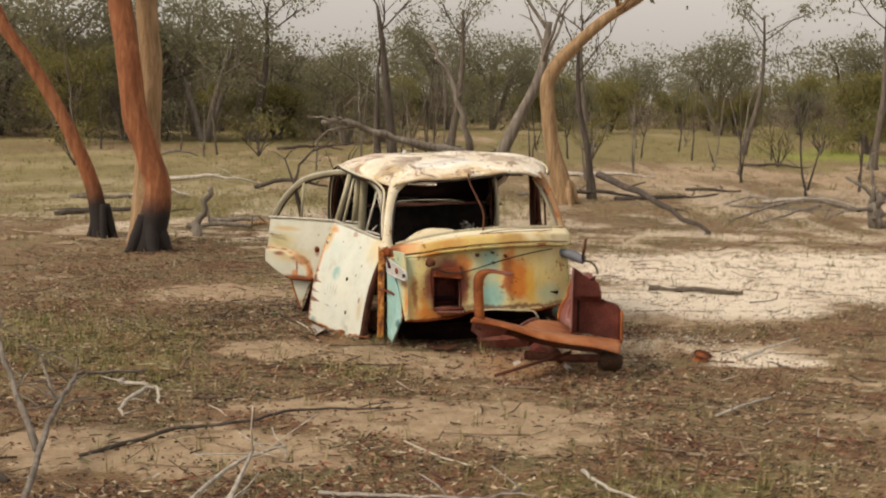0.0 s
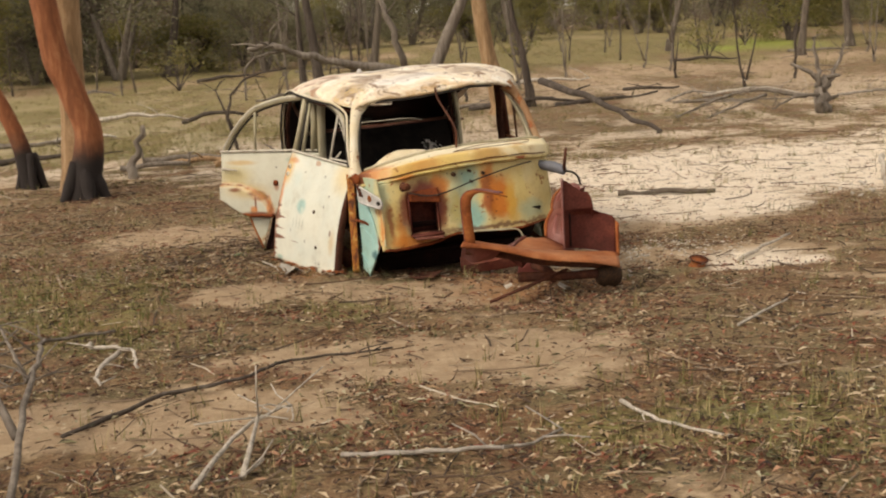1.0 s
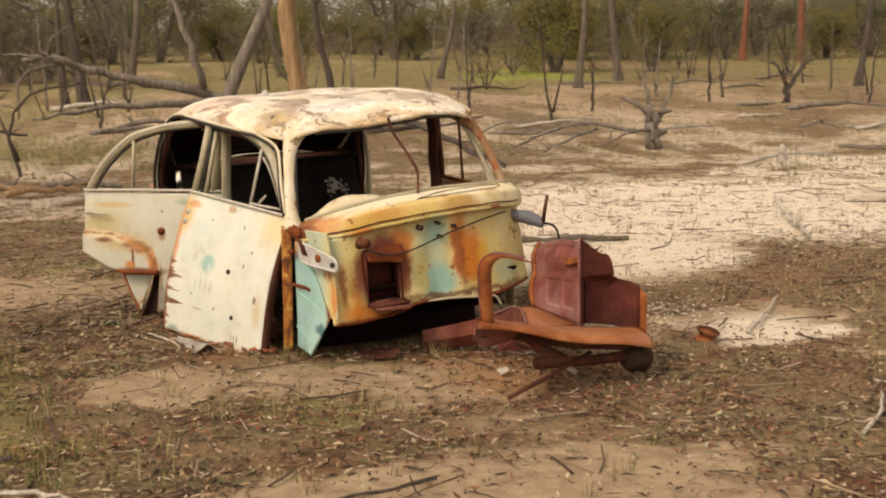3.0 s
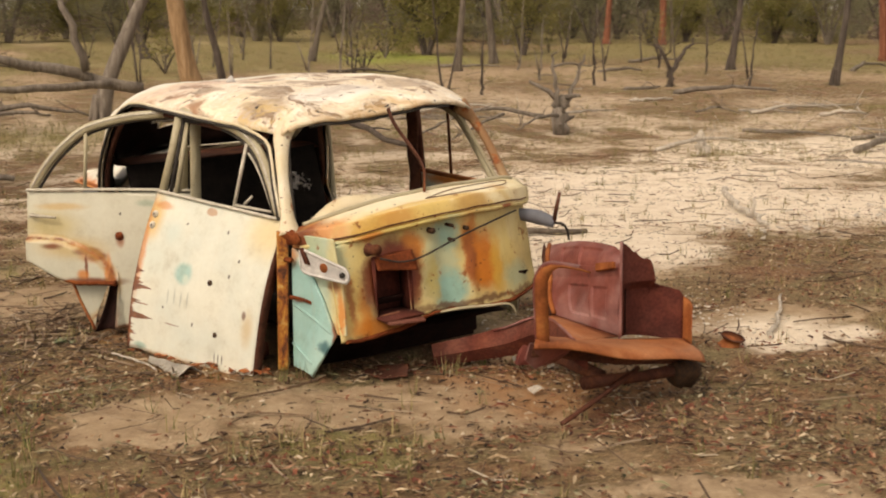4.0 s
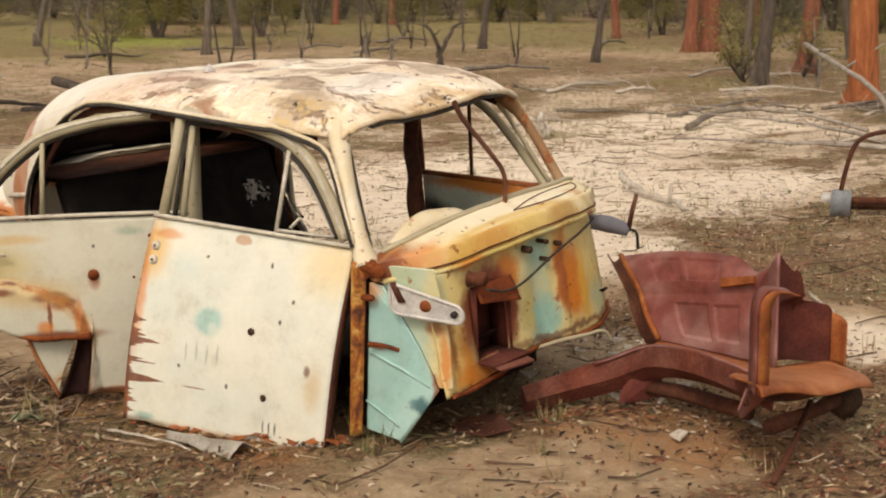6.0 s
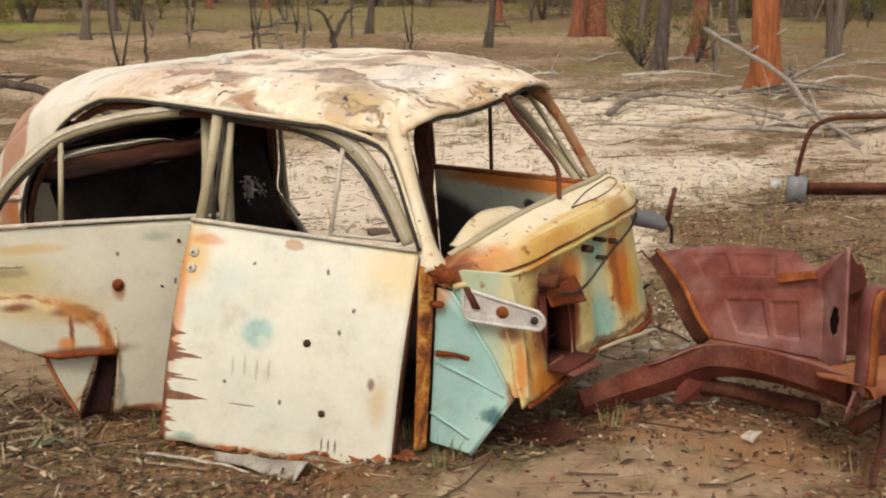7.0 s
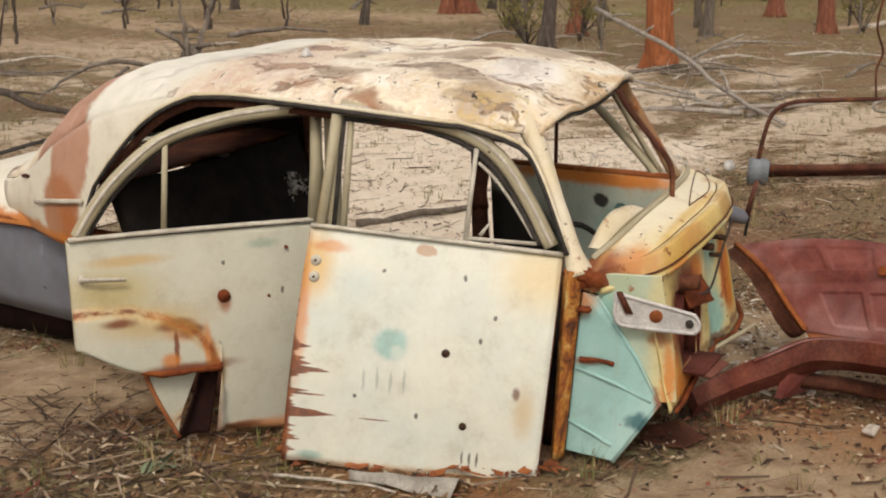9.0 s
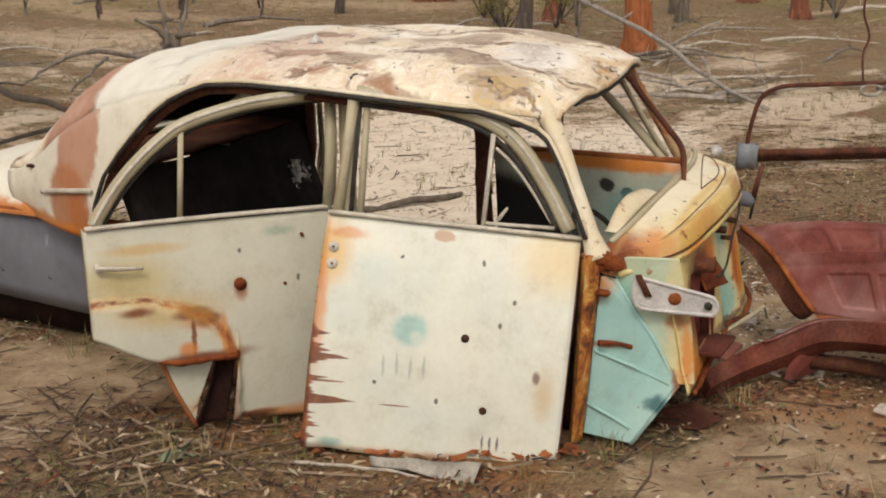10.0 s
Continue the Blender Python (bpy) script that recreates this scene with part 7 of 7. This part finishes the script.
# leaf litter, bark strips, twigs and grass, each one mesh of many pieces
def scatter(name, label, count, make, mat, weight, seed, area):
    rng = np.random.default_rng(seed)
    vs, fs = [], []
    x0, x1, y0, y1 = area
    n = 0
    while n < count:
        u = rng.random(6)
        y = y0 + (y1 - y0) * u[0] ** 1.35
        x = x0 + (x1 - x0) * u[1]
        if u[2] > weight(x, y):
            n += 0.25
            continue
        n += 1
        make(vs, fs, x, y, height(x, y), rng)
    me = bpy.data.meshes.new(name)
    me.from_pydata(vs, [], fs)
    me.materials.append(mat)
    return tagged(new(name, me), label, "litter", kind="stuff")


def flake(vs, fs, x, y, z, rng):
    u = rng.random(7)
    w = u[0] * 6.2832
    k, t = 0.010 + 0.036 * u[1] ** 3, 0.003 + 0.006 * u[2]
    c, s = math.cos(w), math.sin(w)
    lift, curl = 0.004 + 0.02 * u[3], 0.02 * (u[4] - 0.2)
    i = len(vs)
    for a, b2, h in ((-1, 0, 0), (0, 1, curl), (1, 0, 0.015 * (u[5] - 0.3)), (0, -1, curl * 0.6)):
        vs.append((x + c * a * k - s * b2 * t, y + s * a * k + c * b2 * t, z + lift + h))
    fs.append((i, i + 1, i + 2, i + 3))


def twig(vs, fs, x, y, z, rng):
    u = rng.random(8)
    w, k, r = u[0] * 6.2832, 0.03 + 0.20 * u[1] ** 3, 0.0015 + 0.0045 * u[2] ** 2
    c, s = math.cos(w), math.sin(w)
    i = len(vs)
    mid = (u[3] - 0.5) * 0.25 * k
    for a, m in ((-1, 0), (0, mid), (1, 0)):
        h = z + 0.008 + r + (0.05 * u[4] * max(0, a) if u[5] > 0.6 else 0)
        px, py = x + c * a * k - s * m, y + s * a * k + c * m
        for q in range(3):
            f = 2.1 * q
            vs.append((px - s * r * math.cos(f), py + c * r * math.cos(f), h + r * math.sin(f)))
    for b2 in (0, 3):
        for q in range(3):
            fs.append((i + b2 + q, i + b2 + (q + 1) % 3, i + b2 + 3 + (q + 1) % 3, i + b2 + 3 + q))


def blades(vs, fs, x, y, z, rng):
    for _ in range(7):
        u = rng.random(6)
        w, k = 6.28 * u[0], 0.03 + 0.09 * u[1]
        px, py = x + 0.05 * (u[2] - 0.5), y + 0.05 * (u[3] - 0.5)
        dx, dy = math.cos(w), math.sin(w)
        i = len(vs)
        vs.extend([(px - dy * 0.003, py + dx * 0.003, z - 0.01), (px + dy * 0.003, py - dx * 0.003, z - 0.01), (px + dx * k * 0.8 * u[4], py + dy * k * 0.8 * u[4], z + k)])
        fs.append((i, i + 1, i + 2))


litter_mat = leafy("dry_leaves", [(0.0, (0.02, 0.012, 0.008)), (0.25, (0.06, 0.031, 0.017)), (0.48, (0.14, 0.072, 0.036)), (0.66, (0.24, 0.14, 0.07)), (0.82, (0.40, 0.29, 0.175)), (1.0, (0.58, 0.48, 0.34))], 0.85)
twig_mat = leafy("dry_twigs", [(0.0, (0.045, 0.028, 0.018)), (0.5, (0.15, 0.095, 0.06)), (0.85, (0.30, 0.23, 0.16)), (1.0, (0.52, 0.46, 0.37))], 0.85)
grass_mat = leafy("thin_grass", [(0.0, (0.10, 0.11, 0.03)), (0.5, (0.21, 0.19, 0.07)), (0.8, (0.36, 0.29, 0.14)), (1.0, (0.47, 0.38, 0.22))], 0.8)
straw_mat = leafy("bleached_straw", [(0.0, (0.13, 0.085, 0.055)), (0.4, (0.26, 0.19, 0.125)), (0.75, (0.42, 0.33, 0.235)), (1.0, (0.62, 0.55, 0.44))], 0.85)
NEAR = (-5.0, 8.5, 3.6, 17.0)


def littered(x, y):
    if -0.25 < (x + 0.5) < 1.6 and 8.9 < y < 11.5:
        return 0.0
    b2 = bareness(x, y)
    drift = 0.5 + 0.5 * wobble(x, y * 1.8, 1.1, 61) + 0.4 * wobble(x, y * 1.6, 3.5, 62)
    rim = min(1, max(0, (x + 5.0) / 1.2)) * min(1, max(0, (8.5 - x) / 1.5)) * min(1, max(0, (y - 3.6) / 1.0)) * min(1, max(0, (17 - y) / 3))
    rim *= 1 - 0.45 * min(1, max(0, (x - 1.2) / 1.2))
    rim *= 1 - 0.6 * math.exp(-((x + 1.0) / 0.4) ** 2 - ((y - 10.4) / 0.5) ** 2)
    return rim * max(0.10, min(1, (1.05 - b2) * max(0.15, drift * 1.3)))


def drifted(lo, seed):
    return lambda x, y: (0.1 + 0.9 * littered(x, y)) * min(1, max(0, (0.5 + 0.5 * wobble(x, y * 1.5, 1.2, seed) + 0.35 * wobble(x, y * 1.5, 3.1, seed + 1) - lo) / 0.2))


scatter("leaf_litter", "brown and grey dry gum leaves and bark strips", 85000, flake, litter_mat, littered, 1, NEAR)
def bark_chip(vs, fs, x, y, z, rng):
    u = rng.random(7)
    w = u[0] * 6.2832
    k, t, h = 0.006 + 0.022 * u[1] ** 3, 0.004 + 0.006 * u[2], 0.003 + 0.009 * u[3]
    c, s = math.cos(w), math.sin(w)
    i = len(vs)
    for a, b2, up in ((-1, -0.5, 0), (-0.7, 0.9, 0.3), (0.9, 0.6, 0.2), (1, -0.8, 0), (0, -0.1, 1)):
        vs.append((x + c * a * k - s * b2 * t, y + s * a * k + c * b2 * t, z + 0.004 + h * up))
    fs.extend([(i, i + 1, i + 4), (i + 1, i + 2, i + 4), (i + 2, i + 3, i + 4), (i + 3, i, i + 4)])


chip_mat = leafy("bark_chips", [(0.0, (0.025, 0.015, 0.01)), (0.35, (0.11, 0.045, 0.024)), (0.6, (0.26, 0.12, 0.06)), (0.8, (0.36, 0.24, 0.14)), (0.95, (0.50, 0.40, 0.29)), (1.0, (0.62, 0.54, 0.43))], 0.85)
scatter("bark_litter", "chunky bark chips and clods round the wreck", 9000, bark_chip, chip_mat, lambda x, y: 0.08 + 0.9 * littered(x, y), 6, (-4.5, 4.0, 5.0, 12.0))
scatter("twig_heap", "tangle of dark twigs and bark below the rear door", 900, twig, twig_mat, lambda x, y: math.exp(-((x + 1.35) / 0.4) ** 2 - ((y - 10.2) / 0.5) ** 2) + 0.5 * math.exp(-((x + 1.7) / 0.6) ** 2 - ((y - 9.6) / 0.4) ** 2), 8, (-2.6, -0.6, 8.9, 11.2))
scatter("debris", "pale and rusty crumbled debris beside the firewall", 1800, bark_chip, chip_mat, lambda x, y: math.exp(-((x - 0.75) / 0.5) ** 2 - ((y - 8.45) / 0.45) ** 2), 7, (-0.3, 2.2, 7.4, 9.6))
scatter("wood_chips", "pale splintered wood chips behind the front chassis", 1500, bark_chip, leafy("pale_chips", [(0.0, (0.25, 0.2, 0.15)), (0.4, (0.48, 0.42, 0.34)), (1.0, (0.72, 0.68, 0.6))], 0.85), lambda x, y: math.exp(-((x - 1.6) / 0.5) ** 2 - ((y - 9.2) / 0.32) ** 2), 12, (0.6, 2.8, 8.5, 10.0))
scatter("red_leaf_litter", "drifts of red-brown fallen gum leaves", 46000, flake, leafy("red_leaves", [(0.0, (0.045, 0.013, 0.008)), (0.4, (0.16, 0.042, 0.022)), (0.75, (0.27, 0.095, 0.05)), (1.0, (0.44, 0.27, 0.17))], 0.85), drifted(0.42, 71), 13, NEAR)
scatter("olive_leaf_litter", "drifts of olive-grey fallen gum leaves", 34000, flake, leafy("olive_leaves", [(0.0, (0.035, 0.035, 0.016)), (0.45, (0.12, 0.115, 0.05)), (0.8, (0.27, 0.25, 0.14)), (1.0, (0.50, 0.47, 0.34))], 0.85), drifted(0.45, 83), 14, NEAR)
scatter("green_grass", "short green grass in a shallow hollow", 750, blades, leafy("green_blades", [(0.0, (0.08, 0.10, 0.025)), (0.5, (0.16, 0.18, 0.05)), (0.85, (0.26, 0.25, 0.09)), (1.0, (0.36, 0.31, 0.15))], 0.8), lambda x, y: 0.02 + patch(GREEN[:5], x, y) * max(0, 0.35 + wobble(x, y, 3.5, 91)), 15, (-4.5, 1.5, 6.0, 11.0))
scatter("outer_litter", "dry leaves thinning out over the clearing", 45000, flake, litter_mat, lambda x, y: 0.7 * (1.1 - bareness(x, y)), 9, (-11, 13, -4, 20))
scatter("twig_litter", "fine dry twigs strewn over the ground", 7000, twig, twig_mat, lambda x, y: 0.3 + 0.7 * littered(x, y), 2, NEAR)
scatter("clearing_litter", "bark strips and dead leaves strewn over the pale clearing", 11000, lambda vs, fs, x, y, z, rng: [flake(vs, fs, x + 0.05 * k, y + 0.04 * k, z, rng) for k in range(2)] if rng.random() < 0.88 else twig(vs, fs, x, y, z, rng), straw_mat, lambda x, y: 0.0 if y < 12.5 - 0.6 * x or (x < 1.3 and y < 12.5) else (0.45 + 0.5 * wobble(x, y * 1.6, 0.9, 66)) * (1 - 0.85 * patch(PALE, x, y)), 11, (-2, 18, 8.5, 25))
scatter("far_twig_litter", "dry sticks strewn over the far clearing", 9000, lambda vs, fs, x, y, z, rng: twig(vs, fs, x, y, z, rng) if rng.random() < 0.3 else [twig(vs, fs, x + dx, y + 0.02, z, rng) for dx in (0, 0.1)], straw_mat, lambda x, y: 0.8, 3, (-8, 26, 15, 36))
scatter("grass", "thin green and straw grass tufts", 9000, blades, grass_mat, lambda x, y: greenness(x, y) + 0.09, 4, (-6, 12, 3.6, 24))
scatter("far_grass", "dry tussock grass across the clearing", 16000, lambda vs, fs, x, y, z, rng: [blades(vs, fs, x + 0.1 * k, y, z, rng) for k in range(2)], grass_mat, lambda x, y: 0.25 + greenness(x, y), 5, (-22, 42, 15, 60))
